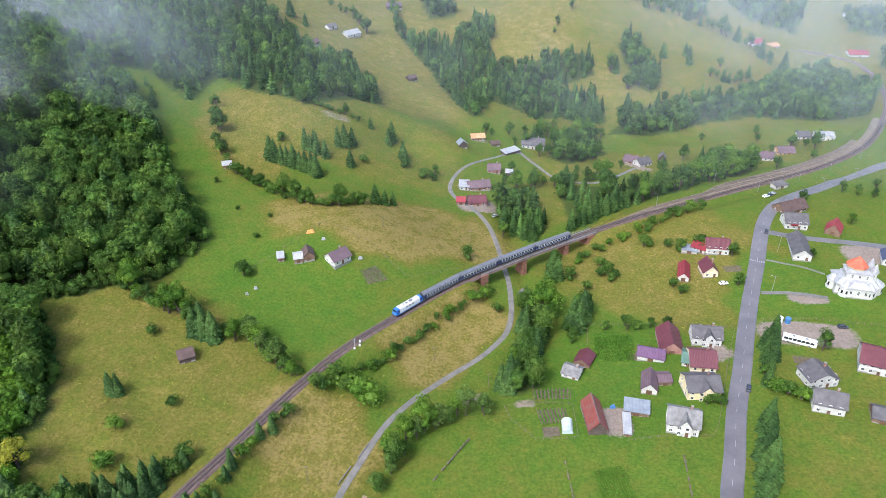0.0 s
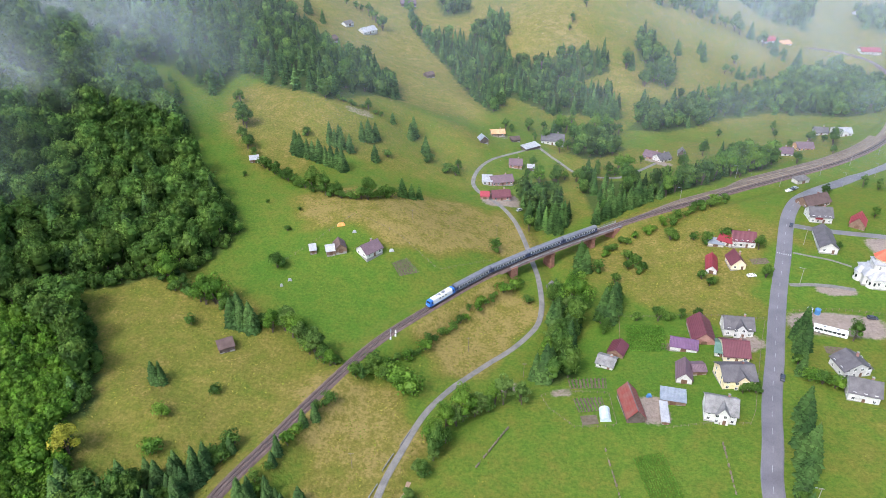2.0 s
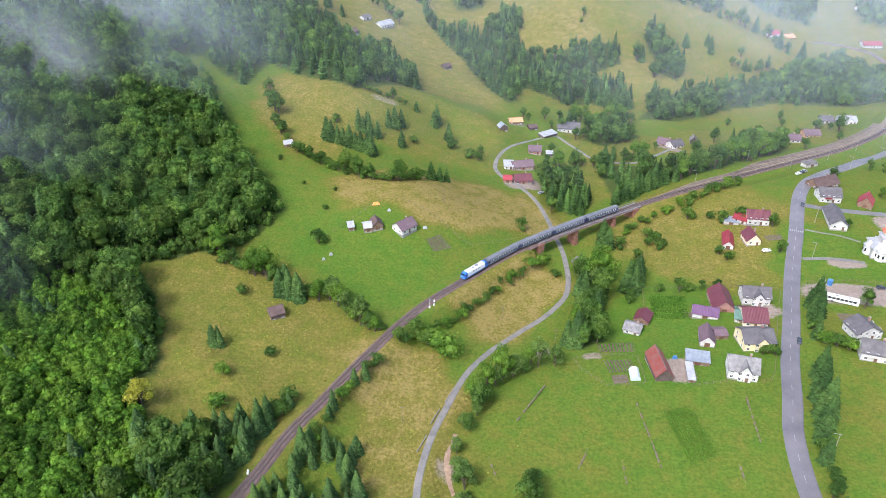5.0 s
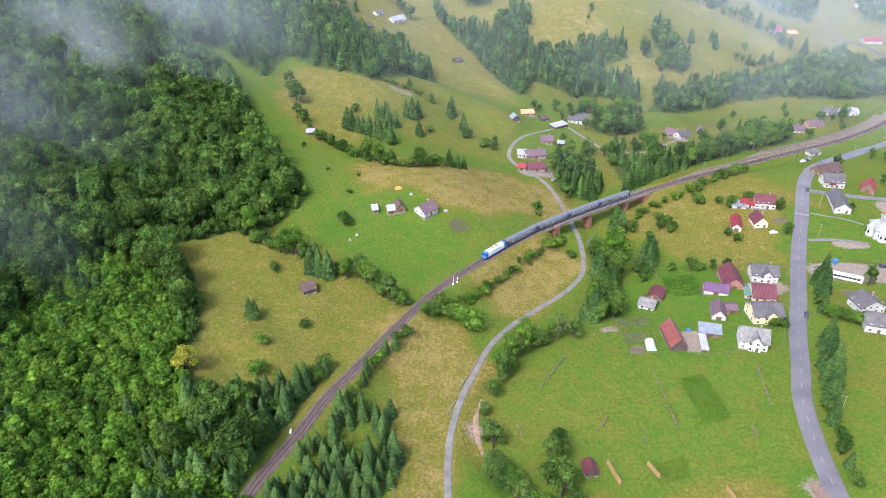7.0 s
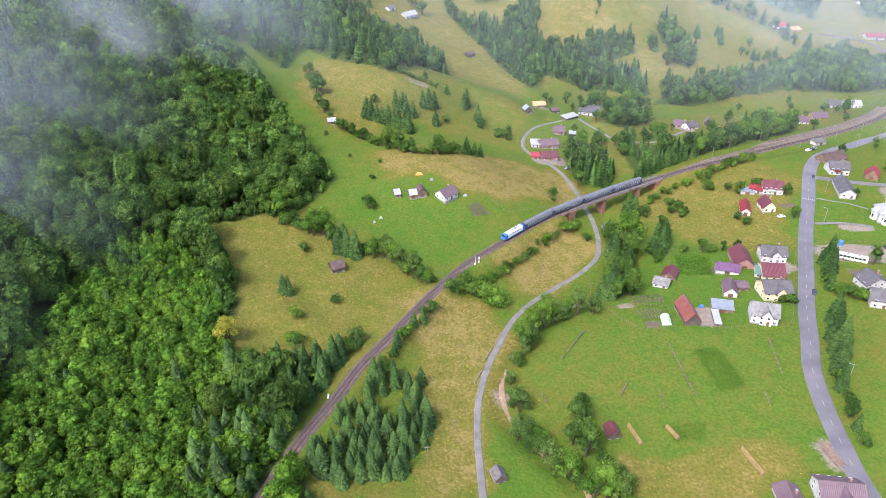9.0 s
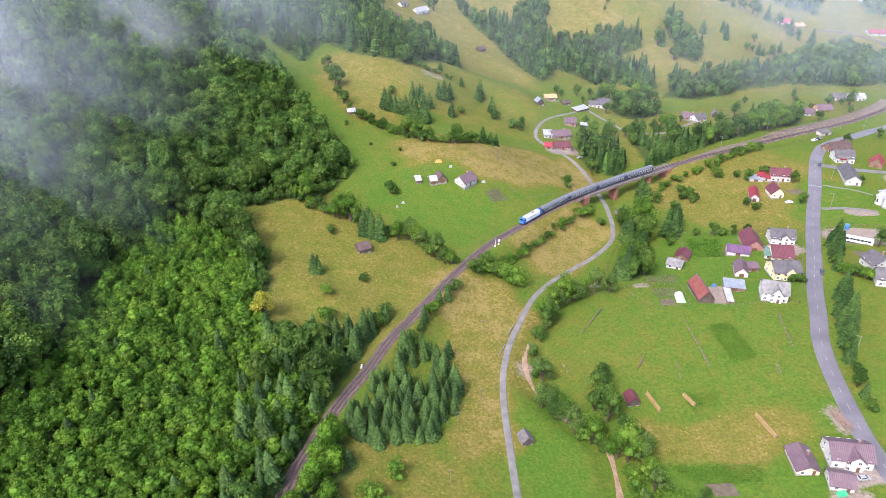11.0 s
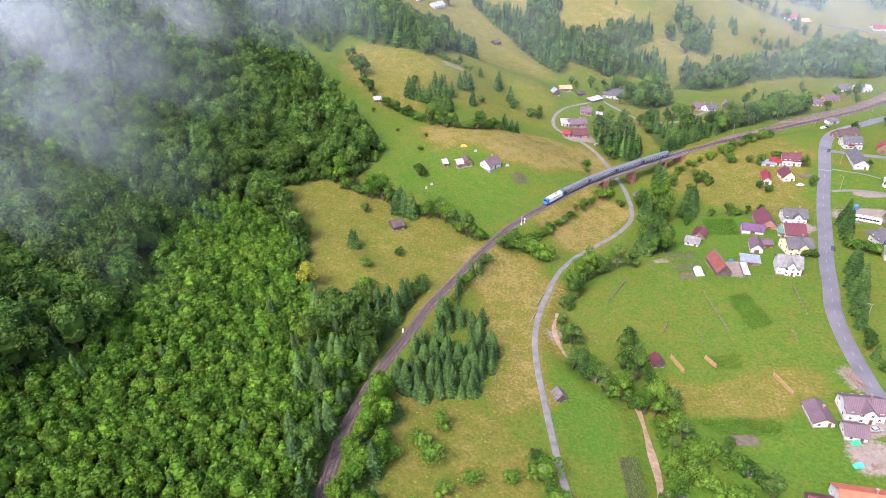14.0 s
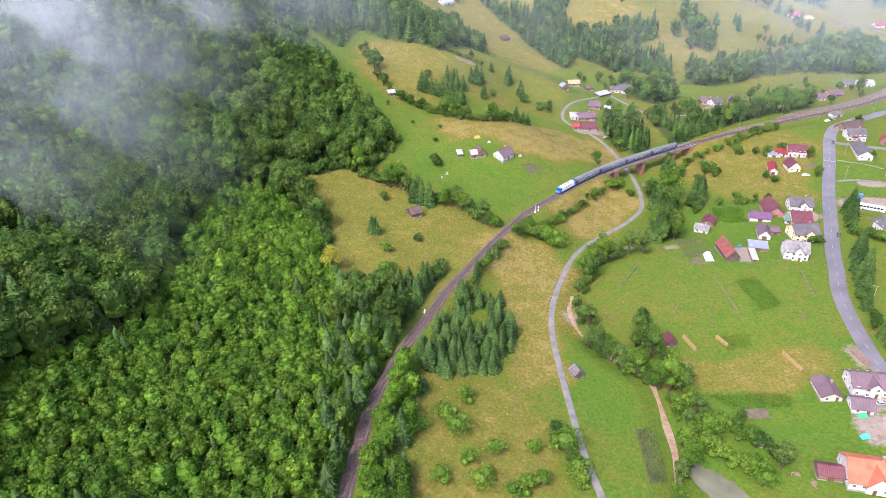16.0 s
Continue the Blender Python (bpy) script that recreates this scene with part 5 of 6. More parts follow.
house("hut", "dark hut with a pale metal roof", 11.7, 442.6, 17, 5.7, 6, 3, 2.6, "c", "darkwood", "zinc")
house("shed", "low dark shed by the farmyard", 35.4, 460.1, 12, 6.2, 6, 2, 1.6, "a", "darkwood", "brown")
house("farmhouse", "farmhouse with a dull purple roof", 129.6, 440.9, -37, 10.5, 9, 2.8, 3, "a", "brick", "purple")
house("farmhouse", "white farmhouse with a grey roof", 133.9, 433.3, 25, 9.5, 8, 3, 3, "a", "white", "slate")
house("hut", "grey plank hut in the meadow", 150.1, 442.7, -16, 4.8, 6, 3, 3, "c", "darkwood", "greywood")
house("house", "low white house with a purplish roof", 213.0, 432.9, -17, 15.0, 9, 3, 3, "a", "white", "purple")
house("house", "orange plastered house with a dull purple roof", 233.5, 442.5, -3, 10.8, 9, 3, 3, "a", "tan", "purple")
house("house", "white house with a pale metal roof", 273.9, 471.1, -8, 11.7, 10, 3.4, 2.6, "x", "white", "palezinc")
house("house", "grey house with a slate roof", 262.2, 477.4, -13, 8.9, 8, 3, 3, "a", "plaster", "slate")
house("farmhouse", "white hill farmhouse with a pale roof", -83.9, 632.9, 46, 15.5, 9, 3, 3.4, "a", "white", "palezinc")
house("hut", "small white hut on the hill", -101.4, 631.4, 57, 10.5, 6, 2.6, 2.4, "a", "white", "greywood")
house("barn", "long dark barn on the hillside", -110.1, 573.6, 50, 15.2, 8, 2.6, 2.6, "a", "darkwood", "brown")
house("barn", "hill barn with a purplish roof", -50.7, 722.7, 11, 14.8, 9, 3, 3, "a", "darkwood", "purple")
house("hut", "dark hut among the trees", 68.8, 598.4, -6, 7.3, 7, 3, 2.6, "a", "darkwood", "brown")
house("house", "distant house with a crimson roof", 312.4, 705.0, 22, 16.5, 10, 3.4, 3.4, "a", "white", "crimson")
house("house", "distant house with a terracotta roof", 343.4, 732.4, 21, 13.8, 10, 3, 3, "a", "brick", "tan")
house("house", "house with a maroon roof among trees", 325.4, 580.8, -6, 10.6, 9, 3, 3, "a", "brick", "maroon")
house("house", "distant house with a crimson roof", 425.7, 715.0, -6, 18.8, 12, 3.4, 3.4, "a", "white", "crimson")
house("hall", "hall with a dark blue metal roof", 216.0, 284.8, -23, 9.4, 10, 4, 3.4, "c", "white", "navy")
house("house", "distant white house on the valley side", 488.0, 849.1, 7, 23.3, 10, 3, 3, "a", "white", "purple")

# ---- church ----
def prism(n, r0, r1, z0, z1, cx=0.0, cy=0.0, turn=0.0):
    bm = bmesh.new()
    bmesh.ops.create_cone(bm, cap_ends=True, segments=n, radius1=r0, radius2=r1, depth=z1 - z0, matrix=Matrix.Translation((cx, cy, (z0 + z1) / 2)) @ Matrix.Rotation(radians(turn), 4, "Z"))
    return bm


def hip(x0, x1, y0, y1, z0, z1, inset):
    bm = bmesh.new()
    add_box(bm, x0, x1, y0, y1, z0, z0 + 0.2)
    add_box(bm, x0, x1, y0, y1, z0 + 0.2, z1, inset)
    return bm


church = empty("church", pose(186, 262.5, at(184, 258) - 0.1, 0, 0, -16), "white plastered church with pale metal roofs and an orange tower roof", "church")
part("wall", join(box(-9, 8, -5.6, 5.6, -1.5, 5.2), box(-4.4, 4.4, -8.2, 8.2, -1.5, 5.0)), "white", church)
part("plinth", join(box(-9.1, 8.1, -5.7, 5.7, -1.5, 0.5), box(-4.5, 4.5, -8.3, 8.3, -1.5, 0.5)), "concrete", church)
part("lower_roof", join(hip(-9.6, 8.6, -6.2, 6.2, 5.2, 7.6, 3.0), hip(-5.0, 5.0, -8.8, 8.8, 5.0, 7.2, 2.6)), "palezinc", church, "pale sheet metal lower roof")
part("upper_wall", box(-5.6, 5.0, -3.6, 3.6, 6.5, 10.2), "white", church)
part("upper_roof", hip(-6.1, 5.5, -4.1, 4.1, 10.2, 11.4, 2.2), "palezinc", church, "pale sheet metal upper roof")
drum = part("tower_drum", prism(8, 4.0, 4.0, 10.0, 12.4, -1.0, 1.2, 22.5), "cream", church, "cream octagonal tower drum")
part("tower_roof", prism(8, 4.8, 0.5, 12.3, 16.4, -1.0, 1.2, 22.5), "orange", drum, "bright orange tower roof")
for sx, sy, r in ((-4.8, -5.6, 2.6), (4.6, -5.2, 2.8), (8.2, 0, 3.4), (-9.2, 0, 2.4)):
    ap = part("apse", prism(10, r, r, -1.5, 4.6, sx, sy), "white", church)
    part("apse_roof", prism(10, r + 0.5, 0.3, 4.6, 7.2, sx, sy), "palezinc", ap, "pale conical roof")
    for k in (-1, 0, 1):
        a = math.atan2(sy, sx) + k * 0.75
        w = part("window", box(-0.4, 0.4, -0.06, 0.06, -0.8, 0.8), "glass_dark", ap)
        w.matrix_local = Matrix.Translation((sx + math.cos(a) * r, sy + math.sin(a) * r, 2.4)) @ Matrix.Rotation(a + math.pi / 2, 4, "Z")
for sx, sy in ((5.4, 4.0), (5.8, -1.5)):
    tu = part("turret", prism(8, 1.5, 1.3, 5.0, 11.0, sx, sy), "white", church)
    part("turret_roof", prism(8, 1.9, 0.08, 11.0, 15.2, sx, sy), "palezinc", tu, "pointed pale turret roof")
for u in (-3, 0, 3):
    window(church, u, -3.62, 8.6, 0.9, 1.5, 0)
    window(church, u, -8.22, 2.8, 1.0, 1.9, 0)

for _pts, _w in (([(144.5, 262.5), (155, 260.5), (166, 258), (172, 256)], 1.3), ([(156, 286.5), (168, 281), (180, 274)], 0.7)):
    _p = line(_pts, 2.0)
    ribbon("church_path", _p, land(_p[:, 0], _p[:, 1]), [(-_w, 0.02), (-_w, 0.14), (_w, 0.14), (_w, 0.02)], "lane_gravel", "pale paved path to the church", "path")

# ---- train ----
_len = np.r_[0, np.cumsum(np.linalg.norm(np.diff(RAIL[:, :2], axis=0), axis=1))]
_head = _len[int(np.argmin((RAIL[:, 0] + 20.4) ** 2 + (RAIL[:, 1] - 243.1) ** 2))]


def on_rail(s):
    return Vector([float(np.interp(s, _len, RAIL[:, j])) for j in range(3)])


def vehicle_pose(s0, length):
    a, b = on_rail(s0 + length * 0.15), on_rail(s0 + length * 0.85)
    c = (a + b) / 2
    return pose(c.x, c.y, 0.02, 0, 0, math.degrees(math.atan2(a.y - b.y, a.x - b.x)))


BODY = [(-1.42, 0.95), (1.42, 0.95), (1.46, 1.4), (1.44, 3.15), (-1.44, 3.15), (-1.46, 1.4)]
TOP = [(-1.45, 3.12), (1.45, 3.12), (1.40, 3.45), (1.10, 3.80), (0.6, 3.98), (0, 4.04), (-0.6, 3.98), (-1.10, 3.80), (-1.40, 3.45)]


def bogie(parent, x):
    b = part("bogie", join(box(x - 1.7, x + 1.7, -1.15, -0.95, 0.35, 0.85), box(x - 1.7, x + 1.7, 0.95, 1.15, 0.35, 0.85), box(x - 0.4, x + 0.4, -0.95, 0.95, 0.45, 0.95)), "dark_metal", parent)
    for w in (-1.25, 1.25):
        part("wheel", join(rod((x + w, -0.82, 0.46), (x + w, -0.70, 0.46), 0.46, 14), rod((x + w, 0.70, 0.46), (x + w, 0.82, 0.46), 0.46, 14), rod((x + w, -0.7, 0.46), (x + w, 0.7, 0.46), 0.08, 6)), "dark_metal", b)


def coach(length):
    root = empty("passenger_coach", pose(0, 0, 0), "dark blue passenger coach with a pale window band and grey roof", "railway coach", "coaches of the train")
    h = length / 2
    part("body", extrude_profile(BODY, -h, h), "coach_blue", root)
    part("roof", extrude_profile(TOP, -h, h), "coach_roof", root, "weathered grey blue roof")
    part("underframe", box(-h * 0.55, h * 0.55, -1.1, 1.1, 0.45, 0.95), "dark_metal", root)
    for s in (-1, 1):
        part("window_band", box(-h + 1.7, h - 1.7, s * 1.45 - 0.02, s * 1.45 + 0.02, 1.95, 3.02), "coach_stripe", root, "pale band round the windows")
        part("waist_line", box(-h, h, s * 1.46 - 0.015, s * 1.46 + 0.015, 1.25, 1.36), "coach_stripe", root)
        n = 11
        for i in range(n):
            x = (i + 0.5) / n * (length - 3.8) - (length - 3.8) / 2
            part("window", box(x - 0.62, x + 0.62, s * 1.48 - 0.02, s * 1.48 + 0.02, 2.05, 2.92), "glass_dark", root)
        for x in (-h + 0.85, h - 0.85):
            d = part("door", box(x - 0.42, x + 0.42, s * 1.46 - 0.03, s * 1.46 + 0.03, 1.0, 3.0), "coach_blue", root)
            part("door_window", box(x - 0.25, x + 0.25, s * 1.50 - 0.01, s * 1.50 + 0.01, 2.1, 2.85), "glass_dark", d)
    for x in (-h - 0.3, h + 0.0):
        part("gangway", box(x, x + 0.3, -0.7, 0.7, 1.1, 3.3), "dark_metal", root)
    for i in range(4):
        x = (i - 1.5) * length * 0.2
        part("roof_vent", box(x - 0.35, x + 0.35, -0.3, 0.3, 3.98, 4.16, 0.06), "coach_roof", root)
    for x in (-h + 3.2, h - 3.2):
        bogie(root, x)
    return root


def locomotive(length):
    root = empty("locomotive", pose(0, 0, 0), "white electric locomotive with blue ends on the track", "locomotive")
    h = length / 2
    part("body", extrude_profile([(-1.42, 0.9), (1.42, 0.9), (1.46, 1.5), (1.38, 3.3), (1.1, 3.75), (-1.1, 3.75), (-1.38, 3.3), (-1.46, 1.5)], -h + 2.1, h - 2.1), "loco_white", root)
    for s in (-1, 1):
        bm = extrude_profile([(-1.42, 0.9), (1.42, 0.9), (1.46, 1.5), (1.38, 3.3), (1.1, 3.75), (-1.1, 3.75), (-1.38, 3.3), (-1.46, 1.5)], h - 2.1, h)
        for v in bm.verts:
            if v.co.x > h - 0.1:
                v.co.x -= max(0, (v.co.z - 1.9)) * 0.42
                v.co.y *= 0.93
        if s < 0:
            bmesh.ops.rotate(bm, matrix=Matrix.Rotation(math.pi, 3, "Z"), verts=bm.verts)
        cab = part("cab", bm, "loco_blue", root, "bright blue cab end")
        part("windscreen", box(s * (h - 0.42) - 0.14, s * (h - 0.42) + 0.14, -1.0, 1.0, 2.45, 3.2), "glass_dark", cab)
        for y in (-0.85, 0.85):
            part("headlight", rod((s * (h - 0.1), y, 1.5), (s * (h + 0.05), y, 1.5), 0.14, 10), "frame_white", cab)
            part("buffer", rod((s * (h - 0.1), y, 1.05), (s * (h + 0.5), y, 1.05), 0.16, 10), "dark_metal", root)
            part("cab_window", box(s * (h - 1.5) - 0.4, s * (h - 1.5) + 0.4, y * 1.68 - 0.03, y * 1.68 + 0.03, 2.3, 3.0), "glass_dark", cab)
        p = part("pantograph", join(rod((s * 3.4, -0.5, 3.8), (s * 2.0, 0, 4.25), 0.05, 6), rod((s * 3.4, 0.5, 3.8), (s * 2.0, 0, 4.25), 0.05, 6), rod((s * 2.0, 0, 4.25), (s * 3.2, 0, 4.45), 0.05, 6), rod((s * 3.2, -0.85, 4.45), (s * 3.2, 0.85, 4.45), 0.06, 6)), "dark_metal", root)
        bogie(root, s * (h - 4.0))
        part("stripe", box(-h + 2.2, h - 2.2, s * 1.47 - 0.015, s * 1.47 + 0.015, 0.98, 1.3), "loco_blue", root)
        for x in (-1.8, 0, 1.8):
            part("grille", box(x - 0.5, x + 0.5, s * 1.41 - 0.04, s * 1.41 + 0.04, 2.5, 3.1), "coach_roof", root)
    part("roof_gear", join(box(-2.4, -0.6, -0.7, 0.7, 3.7, 4.05, 0.1), box(0.4, 1.5, -0.6, 0.6, 3.7, 3.98, 0.1)), "coach_roof", root)
    part("underframe", box(-h + 0.4, h - 0.4, -1.2, 1.2, 0.5, 0.92), "dark_metal", root)
    return root


_l = locomotive(16.5)
_l.matrix_world = vehicle_pose(_head, 16.5)
_c = coach(23.0)
_c.matrix_world = vehicle_pose(_head + 17.1, 23.0)
for _k in range(1, 4):
    copy_thing(_c, vehicle_pose(_head + 17.1 + 23.6 * _k, 23.0))

# ---- vehicles ----
def car(x, y, turn, paint, label):
    root = empty("car", pose(x, y, at(x, y) + 0.16, 0, 0, turn), label, "car", "parked cars")
    bm = extrude_profile([(-2.1, 0.3), (2.1, 0.3), (2.15, 0.75), (1.2, 0.92), (0.5, 1.42), (-1.2, 1.45), (-2.0, 0.98), (-2.15, 0.7)], -0.85, 0.85)
    for v in bm.verts:
        if v.co.z > 1.2:
            v.co.x *= 0.8
    bmesh.ops.rotate(bm, matrix=Matrix.Rotation(radians(-90), 3, "Z"), verts=bm.verts)
    body = part("body", bm, paint, root)
    part("windscreen", box(0.62, 1.0, -0.68, 0.68, 0.95, 1.32), "glass_dark", body)
    part("rear_window", box(-1.75, -1.4, -0.66, 0.66, 1.0, 1.36), "glass_dark", body)
    for s in (-1, 1):
        part("side_window", box(-1.2, 0.5, s * 0.76 - 0.04, s * 0.76 + 0.04, 0.98, 1.34), "glass_dark", body)
        for u in (-1.3, 1.3):
            w = part("wheel", rod((u, s * 0.72, 0.31), (u, s * 0.90, 0.31), 0.31, 14), "tyre", root)
            part("rim", rod((u, s * 0.86, 0.31), (u, s * 0.915, 0.31), 0.19, 10), "car_silver", w)


car(115.4, 200, 64, "car_dark", "dark blue car on the main road")
car(168, 235, -10, "car_dark", "dark car parked in the gravel yard")
car(165.5, 311, 62, "car_dark", "dark car on the road bend")
car(184, 356, 25, "car_white", "white car parked by the station")
car(190, 361, 20, "car_silver", "silver car parked by the station")
car(187, 358, 25, "car_dark", "dark car parked by the station")
car(130, 270, 10, "car_white", "white car parked in a garden")
car(73, 81, 5, "car_silver", "silver car in the house yard")
car(29, 357, 40, "car_silver", "silver car in the farmyard")

bus = empty("bus", pose(146, 226.4, at(146, 226) + 0.05, 0, 0, -27), "long white bus parked in the gravel yard", "bus")
part("body", box(-6.5, 6.5, -1.25, 1.25, 0.4, 3.1, 0, 0.18), "car_white", bus)
part("roof_hatch", join(box(-3, -2, -0.5, 0.5, 3.1, 3.2), box(2, 3, -0.5, 0.5, 3.1, 3.2)), "coach_roof", bus)
for s in (-1, 1):
    for i in range(7):
        part("window", box(-5.9 + i * 1.65, -4.5 + i * 1.65, s * 1.25 - 0.03, s * 1.25 + 0.03, 1.6, 2.6), "glass_dark", bus)
    part("windscreen", box(s * 6.5 - 0.03, s * 6.5 + 0.03, -1.05, 1.05, 1.4, 2.8), "glass_dark", bus)
    for u in (-4.0, 3.8):
        w = part("wheel", rod((u, s * 1.0, 0.48), (u, s * 1.28, 0.48), 0.48, 16), "tyre", bus)
        part("rim", rod((u, s * 1.22, 0.48), (u, s * 1.3, 0.48), 0.26, 12), "car_silver", w)

for x, y, m, lab in ((144, 241, "car_white", "upright white storage tank"), (147, 240, "tank_blue", "upright blue storage tank")):
    t = empty("storage_tank", pose(x, y, at(x, y)), lab, "tank")
    part("shell", rod((0, 0, 0.1), (0, 0, 2.6), 1.2, 20), m, t)
    part("lid", prism(20, 1.22, 0.3, 2.6, 3.1), m, t)
    part("base", prism(20, 1.4, 1.4, -0.4, 0.1), "concrete", t)

# ---- poles, signals, fences ----
def pole(x, y, h, label, arms=1, lamp=False, lean=0.0):
    root = empty("utility_pole", pose(x, y, at(x, y), lean, lean * 0.6, 0), label, "pole", "poles")
    part("post", rod((0, 0, -0.8), (0, 0, h), 0.13, 8, 0.08), "concrete" if lamp else "pole_wood", root)
    for i in range(arms):
        a = part("crossarm", box(-0.95, 0.95, -0.07, 0.07, h - 0.5 - i * 0.7, h - 0.36 - i * 0.7), "pole_wood", root)
        for u in (-0.85, -0.3, 0.3, 0.85):
            part("insulator", rod((u, 0, h - 0.36 - i * 0.7), (u, 0, h - 0.12 - i * 0.7), 0.04, 6), "concrete", a)
    if lamp:
        part("lamp_arm", rod((0, 0, h - 0.2), (-1.6, 0, h + 0.25), 0.05, 6), "concrete", root)
        part("lamp_head", box(-2.2, -1.5, -0.14, 0.14, h + 0.16, h + 0.32, 0.04), "zinc", root)


for x, y in ((-5, 227), (-47, 161), (-50, 120), (13, 318), (17, 213), (-59, 107), (-62, 80), (-47, 60), (-31, 305)):
    pole(x, y, 7.5, "weathered wooden utility pole with a crossarm", 1, False, rng.uniform(-2, 2))
for x, y in ((149, 262), (164, 293), (222, 368), (250, 384), (100, 140)):
    pole(x, y, 9, "slim grey roadside pole with a street lamp", 1, True)
for x, y in ((120, 350.5), (164, 383), (185, 369), (216, 384), (242, 399), (270, 417)):
    pole(x, y, 8.5, "tall thin mast beside the station tracks", 0, True)
for x, y, up in ((-37.5, 224.2, 4.2), (-35.6, 226.2, 2.2), (-95.5, 131.5, 1.2)):
    sgl = empty("railway_signal", pose(x, y, at(x, y)), "white railway signal box beside the track", "signal")
    part("post", rod((0, 0, -0.5), (0, 0, up), 0.08, 8), "frame_white", sgl)
    part("head", box(-0.3, 0.3, -0.2, 0.2, up - 0.7, up + 0.4, 0, 0.04), "frame_white" if up < 4 else "zinc", sgl)
    part("cabinet", box(-0.5, 0.2, -0.7, -0.2, -0.3, 0.8, 0, 0.03), "frame_white", sgl)


def fence(points, label, h=1.1, gap=2.6, material="pole_wood"):
    run = np.r_[0, np.cumsum(np.linalg.norm(np.diff(np.array(points, float), axis=0), axis=1))]
    k = np.linspace(0, run[-1], max(2, int(run[-1] / gap) + 1))
    p = np.stack([np.interp(k, run, [q[j] for q in points]) for j in (0, 1)], 1)
    root = empty("fence", pose(p[0][0], p[0][1], at(*p[0])), label, "fence", "field fences")
    o = root.matrix_world.translation
    zs = [at(*q) for q in p]
    for q, z in zip(p, zs):
        part("post", box(q[0] - o.x - 0.08, q[0] - o.x + 0.08, q[1] - o.y - 0.08, q[1] - o.y + 0.08, z - o.z - 0.4, z - o.z + h), material, root)
    for k in (0.45, 0.95):
        v, q = tube([(a[0] - o.x, a[1] - o.y, za - o.z + h * k) for a, za in zip(p, zs)], [0.04] * len(p), 5)
        quad_object("fence_rail", v, q, material, "", "", "", False, root)


fence([(63, 247), (92, 244), (110, 241), (123, 238)], "grey wooden fence along the gardens")
fence([(123, 236), (116, 222), (106, 200), (98, 182), (94, 176)], "weathered fence along the main road")
fence([(94, 176), (78, 177), (64, 176)], "low grey garden fence")
fence([(32, 179), (24, 190), (22, 198), (32, 199)], "low grey garden fence round the vegetable plot")
fence([(32, 179), (47, 178), (48, 197), (33, 199)], "low grey garden fence round the vegetable plot")
fence([(138, 243), (159, 241), (186, 235)], "brown fence beside the churchyard", 1.3, 2.6, "timber")
fence([(63, 247), (60, 232), (56, 218)], "brown wooden fence beside gardens", 1.2, 2.6, "timber")
fence([(-57, 302), (-38, 293), (-18, 276), (8, 292)], "thin wooden field fence on the slope", 1.1, 4.0)
fence([(-91, 268), (-72, 290), (-60, 304)], "thin wooden field fence on the slope", 1.1, 4.0)
for _a, _b, _c2 in ((-39.6, 151, 0), (-35, 164, 0), (-29.5, 175, 0)):
    gr = empty("guard_rail", pose(_a, _b, at(_a, _b), 0, 0, 66), "pale concrete guard rail beside the lane", "guard rail", "guard rails of the lane")
    part("beam", box(-4.2, 4.2, -0.12, 0.12, 0.35, 0.75, 0, 0.03), "walkway", gr)
    for u in (-3.9, -1.3, 1.3, 3.9):
        part("post", box(u - 0.12, u + 0.12, -0.1, 0.1, -0.4, 0.35), "walkway", gr)

# ---- road markings ----
crossing = empty("zebra_crossing", pose(151.8, 286.5, float(LEVELS["main"][near(np.array([151.8]), np.array([286.5]), MAIN)[1][0]]), 0, 0, 64), "white zebra crossing painted on the road", "zebra crossing", "", "structure")
for _i in range(7):
    part("stripe", box(-1.7, 1.7, -3.2 + _i * 0.98, -2.7 + _i * 0.98, 0.07, 0.115), "road_paint", crossing)
_d = MAIN[(MAIN[:, 1] > 20) & (MAIN[:, 0] < 300)]
_dz = LEVELS["main"][(MAIN[:, 1] > 20) & (MAIN[:, 0] < 300)]
for _i in range(0, len(_d) - 2, 3):
    ribbon("lane_mark", _d[_i:_i + 2], _dz[_i:_i + 2], [(-0.08, 0.112), (0.08, 0.112)], "road_paint", "faded white centre line mark", "road marking")

# ---- farm things ----
def hay_rack(x0, y0, x1, y1):
    """Hay hung to dry over a rail between posts."""
    L = math.hypot(x1 - x0, y1 - y0)
    root = empty("hay_rack", pose((x0 + x1) / 2, (y0 + y1) / 2, at((x0 + x1) / 2, (y0 + y1) / 2), 0, 0, math.degrees(math.atan2(y1 - y0, x1 - x0))), "straw coloured hay hung on a wooden drying rack", "hay rack", "hay racks")
    bm = bmesh.new()
    n, prof = int(L / 0.4), [(-0.6, 0.1), (-0.5, 0.9), (-0.25, 1.6), (0, 1.85), (0.25, 1.6), (0.5, 0.9), (0.6, 0.1)]
    rows = []
    for i in range(n + 1):
        k = 0.85 + 0.25 * rng.random()
        rows.append([bm.verts.new((-L / 2 + L * i / n + rng.uniform(-0.1, 0.1), a * k, b * (0.9 + 0.2 * rng.random()))) for a, b in prof])
    for a, b in zip(rows, rows[1:]):
        for j in range(len(prof) - 1):
            bm.faces.new((a[j], b[j], b[j + 1], a[j + 1]))
    bm.faces.new(rows[0])
    bm.faces.new(rows[-1][::-1])
    part("hay", bm, "hay", root)
    for u in np.linspace(-L / 2, L / 2, max(3, int(L / 2.5))):
        part("post", rod((u, 0, -0.5), (u, 0, 2.3), 0.07, 6), "pole_wood", root)


hay_rack(13.6, 124, 16, 114.5)
hay_rack(27, 122.5, 29.4, 116.5)
hay_rack(49.6, 111, 52.4, 99.5)

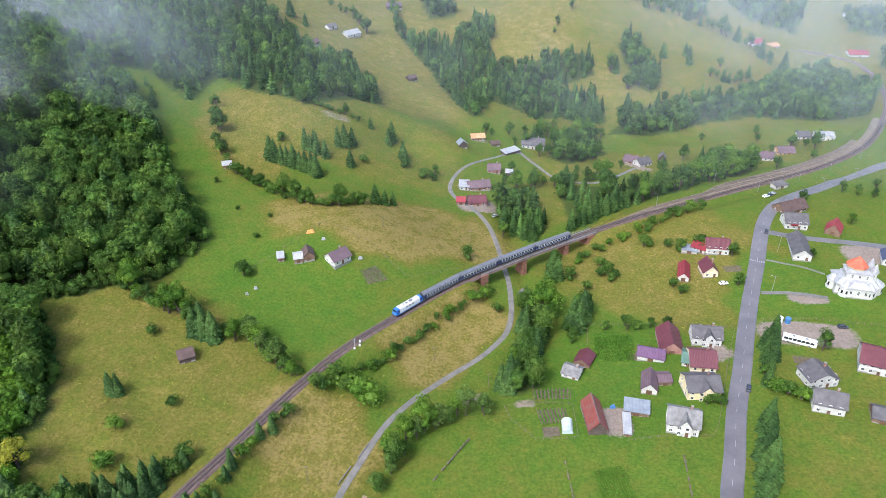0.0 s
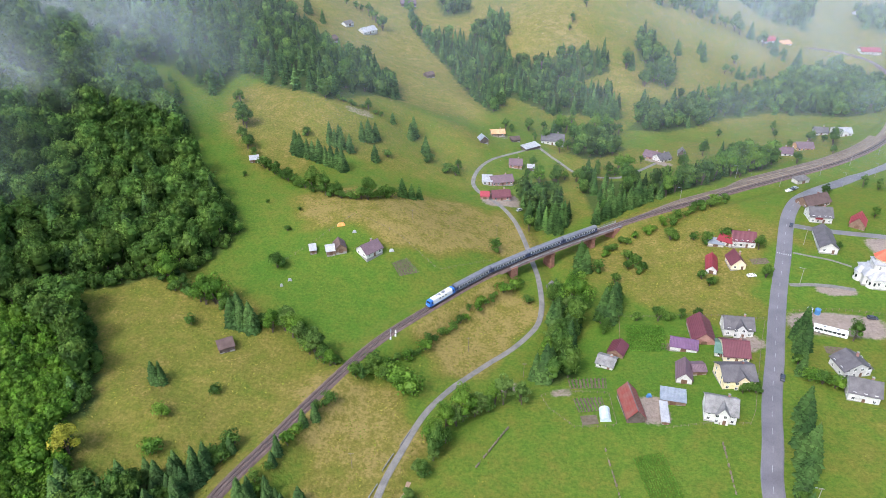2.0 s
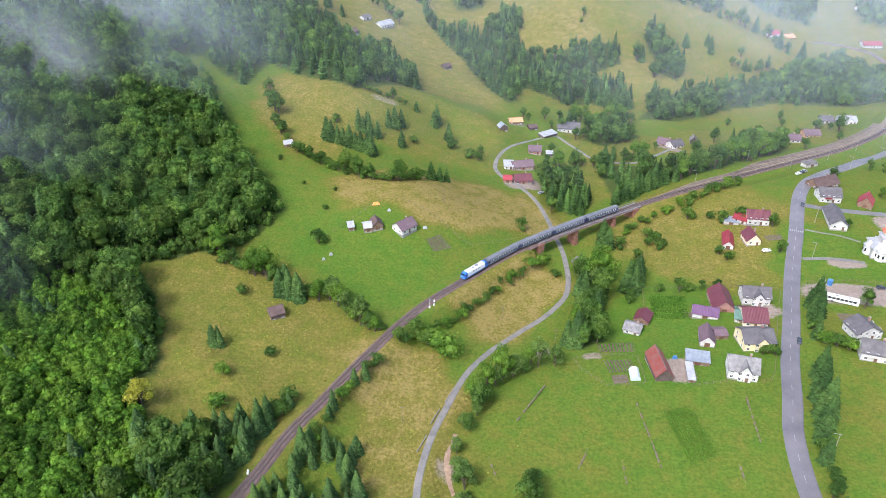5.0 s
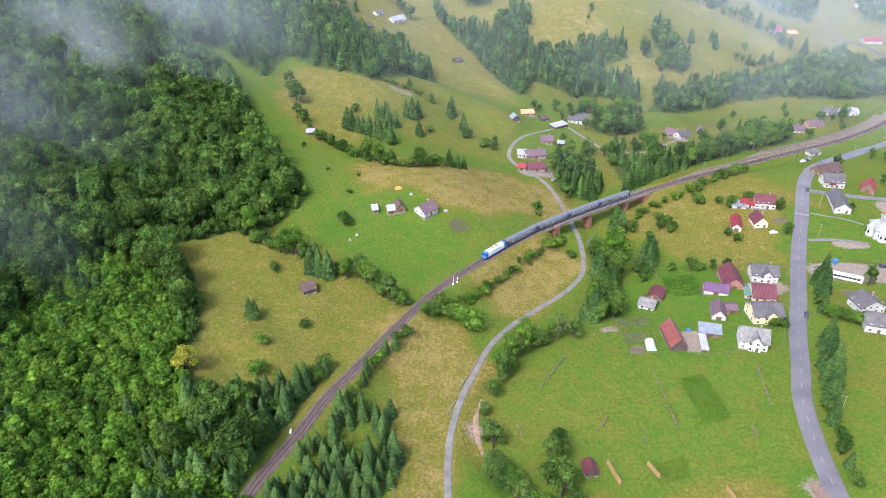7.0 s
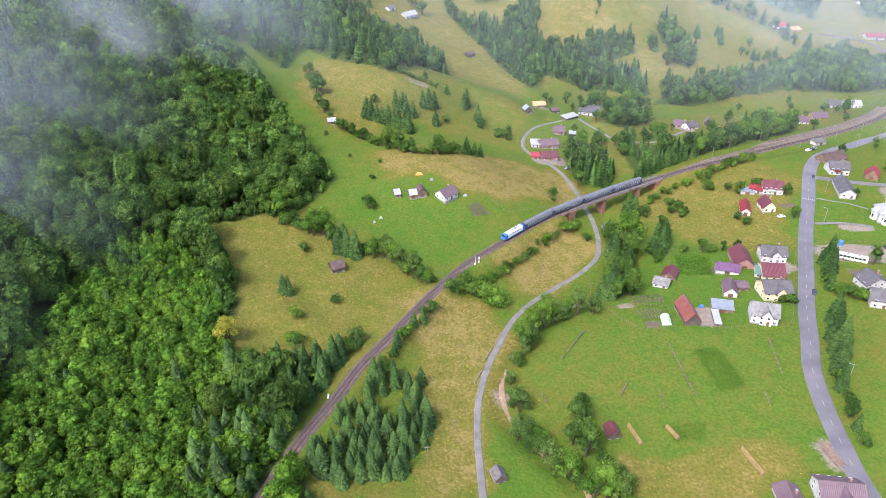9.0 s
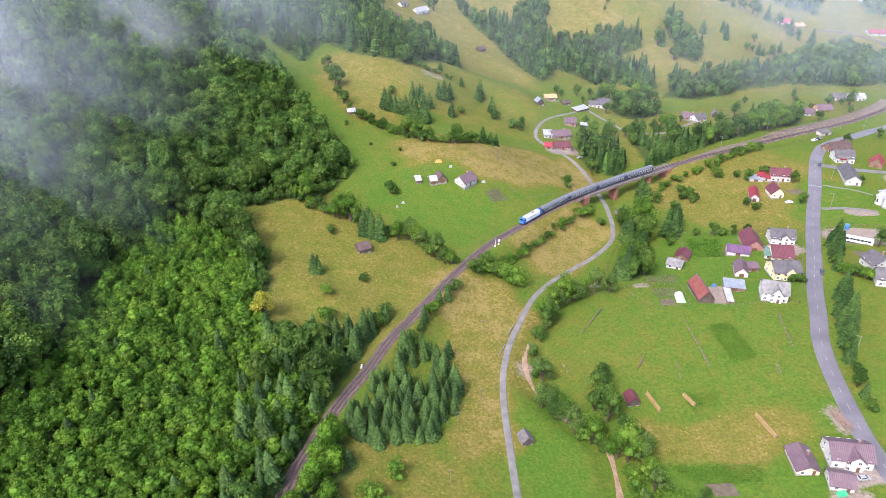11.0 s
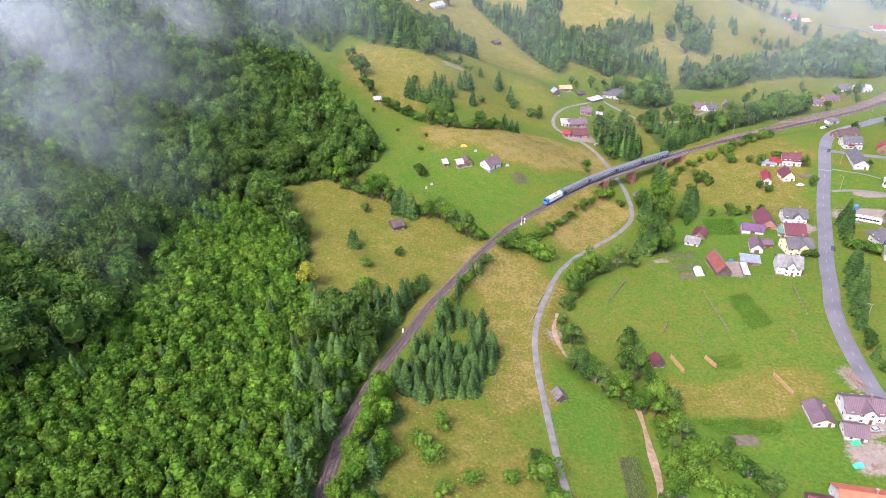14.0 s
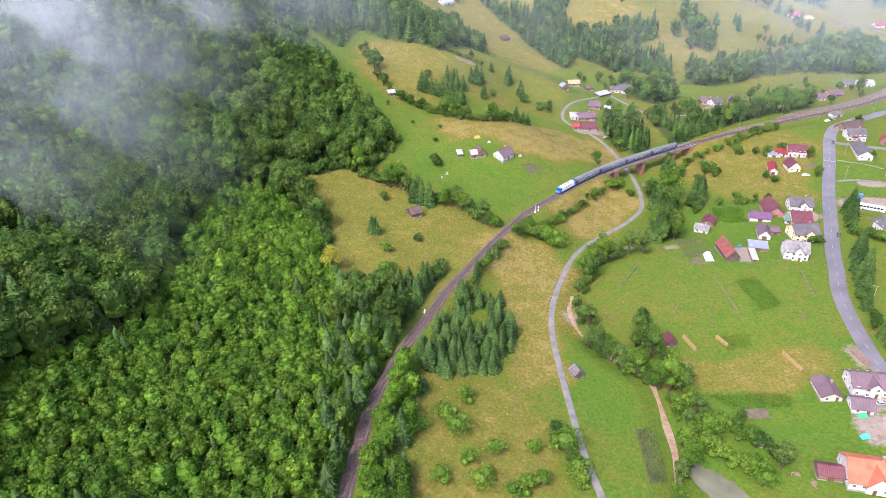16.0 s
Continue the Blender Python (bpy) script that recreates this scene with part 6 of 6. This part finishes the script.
def stake_row(x0, y0, x1, y1):
    """Short sticks in a line with withered vines tied to them."""
    L = math.hypot(x1 - x0, y1 - y0)
    cx, cy = (x0 + x1) / 2, (y0 + y1) / 2
    root = empty("stake_row", pose(cx, cy, at(cx, cy), 0, 0, math.degrees(math.atan2(y1 - y0, x1 - x0))), "row of wooden stakes with dry brown vines", "stake row", "stake rows in the field")
    c, d = (x1 - x0) / L, (y1 - y0) / L
    for u in np.arange(-L / 2, L / 2 + 0.1, 1.7):
        u += rng.uniform(-0.4, 0.4)
        z = at(cx + c * u, cy + d * u) - at(cx, cy)
        h = rng.uniform(0.9, 1.6)
        part("stake", rod((u, 0, z - 0.4), (u + rng.uniform(-0.15, 0.15), rng.uniform(-0.15, 0.15), z + h), 0.06, 6), "pole_wood", root)
        if rng.random() < 0.75:
            bm = bmesh.new()
            bmesh.ops.create_icosphere(bm, subdivisions=2, radius=1)
            k = (rng.uniform(0.5, 0.95), rng.uniform(0.22, 0.4), h * 0.5)
            for v in bm.verts:
                v.co = Vector((u + v.co.x * k[0], v.co.y * k[1], z + h * 0.42 + v.co.z * k[2])) + Vector((noise.noise(v.co * 3 + Vector((u, cx, 0))) * 0.3, 0, 0))
            part("vine", bm, "pole_wood", root, "withered brown vine")


for _row in ((-4.6, 161.7, 8.6, 181.1), (14.1, 138.8, 19.1, 147.4), (29.3, 140.7, 28.6, 131.2), (40.7, 166.9, 41.4, 136.6), (80.8, 166.3, 77.8, 144.6), (67.1, 136.2, 66.3, 128.0), (-16.4, 144.1, -13.9, 135.4)):
    stake_row(*_row)

logs = empty("log_pile", pose(78, 106, at(78, 106), 0, 0, 100), "heap of stripped logs beside the road", "log pile")
for _i in range(34):
    u, v = rng.uniform(-3.6, 3.6), rng.uniform(-1.6, 1.6)
    a = rng.uniform(-0.25, 0.25)
    h = 0.2 + 0.28 * (_i % 4) * (1 - abs(v) / 3)
    part("log", rod((u - math.cos(a) * 2.2, v - math.sin(a) * 2.2, h), (u + math.cos(a) * 2.2, v + math.sin(a) * 2.2, h + 0.05), rng.uniform(0.13, 0.22), 7), "log", logs)
for x, y, w, m, lab in ((63.5, 75.5, 3.4, "tarp_green", "bright green tarpaulin over a stack"), (60, 66.5, 3.6, "tarp_teal", "turquoise tarpaulin over a wood stack"), (-66, 295, 4.0, "tarp_orange", "orange timber frame by the farm"),
                        (62.5, 193.5, 2.2, "tank_blue", "blue tarpaulin beside the shed"), (-85, 257, 1.8, "palezinc", "white sheet over a heap on the grass"), (-88, 253, 1.5, "palezinc", "white sheet over a heap on the grass"),
                        (-40.5, 281, 2.4, "palezinc", "white sheeting beside the farmhouse"), (-59, 290, 2.0, "palezinc", "white sheeting in the farmyard")):
    tp = empty("tarpaulin", pose(x, y, at(x, y), 0, 0, 8), lab, "tarpaulin")
    bm = bmesh.new()
    bmesh.ops.create_grid(bm, x_segments=10, y_segments=6, size=0.5)
    for v in bm.verts:
        e = max(abs(v.co.x), abs(v.co.y)) * 2
        v.co = Vector((v.co.x * w, v.co.y * w * 0.55, (1.3 + 0.2 * noise.noise(v.co * 7)) * (1 - smooth(0.55, 1.0, e)) + 0.05))
    part("sheet", bm, m, tp)
    part("stack", box(-w * 0.32, w * 0.32, -w * 0.17, w * 0.17, -0.3, 1.0), "log", tp)
for x, y, tr, n in ((66, 66, -3, 12), (34, 48, 70, 9), (29, 52, 0, 5)):
    lp = empty("firewood_pile", pose(x, y, at(x, y), 0, 0, tr), "low pile of split firewood on bare ground", "firewood")
    for i in range(n):
        part("log", rod((rng.uniform(-2, 2), -0.8, 0.18 + 0.3 * (i % 2)), (rng.uniform(-2, 2), 0.8, 0.2 + 0.3 * (i % 2)), 0.2, 7), "log", lp)

gh = empty("greenhouse", pose(44, 184, at(44, 184), 0, 0, -6), "small arched greenhouse with pale blue film", "greenhouse")
_a = np.linspace(0, np.pi, 9)
part("film", extrude_profile([(2.0 * math.cos(t), 2.1 * math.sin(t)) for t in _a][::-1], -3.2, 3.2), "film", gh).matrix_local = Matrix.Rotation(radians(90), 4, "Z")
for u in (-3.2, 0, 3.2):
    part("hoop", join(*[rod((2.04 * math.cos(p), u, 2.14 * math.sin(p)), (2.04 * math.cos(q), u, 2.14 * math.sin(q)), 0.04, 5) for p, q in zip(_a, _a[1:])]), "frame_white", gh)

# ---- vegetable plots ----
def plot(label, corners, spacing, size, height, material="crop", soil=True, along=0, density=1.0):
    """Crop rows between two opposite edges of a four-cornered plot, on turned soil."""
    c = np.array(corners, float)
    if along:
        c = np.roll(c, 1, 0)
    a, b, d, e = c[0], c[1], c[3], c[2]
    n = max(2, int(np.linalg.norm(b - a) / spacing))
    root = empty("vegetable_plot", pose(*c.mean(0), 0), label, "crop plot", "", "stuff")
    root.matrix_world = pose(0, 0, 0)
    if soil:
        g = 7
        uu, vv = np.meshgrid(np.linspace(0, 1, g), np.linspace(0, 1, g))
        p = (a * (1 - uu[..., None]) + b * uu[..., None]) * (1 - vv[..., None]) + (d * (1 - uu[..., None]) + e * uu[..., None]) * vv[..., None]
        z = land(p[..., 0], p[..., 1]) + 0.12
        i = np.arange(g * g).reshape(g, g)
        q = np.stack([i[:-1, :-1], i[:-1, 1:], i[1:, 1:], i[1:, :-1]], -1).reshape(-1, 4)
        quad_object("soil", np.column_stack([p.reshape(-1, 2), z.ravel()]), q, "soil_bed", "", "", "", False, root)
    spots = []
    for i in range(n):
        u = (i + 0.5) / n
        s, t = a * (1 - u) + b * u, d * (1 - u) + e * u
        m = int(np.linalg.norm(t - s) / 0.7 * density)
        w = (np.arange(m) + rng.random(m)) / max(m, 1)
        spots.append(s * (1 - w[:, None]) + t * w[:, None] + rng.normal(size=(m, 2)) * 0.1)
    p = np.vstack(spots)
    z = land(p[:, 0], p[:, 1]) + 0.15
    lob = np.column_stack([p, z + height * 0.5, np.full(len(p), height)])
    out = []
    for _ in range(3):
        nn = len(p)
        dd = rng.normal(size=(nn, 3)) * 0.5
        dd[:, 2] = np.abs(dd[:, 2]) + 0.5
        dd /= np.linalg.norm(dd, axis=1)[:, None]
        t = np.cross(dd, rng.normal(size=(nn, 3)))
        t /= np.linalg.norm(t, axis=1)[:, None]
        bb = np.cross(dd, t)
        cc = lob[:, :3] + dd * height * 0.6
        k = size * rng.uniform(0.7, 1.3, (nn, 1))
        v = np.stack([cc + t * k, cc + bb * k * 0.7, cc - t * k, cc - bb * k * 0.7], 1).reshape(-1, 3)
        out.append((v, np.arange(4 * nn).reshape(-1, 4)))
    quad_object("crop_rows", *gather(out), material, "", "", "", False, root)


plot("rows of green potato plants in the open field", [(49, 163), (60, 165), (62, 141), (51, 138)], 0.85, 0.26, 0.3, "crop", False, 0, 2.2)
plot("darker green clover patch in the field", [(27, 123), (41, 125), (40.5, 116.5), (28, 113.5)], 0.7, 0.25, 0.12, "crop", False, 0, 1.3)
plot("vegetable bed with dark soil rows", [(34, 207), (49, 206), (48, 200), (34, 201)], 1.5, 0.36, 0.4, "crop", True, 0, 2.2)
plot("fenced vegetable plot with seedlings", [(34, 195), (45, 195), (45, 187), (35, 187)], 1.3, 0.32, 0.3, "crop", True, 0, 2.2)
plot("bare dug plot in the garden", [(35, 185), (41, 185), (41, 180), (35, 180)], 2.0, 0.15, 0.1, "crop", True, 0, 0.2)
plot("potato rows behind the gardens", [(64, 240), (80, 238), (77, 220), (62, 222)], 0.9, 0.34, 0.3, "crop", False, 1, 2.4)
plot("small dug bed in the lawn", [(76, 226), (81, 225), (80, 220), (75, 221)], 1.4, 0.15, 0.1, "crop", True, 0, 0.3)
plot("long garden with leafy rows", [(12, 90), (42, 89), (42, 81), (20, 82)], 1.1, 0.28, 0.3, "crop", False, 1, 2.0)
plot("dug bed in the garden", [(22, 82), (31, 82), (32, 77), (24, 77)], 1.4, 0.18, 0.1, "crop", True, 0, 0.4)
plot("strip of tall dark crop beside the brook", [(-19, 72), (-12, 73), (-13, 50), (-20, 48)], 0.8, 0.3, 0.4, "leaf", True, 0, 2.0)
plot("rows of seedlings beside the farmhouse", [(-74, 258), (-68, 260), (-64, 246), (-70, 244)], 1.4, 0.25, 0.15, "leaf", False, 0, 0.5)
plot("vegetable bed beside the farmhouse", [(-40, 274), (-33, 279), (-27, 272), (-36, 267)], 1.1, 0.3, 0.3, "crop", True, 0, 2.0)
plot("small beds beside the cream house", [(134, 284), (142, 283), (142, 278), (134, 279)], 1.3, 0.2, 0.15, "crop", True, 0, 0.5)
plot("dug bed in the garden behind the hedge", [(140, 219), (150, 216), (148, 211), (139, 214)], 1.3, 0.2, 0.15, "crop", True, 0, 0.4)

# ---- pond ----
_u = np.linspace(0, 2 * np.pi, 25)[:-1]
bm = bmesh.new()
_pz = at(4.5, 45) + 0.1
_rim = []
for t in _u:
    _py = math.sin(t) * 14.5 * (1 + 0.06 * math.cos(2 * t))
    _rim.append(bm.verts.new((4.5 - _py * 0.45 + math.cos(t) * 6.6 * (1 + 0.12 * math.sin(3 * t)), 45 + _py, _pz + 0.35)))
bm.faces.new(_rim)
tagged(part("pond", bm, "pond_water"), "still grey green pond with grassy banks", "pond", "", "structure")

# ---- mist ----
def mist_mat(name, colour, low, high):
    """Thin white vapour: it scatters some light and lets the rest through, in drifting shreds."""
    m = bpy.data.materials.new(name)
    m.use_nodes = True
    nt = m.node_tree
    nt.nodes.remove(nt.nodes["Principled BSDF"])
    L = nt.links.new
    geo, at_ = nt.nodes.new("ShaderNodeNewGeometry"), nt.nodes.new("ShaderNodeAttribute")
    at_.attribute_name = "thick"
    n = nt.nodes.new("ShaderNodeTexNoise")
    n.inputs["Scale"].default_value, n.inputs["Detail"].default_value, n.inputs["Roughness"].default_value = 0.022, 6, 0.58
    r = nt.nodes.new("ShaderNodeMapRange")
    r.inputs["From Min"].default_value, r.inputs["From Max"].default_value = 0.32, 0.68
    r.inputs["To Min"].default_value, r.inputs["To Max"].default_value = low, high
    k = nt.nodes.new("ShaderNodeMath")
    k.operation, k.use_clamp = "MULTIPLY", True
    df, tl, tp = (nt.nodes.new("ShaderNodeBsdf" + s) for s in ("Diffuse", "Translucent", "Transparent"))
    for b in (df, tl):
        b.inputs["Color"].default_value = (*colour, 1)
    both, mix = nt.nodes.new("ShaderNodeMixShader"), nt.nodes.new("ShaderNodeMixShader")
    L(geo.outputs["Position"], n.inputs["Vector"])
    L(n.outputs["Fac"], r.inputs["Value"])
    L(r.outputs["Result"], k.inputs[0])
    L(at_.outputs["Fac"], k.inputs[1])
    L(df.outputs[0], both.inputs[1])
    L(tl.outputs[0], both.inputs[2])
    L(k.outputs[0], mix.inputs[0])
    L(tp.outputs[0], mix.inputs[1])
    L(both.outputs[0], mix.inputs[2])
    L(mix.outputs[0], nt.nodes["Material Output"].inputs["Surface"])
    MATS[name] = m


mist_mat("mist", (0.80, 0.86, 0.95), -0.15, 2.05)
mist_mat("haze", (0.72, 0.82, 0.97), 0.35, 1.65)


def mist_bank(label, x0, x1, y, top, thick, bend=0.0, slope=0.35):
    """An upright sheet across the valley standing in for mist and distance haze, thinning to its top and ends;
    thick(x): how dense it is along it.
    """
    u, w = np.meshgrid(np.linspace(0, 1, 60), np.linspace(0, 1, 16))
    x = x0 + (x1 - x0) * u
    z = -25 + (top + 25) * w
    yy = y + bend * (u - 0.5) ** 2 + 8 * np.sin(u * 9 + y) + slope * z
    t = thick(x) * smooth(4, 30, z - land(x, yy)) * (1 - smooth(0.72, 1.0, w)) * smooth(0, 0.06, u) * (1 - smooth(0.94, 1.0, u))
    i = np.arange(u.size).reshape(u.shape)
    ob = quad_object("mist", np.column_stack([x.ravel(), yy.ravel(), z.ravel()]), np.stack([i[:-1, :-1], i[:-1, 1:], i[1:, 1:], i[1:, :-1]], -1).reshape(-1, 4), "haze", label, "mist", "stuff", True)
    ob.data.attributes.new("thick", "FLOAT", "POINT").data.foreach_set("value", t.ravel().astype(np.float32))


for _y in (110, 185, 262):
    mist_bank("bluish mist hanging in the hillside forest", -520, -140, _y, 170, lambda x: 0.17 * (1 - smooth(-300, -160, x)), -40)
# added sheets pale and blue what lies behind, standing in for distance haze
for _y in (700, 830):
    mist_bank("pale haze over the head of the valley", -300, 900, _y, 170, lambda x: 0.08 + 0.06 * smooth(50, 300, x), -60)
for _y in (345, 430, 520, 620):
    mist_bank("thin bluish sheet for mist and distance haze across the valley", -520, 620, _y, 150, lambda x: 0.030 + 0.04 * smooth(60, 260, x) + 0.07 * (1 - smooth(-210, -110, x)), -60)


def wisp(cx, cy, cz, rx, rz, thick, sheets=2, lean=0.5):
    """A shred of low cloud on the treetops: crumpled sheets that fade to their rims."""
    for k in range(sheets):
        u, w = np.meshgrid(np.linspace(-1, 1, 28), np.linspace(-1, 1, 18))
        d = np.sqrt(u ** 2 + w ** 2)
        x, z = cx + u * rx + k * 6, cz + w * rz + 3 * np.sin(u * 4 + k)
        y = cy + k * 9 + lean * w * rz + 5 * np.sin(u * 5 + w * 3 + k)
        t = thick * (1 - smooth(0.25, 0.95, d))
        i = np.arange(u.size).reshape(u.shape)
        ob = quad_object("cloud_wisp", np.column_stack([x.ravel(), y.ravel(), z.ravel()]), np.stack([i[:-1, :-1], i[:-1, 1:], i[1:, 1:], i[1:, :-1]], -1).reshape(-1, 4), "mist", "white shred of low cloud over the forest", "cloud", "stuff", True)
        ob.data.attributes.new("thick", "FLOAT", "POINT").data.foreach_set("value", t.ravel().astype(np.float32))


wisp(-318, 262, 66, 80, 50, 0.17)
wisp(-270, 345, 72, 70, 34, 0.14)
wisp(-265, 460, 84, 95, 34, 0.18, 1)

# ---- rough grass ----
def tussocks(count):
    """Blades of taller grass standing in the unmown meadows, past counting."""
    x, y = rng.uniform(-190, 190, count), rng.uniform(20, 345, count)
    want = np.full(count, 0.34)
    for cx, cy, rx, ry, turn, v in DRY:
        w = zone(x, y, cx, cy, rx, ry, turn, 0.22)
        want = want * (1 - w) + v * w
    clump = np.array([noise.noise((a * 0.16, b * 0.16, 2.0)) for a, b in zip(x, y)])
    ok = rng.random(count) < smooth(0.36, 0.75, want) * (0.45 + clump)
    for path, gap in ((RAIL, 3.6), (LANE, 2.2), (MAIN, 4.4), (BROOK, 2.0)):
        ok &= near(x, y, path)[0] > gap
    x, y = x[ok], y[ok]
    n = len(x)
    z = land(x, y)
    a, s, h = rng.uniform(0, 6.28, n), rng.uniform(0.25, 0.62, n), rng.uniform(0.10, 0.28, n)
    lean = rng.normal(size=(n, 2)) * 0.35
    c, d = np.cos(a) * s, np.sin(a) * s
    v = np.stack([np.column_stack([x - c, y - d, z - 0.1]), np.column_stack([x + c, y + d, z - 0.1]), np.column_stack([x + c * 0.6 + lean[:, 0], y + d * 0.6 + lean[:, 1], z + h]),
                  np.column_stack([x - c * 0.6 + lean[:, 0], y - d * 0.6 + lean[:, 1], z + h * 0.8])], 1)
    quad_object("tall_grass", v.reshape(-1, 3), np.arange(4 * n).reshape(-1, 4), "tuft", "tussocks of tall unmown meadow grass", "grass", "stuff")


tussocks(110000)
